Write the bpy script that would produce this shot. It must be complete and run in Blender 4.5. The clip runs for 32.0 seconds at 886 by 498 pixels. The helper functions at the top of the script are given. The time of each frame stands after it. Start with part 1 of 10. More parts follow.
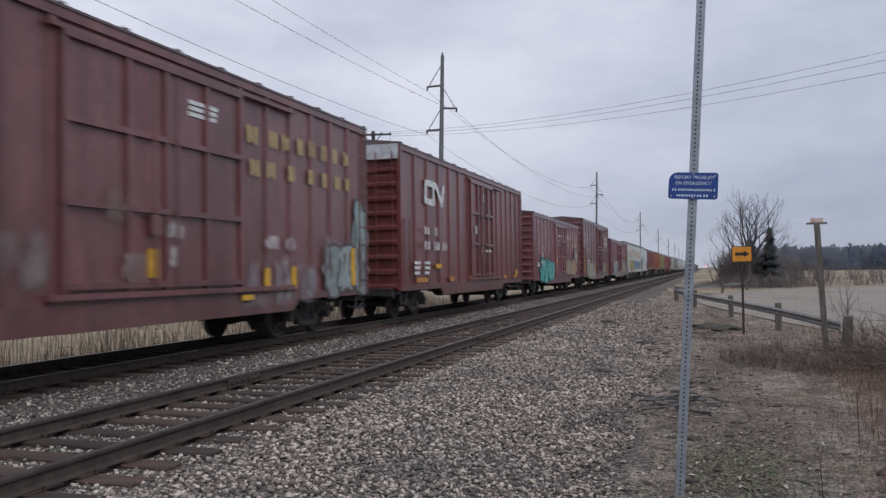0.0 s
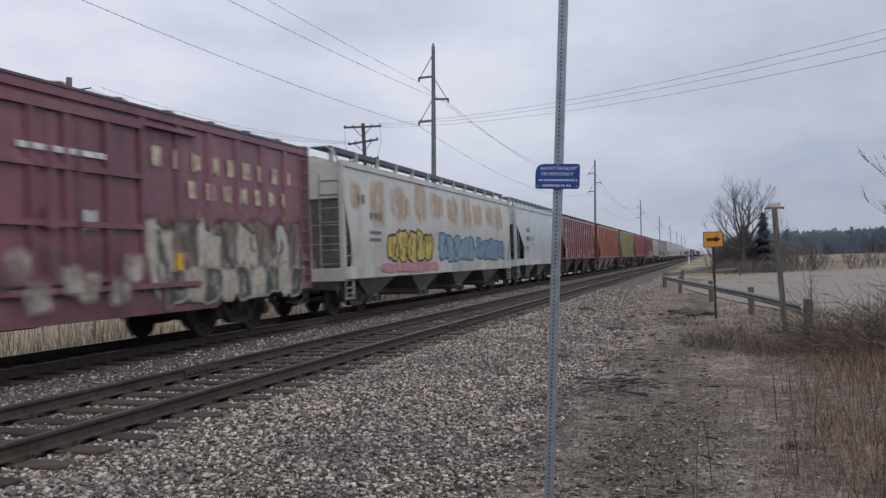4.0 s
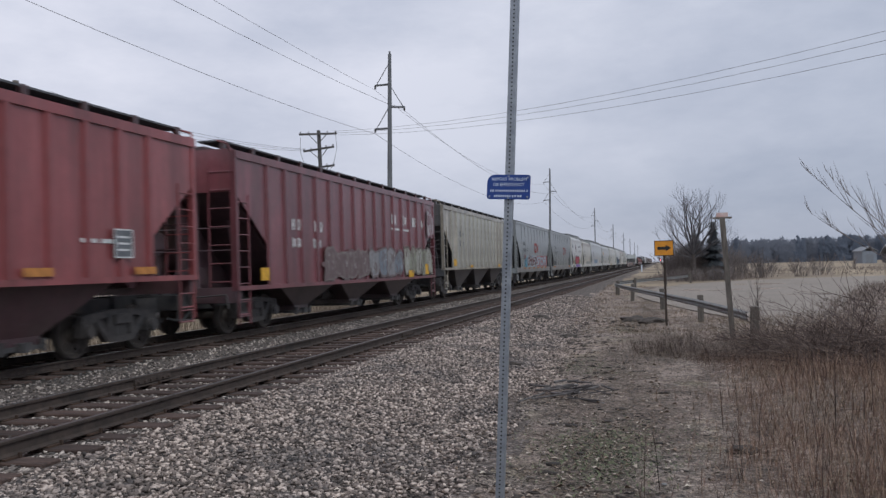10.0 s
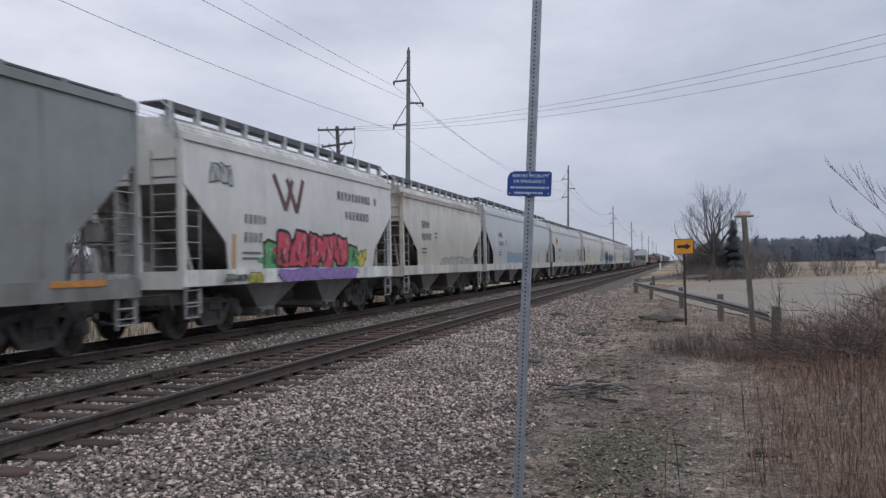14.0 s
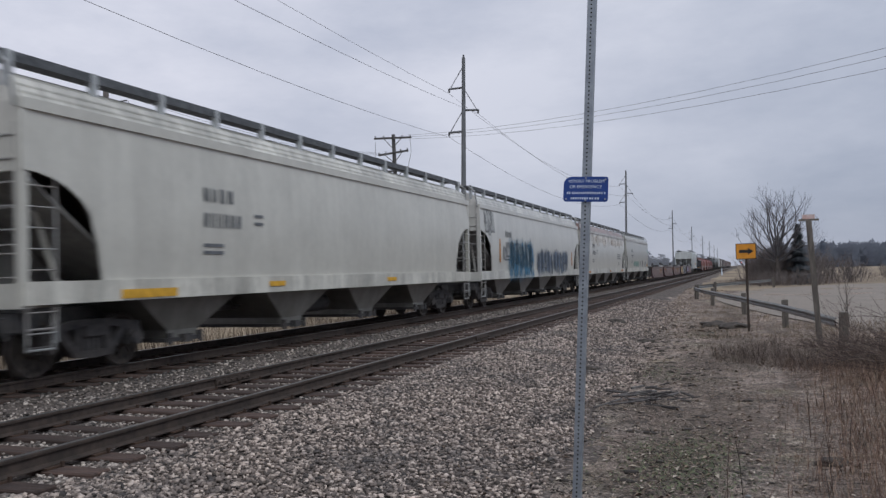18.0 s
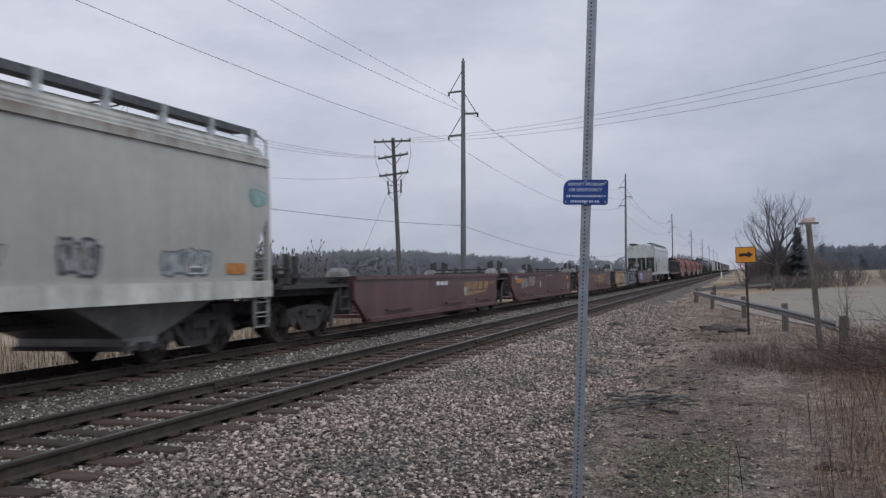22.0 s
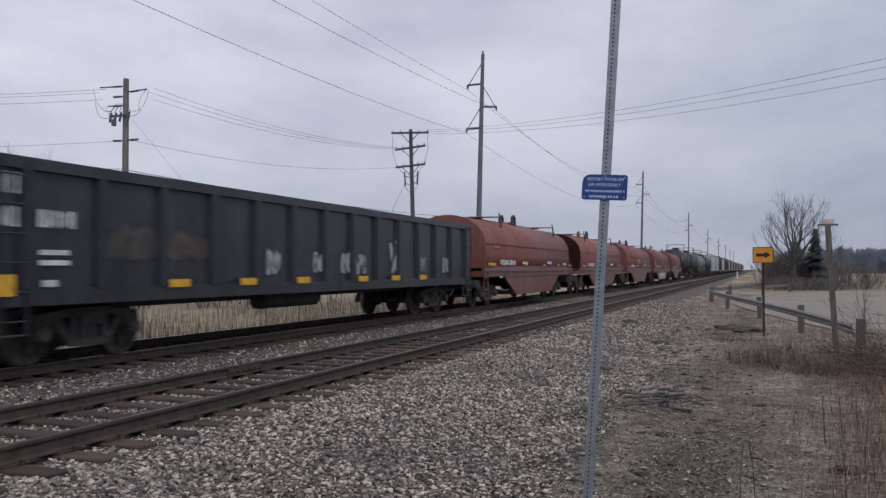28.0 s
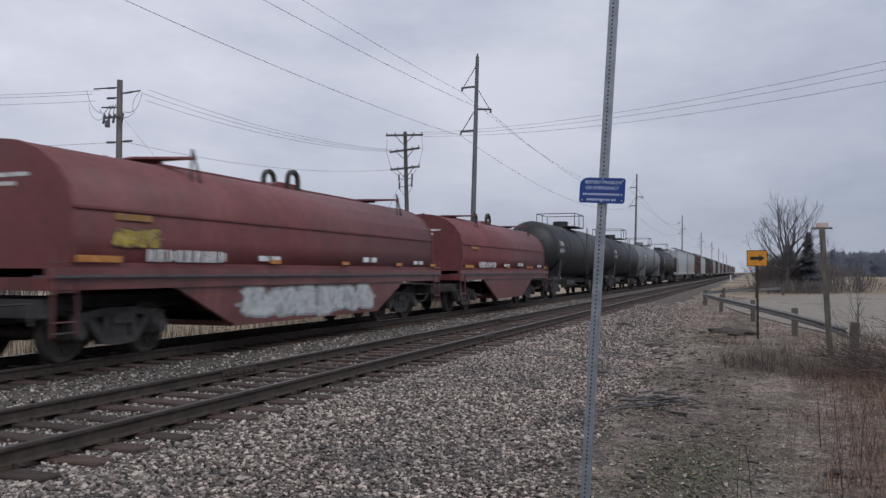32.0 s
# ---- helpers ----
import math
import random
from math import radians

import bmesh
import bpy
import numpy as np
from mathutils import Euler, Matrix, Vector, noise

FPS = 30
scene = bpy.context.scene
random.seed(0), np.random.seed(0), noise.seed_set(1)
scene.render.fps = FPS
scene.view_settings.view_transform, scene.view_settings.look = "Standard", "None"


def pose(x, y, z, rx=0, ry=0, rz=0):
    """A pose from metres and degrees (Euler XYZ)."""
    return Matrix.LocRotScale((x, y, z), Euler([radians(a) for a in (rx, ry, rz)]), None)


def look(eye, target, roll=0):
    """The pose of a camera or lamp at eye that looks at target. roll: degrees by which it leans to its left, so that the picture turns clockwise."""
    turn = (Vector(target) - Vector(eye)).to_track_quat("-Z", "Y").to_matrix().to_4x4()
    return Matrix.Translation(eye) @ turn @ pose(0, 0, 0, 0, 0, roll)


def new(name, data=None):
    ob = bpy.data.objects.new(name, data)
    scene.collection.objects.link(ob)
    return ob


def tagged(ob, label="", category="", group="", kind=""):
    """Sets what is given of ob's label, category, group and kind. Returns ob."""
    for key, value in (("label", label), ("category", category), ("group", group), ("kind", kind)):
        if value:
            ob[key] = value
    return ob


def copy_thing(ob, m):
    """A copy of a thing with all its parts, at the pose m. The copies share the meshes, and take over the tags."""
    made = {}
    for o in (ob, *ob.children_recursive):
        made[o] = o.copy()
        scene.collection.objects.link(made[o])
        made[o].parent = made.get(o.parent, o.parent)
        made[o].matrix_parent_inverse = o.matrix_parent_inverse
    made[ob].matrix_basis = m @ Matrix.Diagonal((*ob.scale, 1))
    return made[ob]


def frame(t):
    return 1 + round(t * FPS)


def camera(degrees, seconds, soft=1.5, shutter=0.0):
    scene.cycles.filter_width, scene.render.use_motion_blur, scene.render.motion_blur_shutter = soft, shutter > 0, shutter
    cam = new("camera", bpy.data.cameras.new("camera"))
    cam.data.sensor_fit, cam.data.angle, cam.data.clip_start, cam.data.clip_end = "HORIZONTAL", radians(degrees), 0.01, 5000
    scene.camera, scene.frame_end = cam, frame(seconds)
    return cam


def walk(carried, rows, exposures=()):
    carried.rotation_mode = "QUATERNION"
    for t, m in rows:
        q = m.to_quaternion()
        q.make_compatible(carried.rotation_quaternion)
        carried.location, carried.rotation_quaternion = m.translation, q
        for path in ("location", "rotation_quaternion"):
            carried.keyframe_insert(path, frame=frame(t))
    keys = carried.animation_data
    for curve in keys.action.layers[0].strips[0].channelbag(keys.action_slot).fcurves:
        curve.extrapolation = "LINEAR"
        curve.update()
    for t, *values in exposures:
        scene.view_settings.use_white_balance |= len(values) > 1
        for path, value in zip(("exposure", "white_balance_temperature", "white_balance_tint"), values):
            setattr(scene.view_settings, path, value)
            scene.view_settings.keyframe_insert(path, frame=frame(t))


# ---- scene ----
cam = camera(57.16, 32.0, soft=1.4, shutter=0.25)
PATH = [
    (0, (-0.764, -0.942, 1.382), (-1.3752, 0.9614, 1.4369), -0.82),
    (0.5, (-0.790, -0.934, 1.381), (-1.3699, 0.9793, 1.4368), -0.90),
    (1, (-0.781, -0.928, 1.384), (-1.3436, 0.9907, 1.4323), -1.63),
    (1.5, (-0.684, -0.899, 1.385), (-1.2446, 1.0206, 1.4297), -2.12),
    (2, (-0.541, -0.884, 1.381), (-1.1097, 1.0329, 1.4246), -1.99),
    (2.5, (-0.401, -0.903, 1.371), (-0.9915, 1.0074, 1.4065), -1.98),
    (3, (-0.251, -0.977, 1.373), (-0.8665, 0.9251, 1.4103), -2.10),
    (3.5, (-0.078, -0.966, 1.351), (-0.7094, 0.9315, 1.3930), -1.94),
    (4, (0.047, -1.001, 1.352), (-0.5720, 0.9006, 1.3837), -1.79),
    (4.5, (0.074, -0.973, 1.354), (-0.5171, 0.9370, 1.3823), -1.86),
    (6.5, (0.089, -1.024, 1.352), (-0.4630, 0.8981, 1.3918), -2.61),
    (7, (0.087, -1.057, 1.358), (-0.4634, 0.8654, 1.4055), -2.62),
    (7.5, (0.095, -1.023, 1.370), (-0.4213, 0.9078, 1.4466), -5.04),
    (8, (0.090, -1.010, 1.366), (-0.4111, 0.9246, 1.4489), -4.22),
    (8.5, (0.100, -1.038, 1.362), (-0.3963, 0.8979, 1.4392), -3.94),
    (9, (0.086, -1.002, 1.366), (-0.4175, 0.9326, 1.4313), -3.40),
    (9.5, (0.084, -1.026, 1.362), (-0.4259, 0.9067, 1.4167), -2.39),
    (10, (0.083, -1.041, 1.360), (-0.4319, 0.8905, 1.4074), -1.72),
    (10.5, (0.071, -1.014, 1.362), (-0.4426, 0.9189, 1.4052), -1.25),
    (11, (0.072, -1.026, 1.357), (-0.4390, 0.9069, 1.3971), -1.21),
    (11.5, (0.074, -1.040, 1.360), (-0.4343, 0.8942, 1.3960), -1.19),
    (12, (0.072, -1.028, 1.360), (-0.4326, 0.9070, 1.3966), -1.15),
    (12.5, (0.069, -1.019, 1.362), (-0.4344, 0.9165, 1.3988), -1.17),
    (13, (0.071, -1.015, 1.366), (-0.4338, 0.9199, 1.4031), -1.31),
    (13.5, (0.058, -0.971, 1.367), (-0.4531, 0.9620, 1.4032), -1.29),
    (14, (0.053, -0.966, 1.368), (-0.5034, 0.9544, 1.4077), -1.25),
    (14.5, (0.062, -1.011, 1.365), (-0.5263, 0.8997, 1.4091), -1.16),
    (16.5, (0.059, -0.990, 1.364), (-0.6040, 0.8967, 1.4210), -1.19),
    (17, (0.053, -0.974, 1.363), (-0.6193, 0.9083, 1.4201), -1.36),
    (17.5, (0.063, -1.008, 1.361), (-0.6184, 0.8710, 1.4214), -1.56),
    (18, (0.064, -1.013, 1.363), (-0.6234, 0.8647, 1.4228), -1.56),
    (18.5, (0.059, -1.009, 1.360), (-0.6298, 0.8678, 1.4198), -1.66),
    (19, (0.048, -0.988, 1.364), (-0.6385, 0.8893, 1.4259), -1.55),
    (19.5, (0.061, -0.995, 1.365), (-0.6273, 0.8820, 1.4285), -1.69),
    (20, (0.055, -0.978, 1.367), (-0.6309, 0.8998, 1.4286), -1.64),
    (20.5, (0.049, -0.969, 1.364), (-0.6375, 0.9083, 1.4287), -1.61),
    (21, (0.052, -0.970, 1.363), (-0.6347, 0.9072, 1.4286), -1.59),
    (21.5, (0.054, -0.959, 1.366), (-0.6332, 0.9185, 1.4344), -1.62),
    (22, (0.058, -0.989, 1.363), (-0.6279, 0.8881, 1.4311), -1.53),
    (22.5, (0.049, -0.980, 1.361), (-0.6382, 0.8975, 1.4280), -1.34),
    (23, (0.035, -0.948, 1.364), (-0.6549, 0.9278, 1.4319), -1.18),
    (23.5, (0.038, -0.972, 1.360), (-0.6543, 0.9026, 1.4261), -1.06),
    (24, (0.041, -0.981, 1.365), (-0.6555, 0.8929, 1.4300), -0.88),
    (24.5, (0.030, -0.936, 1.368), (-0.6778, 0.9331, 1.4342), -0.85),
    (25, (0.033, -0.978, 1.364), (-0.6794, 0.8900, 1.4273), -0.60),
    (25.5, (0.031, -0.972, 1.363), (-0.6867, 0.8938, 1.4261), -0.47),
    (27.5, (0.028, -0.963, 1.362), (-0.6941, 0.9012, 1.4130), -0.11),
    (28, (0.044, -0.985, 1.357), (-0.6763, 0.8800, 1.4075), -0.07),
    (28.5, (0.026, -0.948, 1.362), (-0.6887, 0.9195, 1.4116), -0.14),
    (29, (0.031, -0.970, 1.363), (-0.6807, 0.8988, 1.4107), -0.09),
    (29.5, (0.029, -0.980, 1.363), (-0.6787, 0.8897, 1.4126), -0.05),
    (30, (0.027, -0.966, 1.361), (-0.6793, 0.9043, 1.4094), -0.02),
    (30.5, (0.027, -0.962, 1.362), (-0.6777, 0.9090, 1.4122), -0.06),
    (31, (0.026, -0.962, 1.361), (-0.6798, 0.9085, 1.4152), -0.04),
    (31.5, (0.021, -0.968, 1.360), (-0.6844, 0.9024, 1.4144), 0.10),
    (32, (0.018, -0.970, 1.361), (-0.6883, 0.9002, 1.4175), 0.04),]
walk(cam, [(t, look(eye, target, roll)) for t, eye, target, roll in PATH],
     exposures=[(0, 0.08), (4.5, 0.08), (7, 0.04), (7.6, -0.1), (8.3, -0.1), (9, 0.06), (14, 0.08), (18, -0.03), (25, -0.06), (32, -0.06)])

# ---- light: an even overcast sky, late in a winter afternoon ----
world = bpy.data.worlds.new("overcast_sky")
scene.world = world
world.use_nodes = True
wn, wl = world.node_tree.nodes, world.node_tree.links
wn.clear()
sky = wn.new("ShaderNodeTexSky")
sky.sky_type, sky.sun_disc = "NISHITA", False
sky.sun_elevation, sky.sun_rotation = radians(47), radians(128)
coord = wn.new("ShaderNodeTexCoord")
stretch = wn.new("ShaderNodeMapping")
stretch.inputs["Scale"].default_value = (1.0, 1.0, 2.6)
cloud = wn.new("ShaderNodeTexNoise")
cloud.inputs["Scale"].default_value, cloud.inputs["Detail"].default_value, cloud.inputs["Roughness"].default_value = 1.9, 7.0, 0.6
cloud_tone = wn.new("ShaderNodeValToRGB")
cloud_tone.color_ramp.elements[0].position, cloud_tone.color_ramp.elements[1].position = 0.36, 0.66
cloud_tone.color_ramp.elements[0].color = (4.07, 4.55, 5.65, 1)
cloud_tone.color_ramp.elements[1].color = (6.22, 6.6, 7.6, 1)
veil = wn.new("ShaderNodeMix")
veil.data_type = "RGBA"
veil.inputs["Factor"].default_value = 0.93
back, world_out = wn.new("ShaderNodeBackground"), wn.new("ShaderNodeOutputWorld")
back.inputs["Strength"].default_value = 0.1
wl.new(coord.outputs["Generated"], stretch.inputs["Vector"])
wl.new(stretch.outputs["Vector"], cloud.inputs["Vector"])
wl.new(cloud.outputs["Fac"], cloud_tone.inputs["Fac"])
wl.new(sky.outputs["Color"], veil.inputs["A"])
side, west = wn.new("ShaderNodeSeparateXYZ"), wn.new("ShaderNodeValToRGB")
lift = wn.new("ShaderNodeMapRange")
lift.inputs["From Min"].default_value, lift.inputs["From Max"].default_value = -1.0, 1.0
west.color_ramp.elements[0].position, west.color_ramp.elements[1].position = 0.2, 0.72
west.color_ramp.elements[0].color, west.color_ramp.elements[1].color = (1.28, 1.22, 1.19, 1), (0.87, 0.885, 0.91, 1)
thin = wn.new("ShaderNodeMix")
thin.data_type, thin.blend_type = "RGBA", "MULTIPLY"
thin.inputs["Factor"].default_value = 1.0
wl.new(coord.outputs["Generated"], side.inputs["Vector"])
wl.new(side.outputs["X"], lift.inputs["Value"])
wl.new(lift.outputs["Result"], west.inputs["Fac"])
wl.new(cloud_tone.outputs["Color"], thin.inputs["A"])
wl.new(west.outputs["Color"], thin.inputs["B"])
low = wn.new("ShaderNodeValToRGB")
low.color_ramp.elements[0].position, low.color_ramp.elements[1].position = 0.0, 0.3
low.color_ramp.elements[0].color, low.color_ramp.elements[1].color = (0.79, 0.8, 0.83, 1), (1.02, 1.02, 1.02, 1)
deep = wn.new("ShaderNodeMix")
deep.data_type, deep.blend_type = "RGBA", "MULTIPLY"
deep.inputs["Factor"].default_value = 1.0
wl.new(side.outputs["Z"], low.inputs["Fac"])
wl.new(thin.outputs["Result"], deep.inputs["A"])
wl.new(low.outputs["Color"], deep.inputs["B"])
wl.new(deep.outputs["Result"], veil.inputs["B"])
wl.new(veil.outputs["Result"], back.inputs["Color"])
wl.new(back.outputs["Background"], world_out.inputs["Surface"])

sun = new("sun", bpy.data.lights.new("sun", "SUN"))
sun.data.energy, sun.data.angle, sun.data.color = 1.5, radians(35), (0.89, 0.97, 1.0)
sun.matrix_world = look((45, -35, 62), (0, 0, 0))

# ---- materials ----
def shader(name, rough=0.7, metal=0.0):
    mat = bpy.data.materials.new(name)
    mat.use_nodes = True
    node = mat.node_tree.nodes["Principled BSDF"]
    node.inputs["Roughness"].default_value, node.inputs["Metallic"].default_value = rough, metal
    return mat, mat.node_tree.nodes, mat.node_tree.links, node


def ramp_node(nodes, a, b, low, high):
    r = nodes.new("ShaderNodeValToRGB")
    r.color_ramp.elements[0].position, r.color_ramp.elements[1].position = a, b
    r.color_ramp.elements[0].color, r.color_ramp.elements[1].color = (*low, 1), (*high, 1)
    return r


def noise_node(nodes, links, scale, detail=6.0, stretch=(1, 1, 1), rough=0.6):
    c, m, n = nodes.new("ShaderNodeTexCoord"), nodes.new("ShaderNodeMapping"), nodes.new("ShaderNodeTexNoise")
    m.inputs["Scale"].default_value = stretch
    n.inputs["Scale"].default_value, n.inputs["Detail"].default_value, n.inputs["Roughness"].default_value = scale, detail, rough
    links.new(c.outputs["Object"], m.inputs["Vector"])
    links.new(m.outputs["Vector"], n.inputs["Vector"])
    return n


def mix_node(nodes, links, fac, a, b, mode="MIX"):
    x = nodes.new("ShaderNodeMix")
    x.data_type, x.blend_type = "RGBA", mode
    for value, name in ((fac, "Factor"), (a, "A"), (b, "B")):
        if isinstance(value, (int, float)):
            x.inputs[name].default_value = value
        elif isinstance(value, tuple):
            x.inputs[name].default_value = (*value, 1)
        else:
            links.new(value, x.inputs[name])
    return x.outputs["Result"]


def bump(nodes, links, node, height, strength, distance=0.02):
    b = nodes.new("ShaderNodeBump")
    b.inputs["Strength"].default_value, b.inputs["Distance"].default_value = strength, distance
    links.new(height, b.inputs["Height"])
    links.new(b.outputs["Normal"], node.inputs["Normal"])


def surface(name, low, high, scale=3.0, rough=0.8, metal=0.0, stain=None, stain_scale=0.6, amount=0.35, relief=0.25, stretch=(1, 1, 1), random=0.0, distance=0.02):
    """Two tones of fine grain, larger stains over them, and a fine relief."""
    mat, nodes, links, node = shader(name, rough, metal)
    grain = noise_node(nodes, links, scale, 8.0, stretch)
    tone = ramp_node(nodes, 0.32, 0.68, low, high)
    links.new(grain.outputs["Fac"], tone.inputs["Fac"])
    color = tone.outputs["Color"]
    if stain:
        spots = noise_node(nodes, links, stain_scale, 5.0, stretch)
        where = ramp_node(nodes, 0.5, 0.7, (0, 0, 0), (amount, amount, amount))
        links.new(spots.outputs["Fac"], where.inputs["Fac"])
        color = mix_node(nodes, links, where.outputs["Color"], color, stain)
    if random:
        info = nodes.new("ShaderNodeObjectInfo")
        tint = ramp_node(nodes, 0.0, 1.0, (1 - random,) * 3, (1 + random,) * 3)
        links.new(info.outputs["Random"], tint.inputs["Fac"])
        color = mix_node(nodes, links, 1.0, color, tint.outputs["Color"], "MULTIPLY")
    links.new(color, node.inputs["Base Color"])
    bump(nodes, links, node, grain.outputs["Fac"], relief, distance)
    return mat


def paint(name, base, rust=(0.10, 0.045, 0.025), rusty=0.35, fade=0.35, grime=0.2, rough=0.33, top=None, random=0.0, streaks=0.3, gloss=0.35):
    """Weathered car paint: faded patches, streaks that run down, rust and road grime; top: height and depth of rust under a roof edge."""
    mat, nodes, links, node = shader(name, rough)
    node.inputs["Coat Weight"].default_value, node.inputs["Coat Roughness"].default_value = gloss, 0.3
    fine = noise_node(nodes, links, 5.0, 8.0)
    pale = tuple(min(1.0, c * (1 + fade * 0.5) + 0.035 * fade) for c in base)
    deep = tuple(c * (1 - fade * 0.4) for c in base)
    tone = ramp_node(nodes, 0.39, 0.61, deep, pale)
    broad = noise_node(nodes, links, 0.7, 6.0)
    links.new(mix_node(nodes, links, 0.45, broad.outputs["Fac"], fine.outputs["Fac"]), tone.inputs["Fac"])
    panel = noise_node(nodes, links, 1.0, 6.0, (1.7, 1.7, 0.12), 0.75)
    strip = ramp_node(nodes, 0.38, 0.62, (1 - streaks,) * 3, (1 + streaks * 0.7,) * 3)
    links.new(panel.outputs["Fac"], strip.inputs["Fac"])
    color = mix_node(nodes, links, 1.0, tone.outputs["Color"], strip.outputs["Color"], "MULTIPLY")
    run = noise_node(nodes, links, 1.0, 8.0, (4.0, 4.0, 0.3), 0.7)
    where = ramp_node(nodes, 0.5, 0.64, (0, 0, 0), (rusty,) * 3)
    links.new(run.outputs["Fac"], where.inputs["Fac"])
    color = mix_node(nodes, links, where.outputs["Color"], color, rust)
    dust = noise_node(nodes, links, 1.5, 9.0, (1, 1, 0.7), 0.75)
    dusty = ramp_node(nodes, 0.48, 0.62, (0, 0, 0), (grime * 1.3,) * 3)
    links.new(dust.outputs["Fac"], dusty.inputs["Fac"])
    color = mix_node(nodes, links, dusty.outputs["Color"], color, tuple(0.45 * c + 0.55 * d for c, d in zip(base, (0.085, 0.07, 0.062))))
    scuff = noise_node(nodes, links, 2.6, 9.0, (0.8, 0.8, 1.2), 0.8)
    worn = ramp_node(nodes, 0.575, 0.66, (0, 0, 0), (0.45 * fade + 0.05,) * 3)
    links.new(scuff.outputs["Fac"], worn.inputs["Fac"])
    color = mix_node(nodes, links, worn.outputs["Color"], color, tuple(0.6 * c + 0.1 for c in base))
    if top:
        at, split = nodes.new("ShaderNodeTexCoord"), nodes.new("ShaderNodeSeparateXYZ")
        links.new(at.outputs["Object"], split.inputs["Vector"])
        reach = nodes.new("ShaderNodeMapRange")
        reach.inputs["From Min"].default_value, reach.inputs["From Max"].default_value = top[0] - top[1], top[0]
        links.new(split.outputs["Z"], reach.inputs["Value"])
        drip = noise_node(nodes, links, 1.0, 8.0, (2.6, 2.6, 0.16), 0.75)
        amount = nodes.new("ShaderNodeMath")
        amount.operation = "MULTIPLY_ADD"
        links.new(reach.outputs["Result"], amount.inputs[0])
        amount.inputs[1].default_value = 0.42
        links.new(drip.outputs["Fac"], amount.inputs[2])
        edge = ramp_node(nodes, 0.6, 0.88, (0, 0, 0), (0.8, 0.8, 0.8))
        links.new(amount.outputs["Value"], edge.inputs["Fac"])
        color = mix_node(nodes, links, edge.outputs["Color"], color, (0.17, 0.085, 0.05))
    if random:
        info = nodes.new("ShaderNodeObjectInfo")
        tint = ramp_node(nodes, 0.0, 1.0, (1 - random,) * 3, (1 + random,) * 3)
        links.new(info.outputs["Random"], tint.inputs["Fac"])
        color = mix_node(nodes, links, 1.0, color, tint.outputs["Color"], "MULTIPLY")
    links.new(color, node.inputs["Base Color"])
    dent = mix_node(nodes, links, 0.8, fine.outputs["Fac"], broad.outputs["Fac"])
    bump(nodes, links, node, dent, 0.2, 0.05)
    return mat


def islands(name, low, high, rough=0.85, mid=None, relief=0.3, scale=30.0, patch=0.0):
    """Each separate piece of one mesh takes its own tone."""
    mat, nodes, links, node = shader(name, rough)
    geo = nodes.new("ShaderNodeNewGeometry")
    tone = ramp_node(nodes, 0.0, 1.0, low, high)
    if mid:
        tone.color_ramp.elements.new(0.55).color = (*mid, 1)
    links.new(geo.outputs["Random Per Island"], tone.inputs["Fac"])
    n = noise_node(nodes, links, scale, 5.0)
    shade = ramp_node(nodes, 0.25, 0.75, (0.7, 0.7, 0.7), (1.25, 1.25, 1.25))
    links.new(n.outputs["Fac"], shade.inputs["Fac"])
    color = mix_node(nodes, links, 1.0, tone.outputs["Color"], shade.outputs["Color"], "MULTIPLY")
    if patch:
        broad = noise_node(nodes, links, 0.6, 6.0, rough=0.7)
        dirt_shade = ramp_node(nodes, 0.47, 0.68, (0, 0, 0), (patch,) * 3)
        links.new(broad.outputs["Fac"], dirt_shade.inputs["Fac"])
        color = mix_node(nodes, links, dirt_shade.outputs["Color"], color, (0.075, 0.072, 0.075))
    links.new(color, node.inputs["Base Color"])
    bump(nodes, links, node, n.outputs["Fac"], relief, 0.01)
    return mat


def plain(name, color, rough=0.7, metal=0.0, wear=0.12):
    return surface(name, tuple(c * (1 - wear) for c in color), tuple(min(1, c * (1 + wear)) for c in color), 6.0, rough, metal, relief=0.08)


def glow(name, color, strength):
    mat, nodes, links, node = shader(name)
    node.inputs["Base Color"].default_value = (*color, 1)
    node.inputs["Emission Color"].default_value, node.inputs["Emission Strength"].default_value = (*color, 1), strength
    return mat


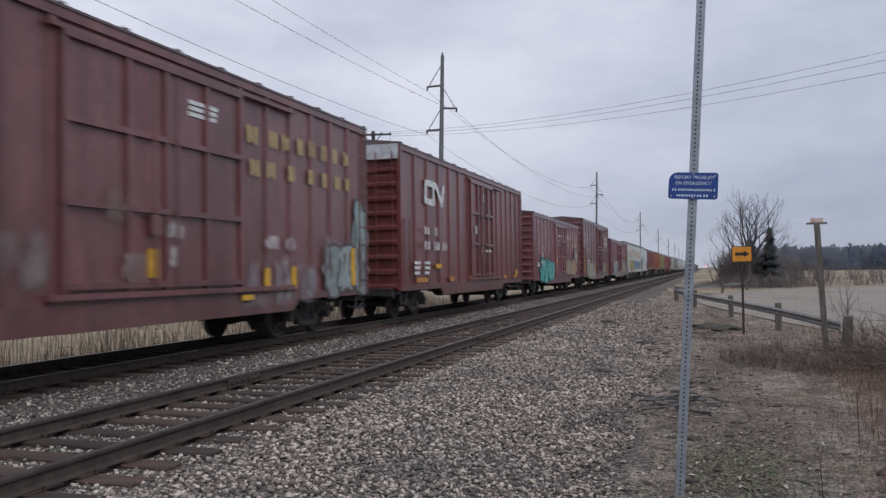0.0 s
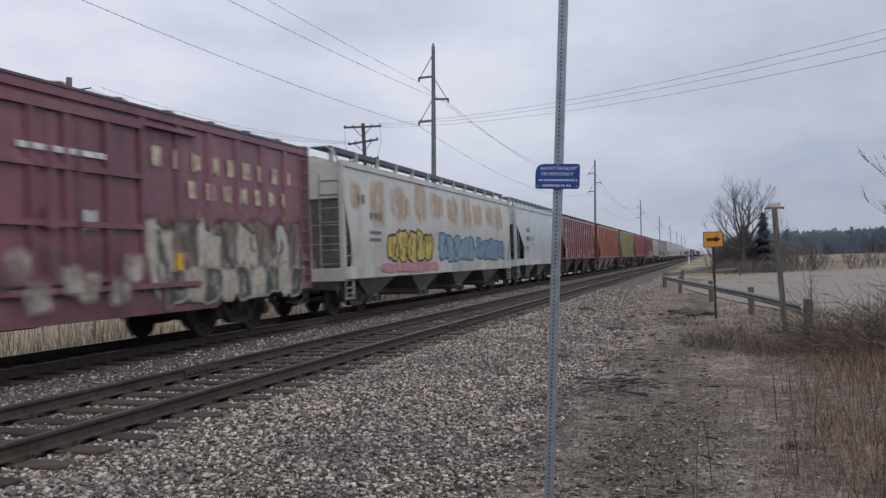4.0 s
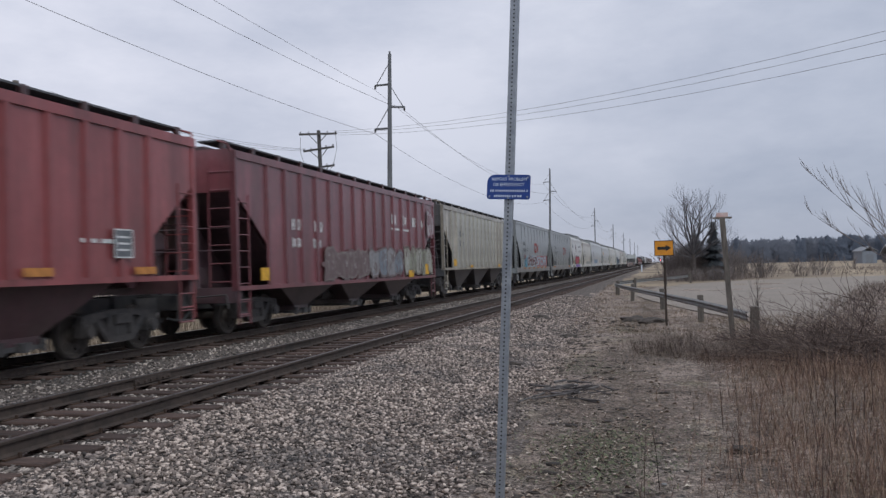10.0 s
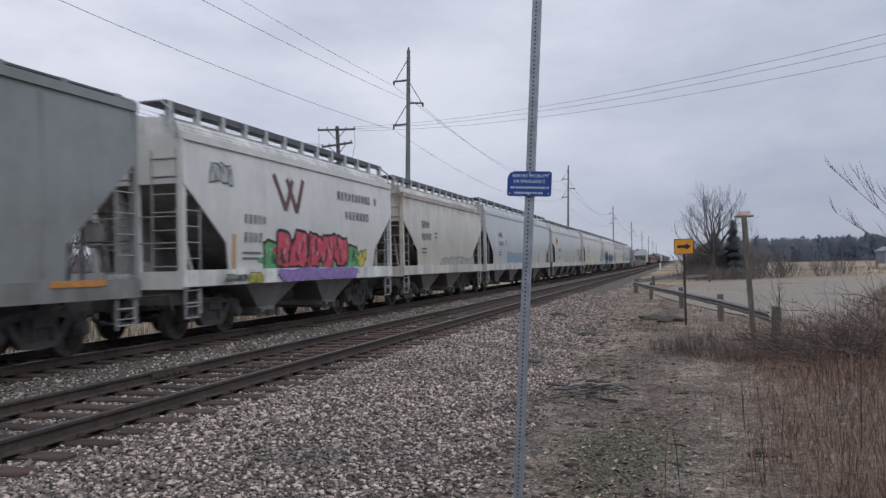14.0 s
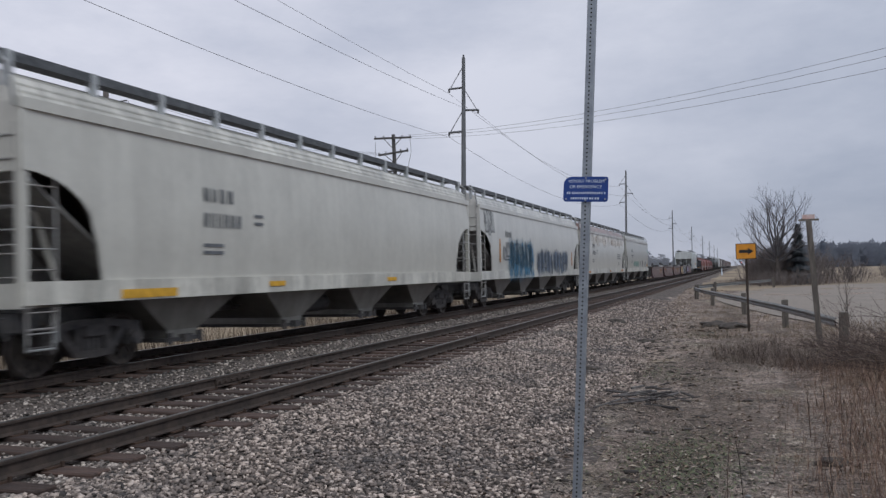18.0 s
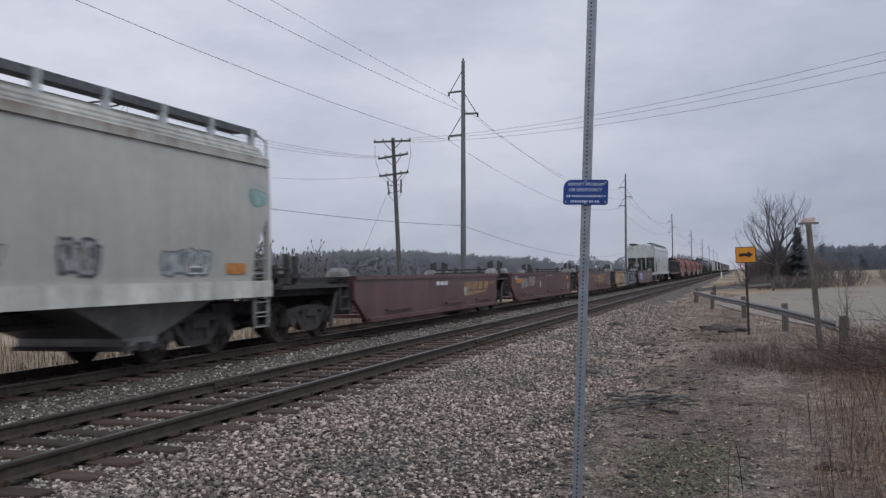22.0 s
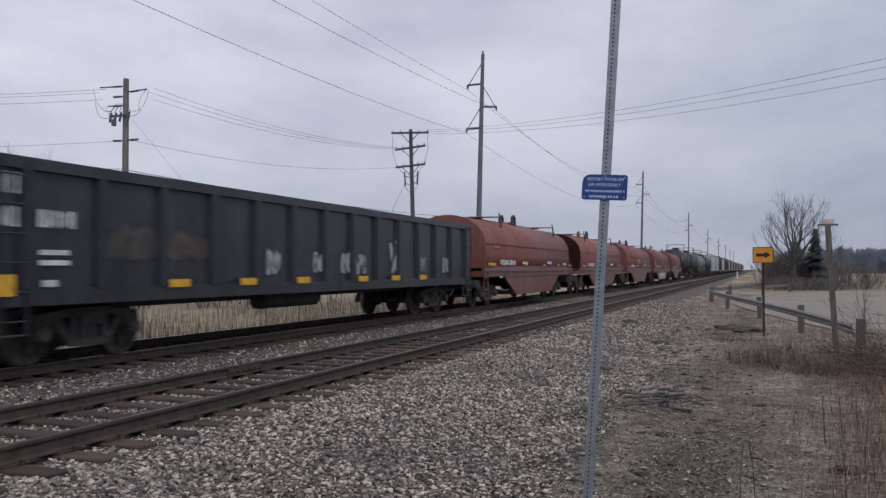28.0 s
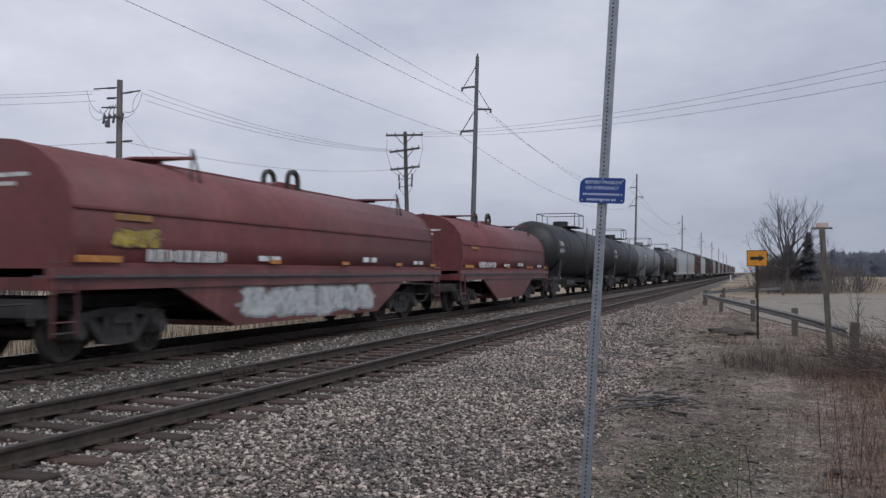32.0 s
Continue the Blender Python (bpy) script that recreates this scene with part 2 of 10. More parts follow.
M = {
    "rail_side": surface("rail_rust", (0.042, 0.031, 0.026), (0.085, 0.06, 0.049), 9, 0.8, 0.2, (0.02, 0.018, 0.016), 1.5, 0.6),
    "rail_top": surface("rail_polished", (0.10, 0.095, 0.09), (0.2, 0.19, 0.185), 4, 0.38, 0.7, stretch=(4, 0.3, 1), relief=0.05),
    "tie": surface("tie_wood", (0.034, 0.021, 0.017), (0.098, 0.06, 0.047), 7, 0.9, 0, (0.025, 0.02, 0.018), 2.0, 0.6, 0.6, (0.35, 3, 3), 0.3),
    "plate": surface("tie_plate_rust", (0.04, 0.025, 0.018), (0.08, 0.045, 0.03), 14, 0.85, 0.2),
    "stone": islands("ballast_stone", (0.04, 0.033, 0.03), (0.68, 0.55, 0.475), 0.9, (0.25, 0.196, 0.168), patch=0.65),
    "galvanised": surface("galvanised_steel", (0.24, 0.26, 0.29), (0.36, 0.385, 0.42), 18, 0.5, 0.55, relief=0.05),
    "hole": plain("punched_hole", (0.02, 0.02, 0.022), 0.9),
    "sign_blue": plain("sign_blue", (0.012, 0.05, 0.24), 0.45),
    "sign_white": plain("sign_white", (0.62, 0.68, 0.78), 0.5),
    "sign_orange": plain("sign_amber", (0.66, 0.26, 0.02), 0.5),
    "black": plain("black_paint", (0.014, 0.013, 0.013), 0.6),
    "pole_wood": surface("pole_wood", (0.06, 0.056, 0.056), (0.135, 0.128, 0.127), 5, 0.9, 0, (0.04, 0.038, 0.038), 0.7, 0.5, 0.5, (3, 3, 0.25)),
    "pole_steel": surface("pole_steel", (0.11, 0.115, 0.125), (0.19, 0.195, 0.205), 2, 0.7, 0.3, stretch=(1, 1, 0.2)),
    "wire": plain("wire", (0.09, 0.09, 0.1), 0.6),
    "post_wood": surface("post_wood", (0.09, 0.078, 0.068), (0.22, 0.19, 0.165), 8, 0.9, 0, (0.05, 0.042, 0.036), 1.2, 0.6, 0.6, (3, 3, 0.3)),
    "guard": surface("guardrail_steel", (0.15, 0.148, 0.145), (0.25, 0.245, 0.24), 6, 0.75, 0.2, (0.16, 0.10, 0.07), 0.8, 0.4),
}


# ---- shapes ----
def part(name, bm, material, parent=None, label="", smooth=False):
    me = bpy.data.meshes.new(name)
    bm.normal_update()
    bm.to_mesh(me)
    bm.free()
    for m in material if isinstance(material, (list, tuple)) else (material,):
        me.materials.append(m)
    if smooth:
        for p in me.polygons:
            p.use_smooth = True
    ob = new(name, me)
    ob.parent = parent
    if label:
        tagged(ob, label)
    return ob


def thing(name, label, category, group="", m=None, kind=""):
    ob = new(name)
    ob.empty_display_size = 0.2
    if m is not None:
        ob.matrix_basis = m
    return tagged(ob, label, category, group, kind)


def cuboid(bm, x0, x1, y0, y1, z0, z1, mat=0):
    v = [bm.verts.new((x, y, z)) for z in (z0, z1) for y in (y0, y1) for x in (x0, x1)]
    for f in ((0, 2, 3, 1), (4, 5, 7, 6), (0, 1, 5, 4), (2, 6, 7, 3), (0, 4, 6, 2), (1, 3, 7, 5)):
        bm.faces.new([v[i] for i in f]).material_index = mat
    return v


def bar(bm, a, b, r, sides=6, r2=None, mat=0):
    """A round rod from a to b."""
    a, b = Vector(a), Vector(b)
    way = (b - a).normalized()
    side = way.cross(Vector((0, 0, 1)) if abs(way.z) < 0.9 else Vector((1, 0, 0))).normalized()
    up = way.cross(side)
    r2 = r if r2 is None else r2
    rings = []
    for p, rad in ((a, r), (b, r2)):
        rings.append([bm.verts.new(p + (side * math.cos(k * math.tau / sides) + up * math.sin(k * math.tau / sides)) * rad) for k in range(sides)])
    for k in range(sides):
        bm.faces.new((rings[0][k], rings[0][(k + 1) % sides], rings[1][(k + 1) % sides], rings[1][k])).material_index = mat
    bm.faces.new(rings[0][::-1]).material_index = mat
    bm.faces.new(rings[1]).material_index = mat


def prism(bm, outline, a, b, axis="y", mat=0):
    """An outline of 2D points drawn out along an axis from a to b. axis y: points are (x, z); axis x: points are (y, z); axis z: (x, y)."""
    def at(p, d):
        return {"y": (p[0], d, p[1]), "x": (d, p[0], p[1]), "z": (p[0], p[1], d)}[axis]
    front = [bm.verts.new(at(p, a)) for p in outline]
    rear = [bm.verts.new(at(p, b)) for p in outline]
    n = len(outline)
    for k in range(n):
        bm.faces.new((front[k], front[(k + 1) % n], rear[(k + 1) % n], rear[k])).material_index = mat
    bm.faces.new(front[::-1]).material_index = mat
    bm.faces.new(rear).material_index = mat


def loft(bm, rings, closed=True, caps=True, mat=0):
    """Joins rings of equally many points."""
    vs = [[bm.verts.new(p) for p in ring] for ring in rings]
    n = len(vs[0])
    for a, b in zip(vs, vs[1:]):
        for k in range(n if closed else n - 1):
            bm.faces.new((a[k], a[(k + 1) % n], b[(k + 1) % n], b[k])).material_index = mat
    if caps and closed:
        bm.faces.new(vs[0][::-1]).material_index = mat
        bm.faces.new(vs[-1]).material_index = mat


def fixed(bm):
    bmesh.ops.recalc_face_normals(bm, faces=bm.faces)
    return bm


def one(fn, *args, **kw):
    bm = bmesh.new()
    fn(bm, *args, **kw)
    return fixed(bm)


def blocks(*boxes):
    bm = bmesh.new()
    for b in boxes:
        cuboid(bm, *b)
    return fixed(bm)


def rods(*ends, r=0.02, sides=6):
    bm = bmesh.new()
    for a, b in ends:
        bar(bm, a, b, r, sides)
    return bm


# ---- ground and track ----
NEAR_TRACK, FAR_TRACK = -6.155, -10.425
GAUGE = 0.755


def smooth(a, b, t):
    t = max(0.0, min(1.0, (t - a) / (b - a)))
    return t * t * (3 - 2 * t)


def ground_z(x, y):
    """The lie of the land: ballast under both tracks, a worn strip beside them, fields beyond."""
    ripple = 0.03 * noise.noise((x * 0.9, y * 0.9, 0.3)) + 0.05 * noise.noise((x * 0.21, y * 0.21, 4.0))
    right = -0.19 - 0.215 * smooth(-4.35, -2.1, x)
    if x > -2.5:
        right += ripple * smooth(-2.5, -1.5, x) + 0.16 * smooth(0.6, 2.5, x) * smooth(20, 8, y) - 0.2 * smooth(14, 40, x)
    z = right
    if x < -12.3:
        z = -0.19 - 1.095 * smooth(-12.3, -15.5, x) + 0.75 * smooth(-17, -24, x) + ripple
    elif x < -4.35:
        z = -0.195 - 0.03 * smooth(0.5, 0.0, abs(x + 8.29) - 0.2)
    return z


def graded(stops):
    out = [stops[0][0]]
    for a, b, step in [(stops[i][0], stops[i + 1][0], stops[i][1]) for i in range(len(stops) - 1)]:
        n = max(1, round((b - a) / step))
        out += [a + (b - a) * k / n for k in range(1, n + 1)]
    return out


def soil_material():
    mat, nodes, links, node = shader("trampled_soil_and_dry_grass", 0.95)
    fine = noise_node(nodes, links, 26.0, 10.0, rough=0.8)
    tone = ramp_node(nodes, 0.41, 0.6, (0.034, 0.028, 0.025), (0.5, 0.41, 0.35))
    links.new(fine.outputs["Fac"], tone.inputs["Fac"])
    patch = noise_node(nodes, links, 0.8, 8.0, rough=0.7)
    straw = ramp_node(nodes, 0.47, 0.55, (0, 0, 0), (0.7, 0.62, 0.62))
    links.new(patch.outputs["Fac"], straw.inputs["Fac"])
    blade = noise_node(nodes, links, 38.0, 8.0, (1, 0.45, 1), 0.8)
    dry = ramp_node(nodes, 0.4, 0.6, (0.13, 0.096, 0.081), (0.64, 0.5, 0.42))
    links.new(blade.outputs["Fac"], dry.inputs["Fac"])
    color = mix_node(nodes, links, straw.outputs["Color"], tone.outputs["Color"], dry.outputs["Color"])
    moss = noise_node(nodes, links, 0.9, 6.0, (1, 1, 2))
    green = ramp_node(nodes, 0.54, 0.68, (0, 0, 0), (0.6, 0.6, 0.6))
    links.new(moss.outputs["Fac"], green.inputs["Fac"])
    color = mix_node(nodes, links, green.outputs["Color"], color, mix_node(nodes, links, 1.0, tone.outputs["Color"], (0.72, 0.78, 0.5), "MULTIPLY"))
    mud = noise_node(nodes, links, 1.1, 8.0, (1.3, 0.8, 1), 0.7)
    wet = ramp_node(nodes, 0.48, 0.58, (0, 0, 0), (0.8, 0.8, 0.8))
    links.new(mud.outputs["Fac"], wet.inputs["Fac"])
    # the worn track between the stone and the straw, trodden to dark mud
    at, split = nodes.new("ShaderNodeTexCoord"), nodes.new("ShaderNodeSeparateXYZ")
    links.new(at.outputs["Object"], split.inputs["Vector"])
    sway = noise_node(nodes, links, 0.5, 6.0, (1, 0.6, 1), 0.7)
    shift = nodes.new("ShaderNodeMath")
    shift.operation = "MULTIPLY_ADD"
    links.new(sway.outputs["Fac"], shift.inputs[0])
    shift.inputs[1].default_value = 4.5
    links.new(split.outputs["X"], shift.inputs[2])
    trod = nodes.new("ShaderNodeValToRGB")
    trod.color_ramp.elements[0].position, trod.color_ramp.elements[1].position = 0.14, 0.46
    trod.color_ramp.elements[0].color, trod.color_ramp.elements[1].color = (0, 0, 0, 1), (0, 0, 0, 1)
    trod.color_ramp.elements.new(0.27).color = (0.85, 0.85, 0.85, 1)
    trod.color_ramp.elements.new(0.36).color = (0.6, 0.6, 0.6, 1)
    near = nodes.new("ShaderNodeMapRange")
    near.inputs["From Min"].default_value, near.inputs["From Max"].default_value = 0.0, 6.0
    links.new(shift.outputs["Value"], near.inputs["Value"])
    links.new(near.outputs["Result"], trod.inputs["Fac"])
    color = mix_node(nodes, links, trod.outputs["Color"], color, mix_node(nodes, links, 1.0, tone.outputs["Color"], (0.47, 0.43, 0.385), "MULTIPLY"))
    dark = mix_node(nodes, links, 1.0, tone.outputs["Color"], (0.6, 0.55, 0.53), "MULTIPLY")
    color = mix_node(nodes, links, wet.outputs["Color"], color, dark)
    cell = nodes.new("ShaderNodeTexVoronoi")
    c = nodes.new("ShaderNodeTexCoord")
    cell.inputs["Scale"].default_value = 42.0
    links.new(c.outputs["Object"], cell.inputs["Vector"])
    grit = ramp_node(nodes, 0.12, 0.2, (0.35, 0.35, 0.35), (0, 0, 0))
    links.new(cell.outputs["Distance"], grit.inputs["Fac"])
    color = mix_node(nodes, links, grit.outputs["Color"], color, (0.27, 0.25, 0.235))
    lumps = noise_node(nodes, links, 6.0, 8.0, rough=0.75)
    clod = ramp_node(nodes, 0.4, 0.6, (0.58, 0.56, 0.54), (1.45, 1.43, 1.4))
    links.new(lumps.outputs["Fac"], clod.inputs["Fac"])
    color = mix_node(nodes, links, 1.0, color, clod.outputs["Color"], "MULTIPLY")
    links.new(color, node.inputs["Base Color"])
    bump(nodes, links, node, mix_node(nodes, links, 0.6, fine.outputs["Fac"], lumps.outputs["Fac"]), 1.0, 0.09)
    return mat


def gravel_material(dirt_shade=1.0):
    mat, nodes, links, node = shader("crushed_stone_bed", 0.95)
    c = nodes.new("ShaderNodeTexCoord")
    cell = nodes.new("ShaderNodeTexVoronoi")
    cell.inputs["Scale"].default_value = 19.0
    links.new(c.outputs["Object"], cell.inputs["Vector"])
    # A factor below 1 puts the shade under the train into the tones.
    tone = ramp_node(nodes, 0.0, 1.0, tuple(dirt_shade * c for c in (0.10, 0.081, 0.072)), tuple(dirt_shade * c for c in (0.42, 0.345, 0.303)))
    links.new(cell.outputs["Color"], tone.inputs["Fac"])
    gap = ramp_node(nodes, 0.0, 0.5, (1.1, 1.1, 1.1), (0.35, 0.33, 0.32))
    links.new(cell.outputs["Distance"], gap.inputs["Fac"])
    color = mix_node(nodes, links, 1.0, tone.outputs["Color"], gap.outputs["Color"], "MULTIPLY")
    grime = noise_node(nodes, links, 0.7, 6.0)
    where = ramp_node(nodes, 0.45, 0.7, (0, 0, 0), (0.5, 0.5, 0.5))
    links.new(grime.outputs["Fac"], where.inputs["Fac"])
    color = mix_node(nodes, links, where.outputs["Color"], color, (0.075, 0.062, 0.052))
    links.new(color, node.inputs["Base Color"])
    bump(nodes, links, node, cell.outputs["Distance"], 0.9, -0.03)
    return mat


def field_material():
    mat, nodes, links, node = shader("winter_field", 0.95)
    a = noise_node(nodes, links, 0.06, 6.0, (1, 0.5, 1))
    tone = ramp_node(nodes, 0.38, 0.62, (0.17, 0.125, 0.085), (0.36, 0.28, 0.19))
    links.new(a.outputs["Fac"], tone.inputs["Fac"])
    b = noise_node(nodes, links, 3.0, 8.0)
    shade = ramp_node(nodes, 0.25, 0.75, (0.6, 0.6, 0.6), (1.3, 1.3, 1.3))
    links.new(b.outputs["Fac"], shade.inputs["Fac"])
    links.new(mix_node(nodes, links, 1.0, tone.outputs["Color"], shade.outputs["Color"], "MULTIPLY"), node.inputs["Base Color"])
    bump(nodes, links, node, b.outputs["Fac"], 0.7, 0.08)
    return mat


def build_ground():
    xs = graded([(-2500, 400), (-400, 60), (-60, 6), (-24, 1.0), (-13.2, 0.3), (-4.6, 0.16), (4, 0.5), (14, 3), (60, 40), (400, 400), (2500, 1)])
    ys = graded([(-400, 60), (-40, 5), (-6, 0.35), (18, 0.8), (50, 3), (120, 20), (400, 120), (1000, 500), (4500, 1)])
    bm = bmesh.new()
    rows = [[bm.verts.new((x, y, ground_z(x, y))) for x in xs] for y in ys]
    for j in range(len(ys) - 1):
        for i in range(len(xs) - 1):
            f = bm.faces.new((rows[j][i], rows[j][i + 1], rows[j + 1][i + 1], rows[j + 1][i]))
            x, y = (xs[i] + xs[i + 1]) / 2, (ys[j] + ys[j + 1]) / 2
            edge = -1.65 - 0.045 * min(max(y - 5, 0), 40) + 0.45 * noise.noise((x, y * 0.35, 9.0)) + 0.2 * noise.noise((x * 2, y * 2, 2.0))
            # Index 3: bed under the train, its shade put into the tone.
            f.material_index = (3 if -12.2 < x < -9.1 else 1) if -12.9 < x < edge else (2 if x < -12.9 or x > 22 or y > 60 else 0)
            f.smooth = True
    tagged(part("ground", bm, [soil_material(), gravel_material(), field_material(), gravel_material(0.32)]), "trampled soil, crushed stone and dry winter field", "ground", kind="structure")


build_ground()

RAIL = [(x, z * 0.78) for x, z in [(-0.07, -0.18), (0.07, -0.18), (0.07, -0.168), (0.012, -0.15), (0.009, -0.05), (0.034, -0.04), (0.036, -0.01), (0.03, -0.002), (-0.03, -0.002), (-0.036, -0.01), (-0.034, -0.04), (-0.009, -0.05), (-0.012, -0.15), (-0.07, -0.168)]]


def build_rail(x, parent, label):
    bm = bmesh.new()
    cuts = [-40.0, -6.0, 30.0, 200.0, 2200.0]
    for a, b in zip(cuts, cuts[1:]):
        prism(bm, [(x + px, pz) for px, pz in RAIL], a, b - 0.006)
    part("rail", fixed(bm), M["rail_side"], parent, label)
    bm = bmesh.new()
    cuboid(bm, x - 0.028, x + 0.028, -40, 2200, -0.003, 0.0)
    part("running_surface", bm, M["rail_top"], parent, "bright worn top of the rail")


def tie_mesh():
    bm = bmesh.new()
    cuboid(bm, -1.3, 1.3, -0.115, 0.115, -0.16, 0.0)
    bmesh.ops.bevel(bm, geom=list(bm.edges), offset=0.012, segments=1, affect="EDGES")
    for v in bm.verts:
        v.co.z += 0.006 * math.sin(v.co.x * 9)
    me = bpy.data.meshes.new("tie")
    bm.to_mesh(me)
    bm.free()
    me.materials.append(M["tie"])
    return me


TIES = {}


def build_track(x, name, label, seed, first, last):
    rng = random.Random(seed)
    track = thing(name, label, "railway track", "the two tracks", kind="structure")
    for side in (-1, 1):
        build_rail(x + side * GAUGE, track, "rusty brown steel rail")
    me, far = tie_mesh(), bmesh.new()
    plate = bpy.data.meshes.new("tie_plate")
    bm = blocks((-0.1, 0.1, -0.09, 0.09, 0, 0.016), (-0.115, -0.09, -0.085, -0.06, 0, 0.045), (0.09, 0.115, 0.06, 0.085, 0, 0.045))
    bm.to_mesh(plate)
    bm.free()
    plate.materials.append(M["plate"])
    y = first
    TIES[x] = []
    while y < 330:
        turn = rng.uniform(-1.6, 1.6)
        dx, dz = rng.uniform(-0.06, 0.06), rng.uniform(-0.012, 0.006)
        TIES[x].append(y)
        if y < last:
            tie = new("tie", me)
            tie.parent, tie.matrix_basis = track, pose(x + dx, y, -0.155 + dz, rng.uniform(-1, 1), 0, turn)
            if y < 22:
                for side in (-1, 1):
                    p = new("tie_plate", plate)
                    p.parent, p.matrix_basis = track, pose(x + side * GAUGE, y, -0.157, 0, 0, turn)
        else:
            cuboid(far, x - 1.3 + dx, x + 1.3 + dx, y - 0.115, y + 0.115, -0.3, -0.155 + dz)
        y += 0.53 + rng.uniform(-0.03, 0.03)
    tagged(part("far_ties", fixed(far), M["tie"], track), kind="stuff")
    return track


near_track = build_track(NEAR_TRACK, "railway_track", "near railway track of rusty rails on dark wooden ties", 3, -7.5, 75)
build_track(FAR_TRACK, "railway_track", "farther railway track that carries the moving train", 4, -6.0, 60)


def joint_bar(track, x, y):
    bm = bmesh.new()
    for s in (-1, 1):
        cuboid(bm, x + s * 0.018, x + s * 0.045, y - 0.42, y + 0.42, -0.11, -0.035)
        for k in range(6):
            bar(bm, (x + s * 0.04, y - 0.35 + 0.14 * k, -0.074), (x + s * 0.075, y - 0.35 + 0.14 * k, -0.074), 0.018)
    part("joint_bar", fixed(bm), M["rail_side"], track, "bolted joint bar on the rail")


for jx, jy in ((NEAR_TRACK - GAUGE, 9.0), (NEAR_TRACK + GAUGE, 16.2), (NEAR_TRACK - GAUGE, 22.5), (NEAR_TRACK + GAUGE, 29.5)):
    joint_bar(near_track, jx, jy)


# ---- the train: fittings that all cars share ----
M.update({
    "truck": surface("truck_steel", (0.038, 0.036, 0.039), (0.09, 0.08, 0.077), 8, 0.85, 0.2, (0.06, 0.045, 0.036), 1.2, 0.5),
    "tread": surface("wheel_tread", (0.12, 0.11, 0.105), (0.24, 0.23, 0.22), 6, 0.4, 0.7),
    "wheel": surface("wheel_steel", (0.04, 0.034, 0.03), (0.1, 0.08, 0.068), 7, 0.75, 0.3),
    "under": surface("underframe_black", (0.034, 0.033, 0.037), (0.075, 0.068, 0.066), 5, 0.85, 0, (0.07, 0.055, 0.042), 1.0, 0.5),
    "reflector": plain("yellow_reflector", (0.62, 0.33, 0.03), 0.6, wear=0.25),
    "orange_mark": plain("orange_mark", (0.46, 0.19, 0.05), 0.7, wear=0.3),
    "letter_white": plain("lettering_white", (0.6, 0.59, 0.585), 0.75, wear=0.4),
    "letter_cream": plain("lettering_cream", (0.58, 0.48, 0.33), 0.75, wear=0.45),
    "letter_grey": plain("lettering_grey", (0.13, 0.135, 0.145), 0.7, wear=0.25),
    "letter_black": plain("lettering_black", (0.03, 0.03, 0.035), 0.7),
    "rung": surface("ladder_steel", (0.2, 0.2, 0.2), (0.36, 0.36, 0.355), 9, 0.6, stain=(0.2, 0.12, 0.07), amount=0.4),
})
SPRAY = {}


def spray(color):
    """Sprayed paint of one colour, patchy and dirty."""
    if color not in SPRAY:
        SPRAY[color] = surface("spray_paint", tuple(c * 0.75 for c in color), tuple(min(1, c * 1.15) for c in color), 7, 0.6, stain=(0.16, 0.13, 0.11), stain_scale=3.0, amount=0.35, relief=0.05)
    return SPRAY[color]


def mesh_of(name, bm, material):
    me = bpy.data.meshes.new(name)
    bm.normal_update()
    bm.to_mesh(me)
    bm.free()
    for m in material if isinstance(material, (list, tuple)) else (material,):
        me.materials.append(m)
    return me


def fit_part(name, me, parent, m, label=""):
    ob = new(name, me)
    ob.parent, ob.matrix_basis = parent, m
    if label:
        tagged(ob, label)
    return ob


def wheelset_mesh():
    bm = bmesh.new()
    for s in (-1, 1):
        rings = []
        for x, r in ((0.69, 0.455), (0.715, 0.455), (0.725, 0.43), (0.815, 0.425), (0.815, 0.36), (0.775, 0.33), (0.775, 0.16), (0.83, 0.13), (0.83, 0.08)):
            rings.append([(s * x, r * math.cos(k * math.tau / 24), r * math.sin(k * math.tau / 24)) for k in range(24)])
        loft(bm, rings, mat=0)
        for k in range(6):
            a = k * math.tau / 6
            cuboid(bm, s * 0.79 - 0.012, s * 0.79 + 0.012, 0.25 * math.cos(a) - 0.03, 0.25 * math.cos(a) + 0.03, 0.25 * math.sin(a) - 0.03, 0.25 * math.sin(a) + 0.03)
        bar(bm, (s * 0.83, 0, 0), (s * 1.1, 0, 0), 0.085, 10)
    bar(bm, (-0.8, 0, 0), (0.8, 0, 0), 0.09, 10)
    fixed(bm)
    for f in bm.faces:
        c = f.calc_center_median()
        if 0.725 < abs(c.x) < 0.815 and math.hypot(c.y, c.z) > 0.41:
            f.material_index = 1
    return mesh_of("wheelset", bm, [M["wheel"], M["tread"]])


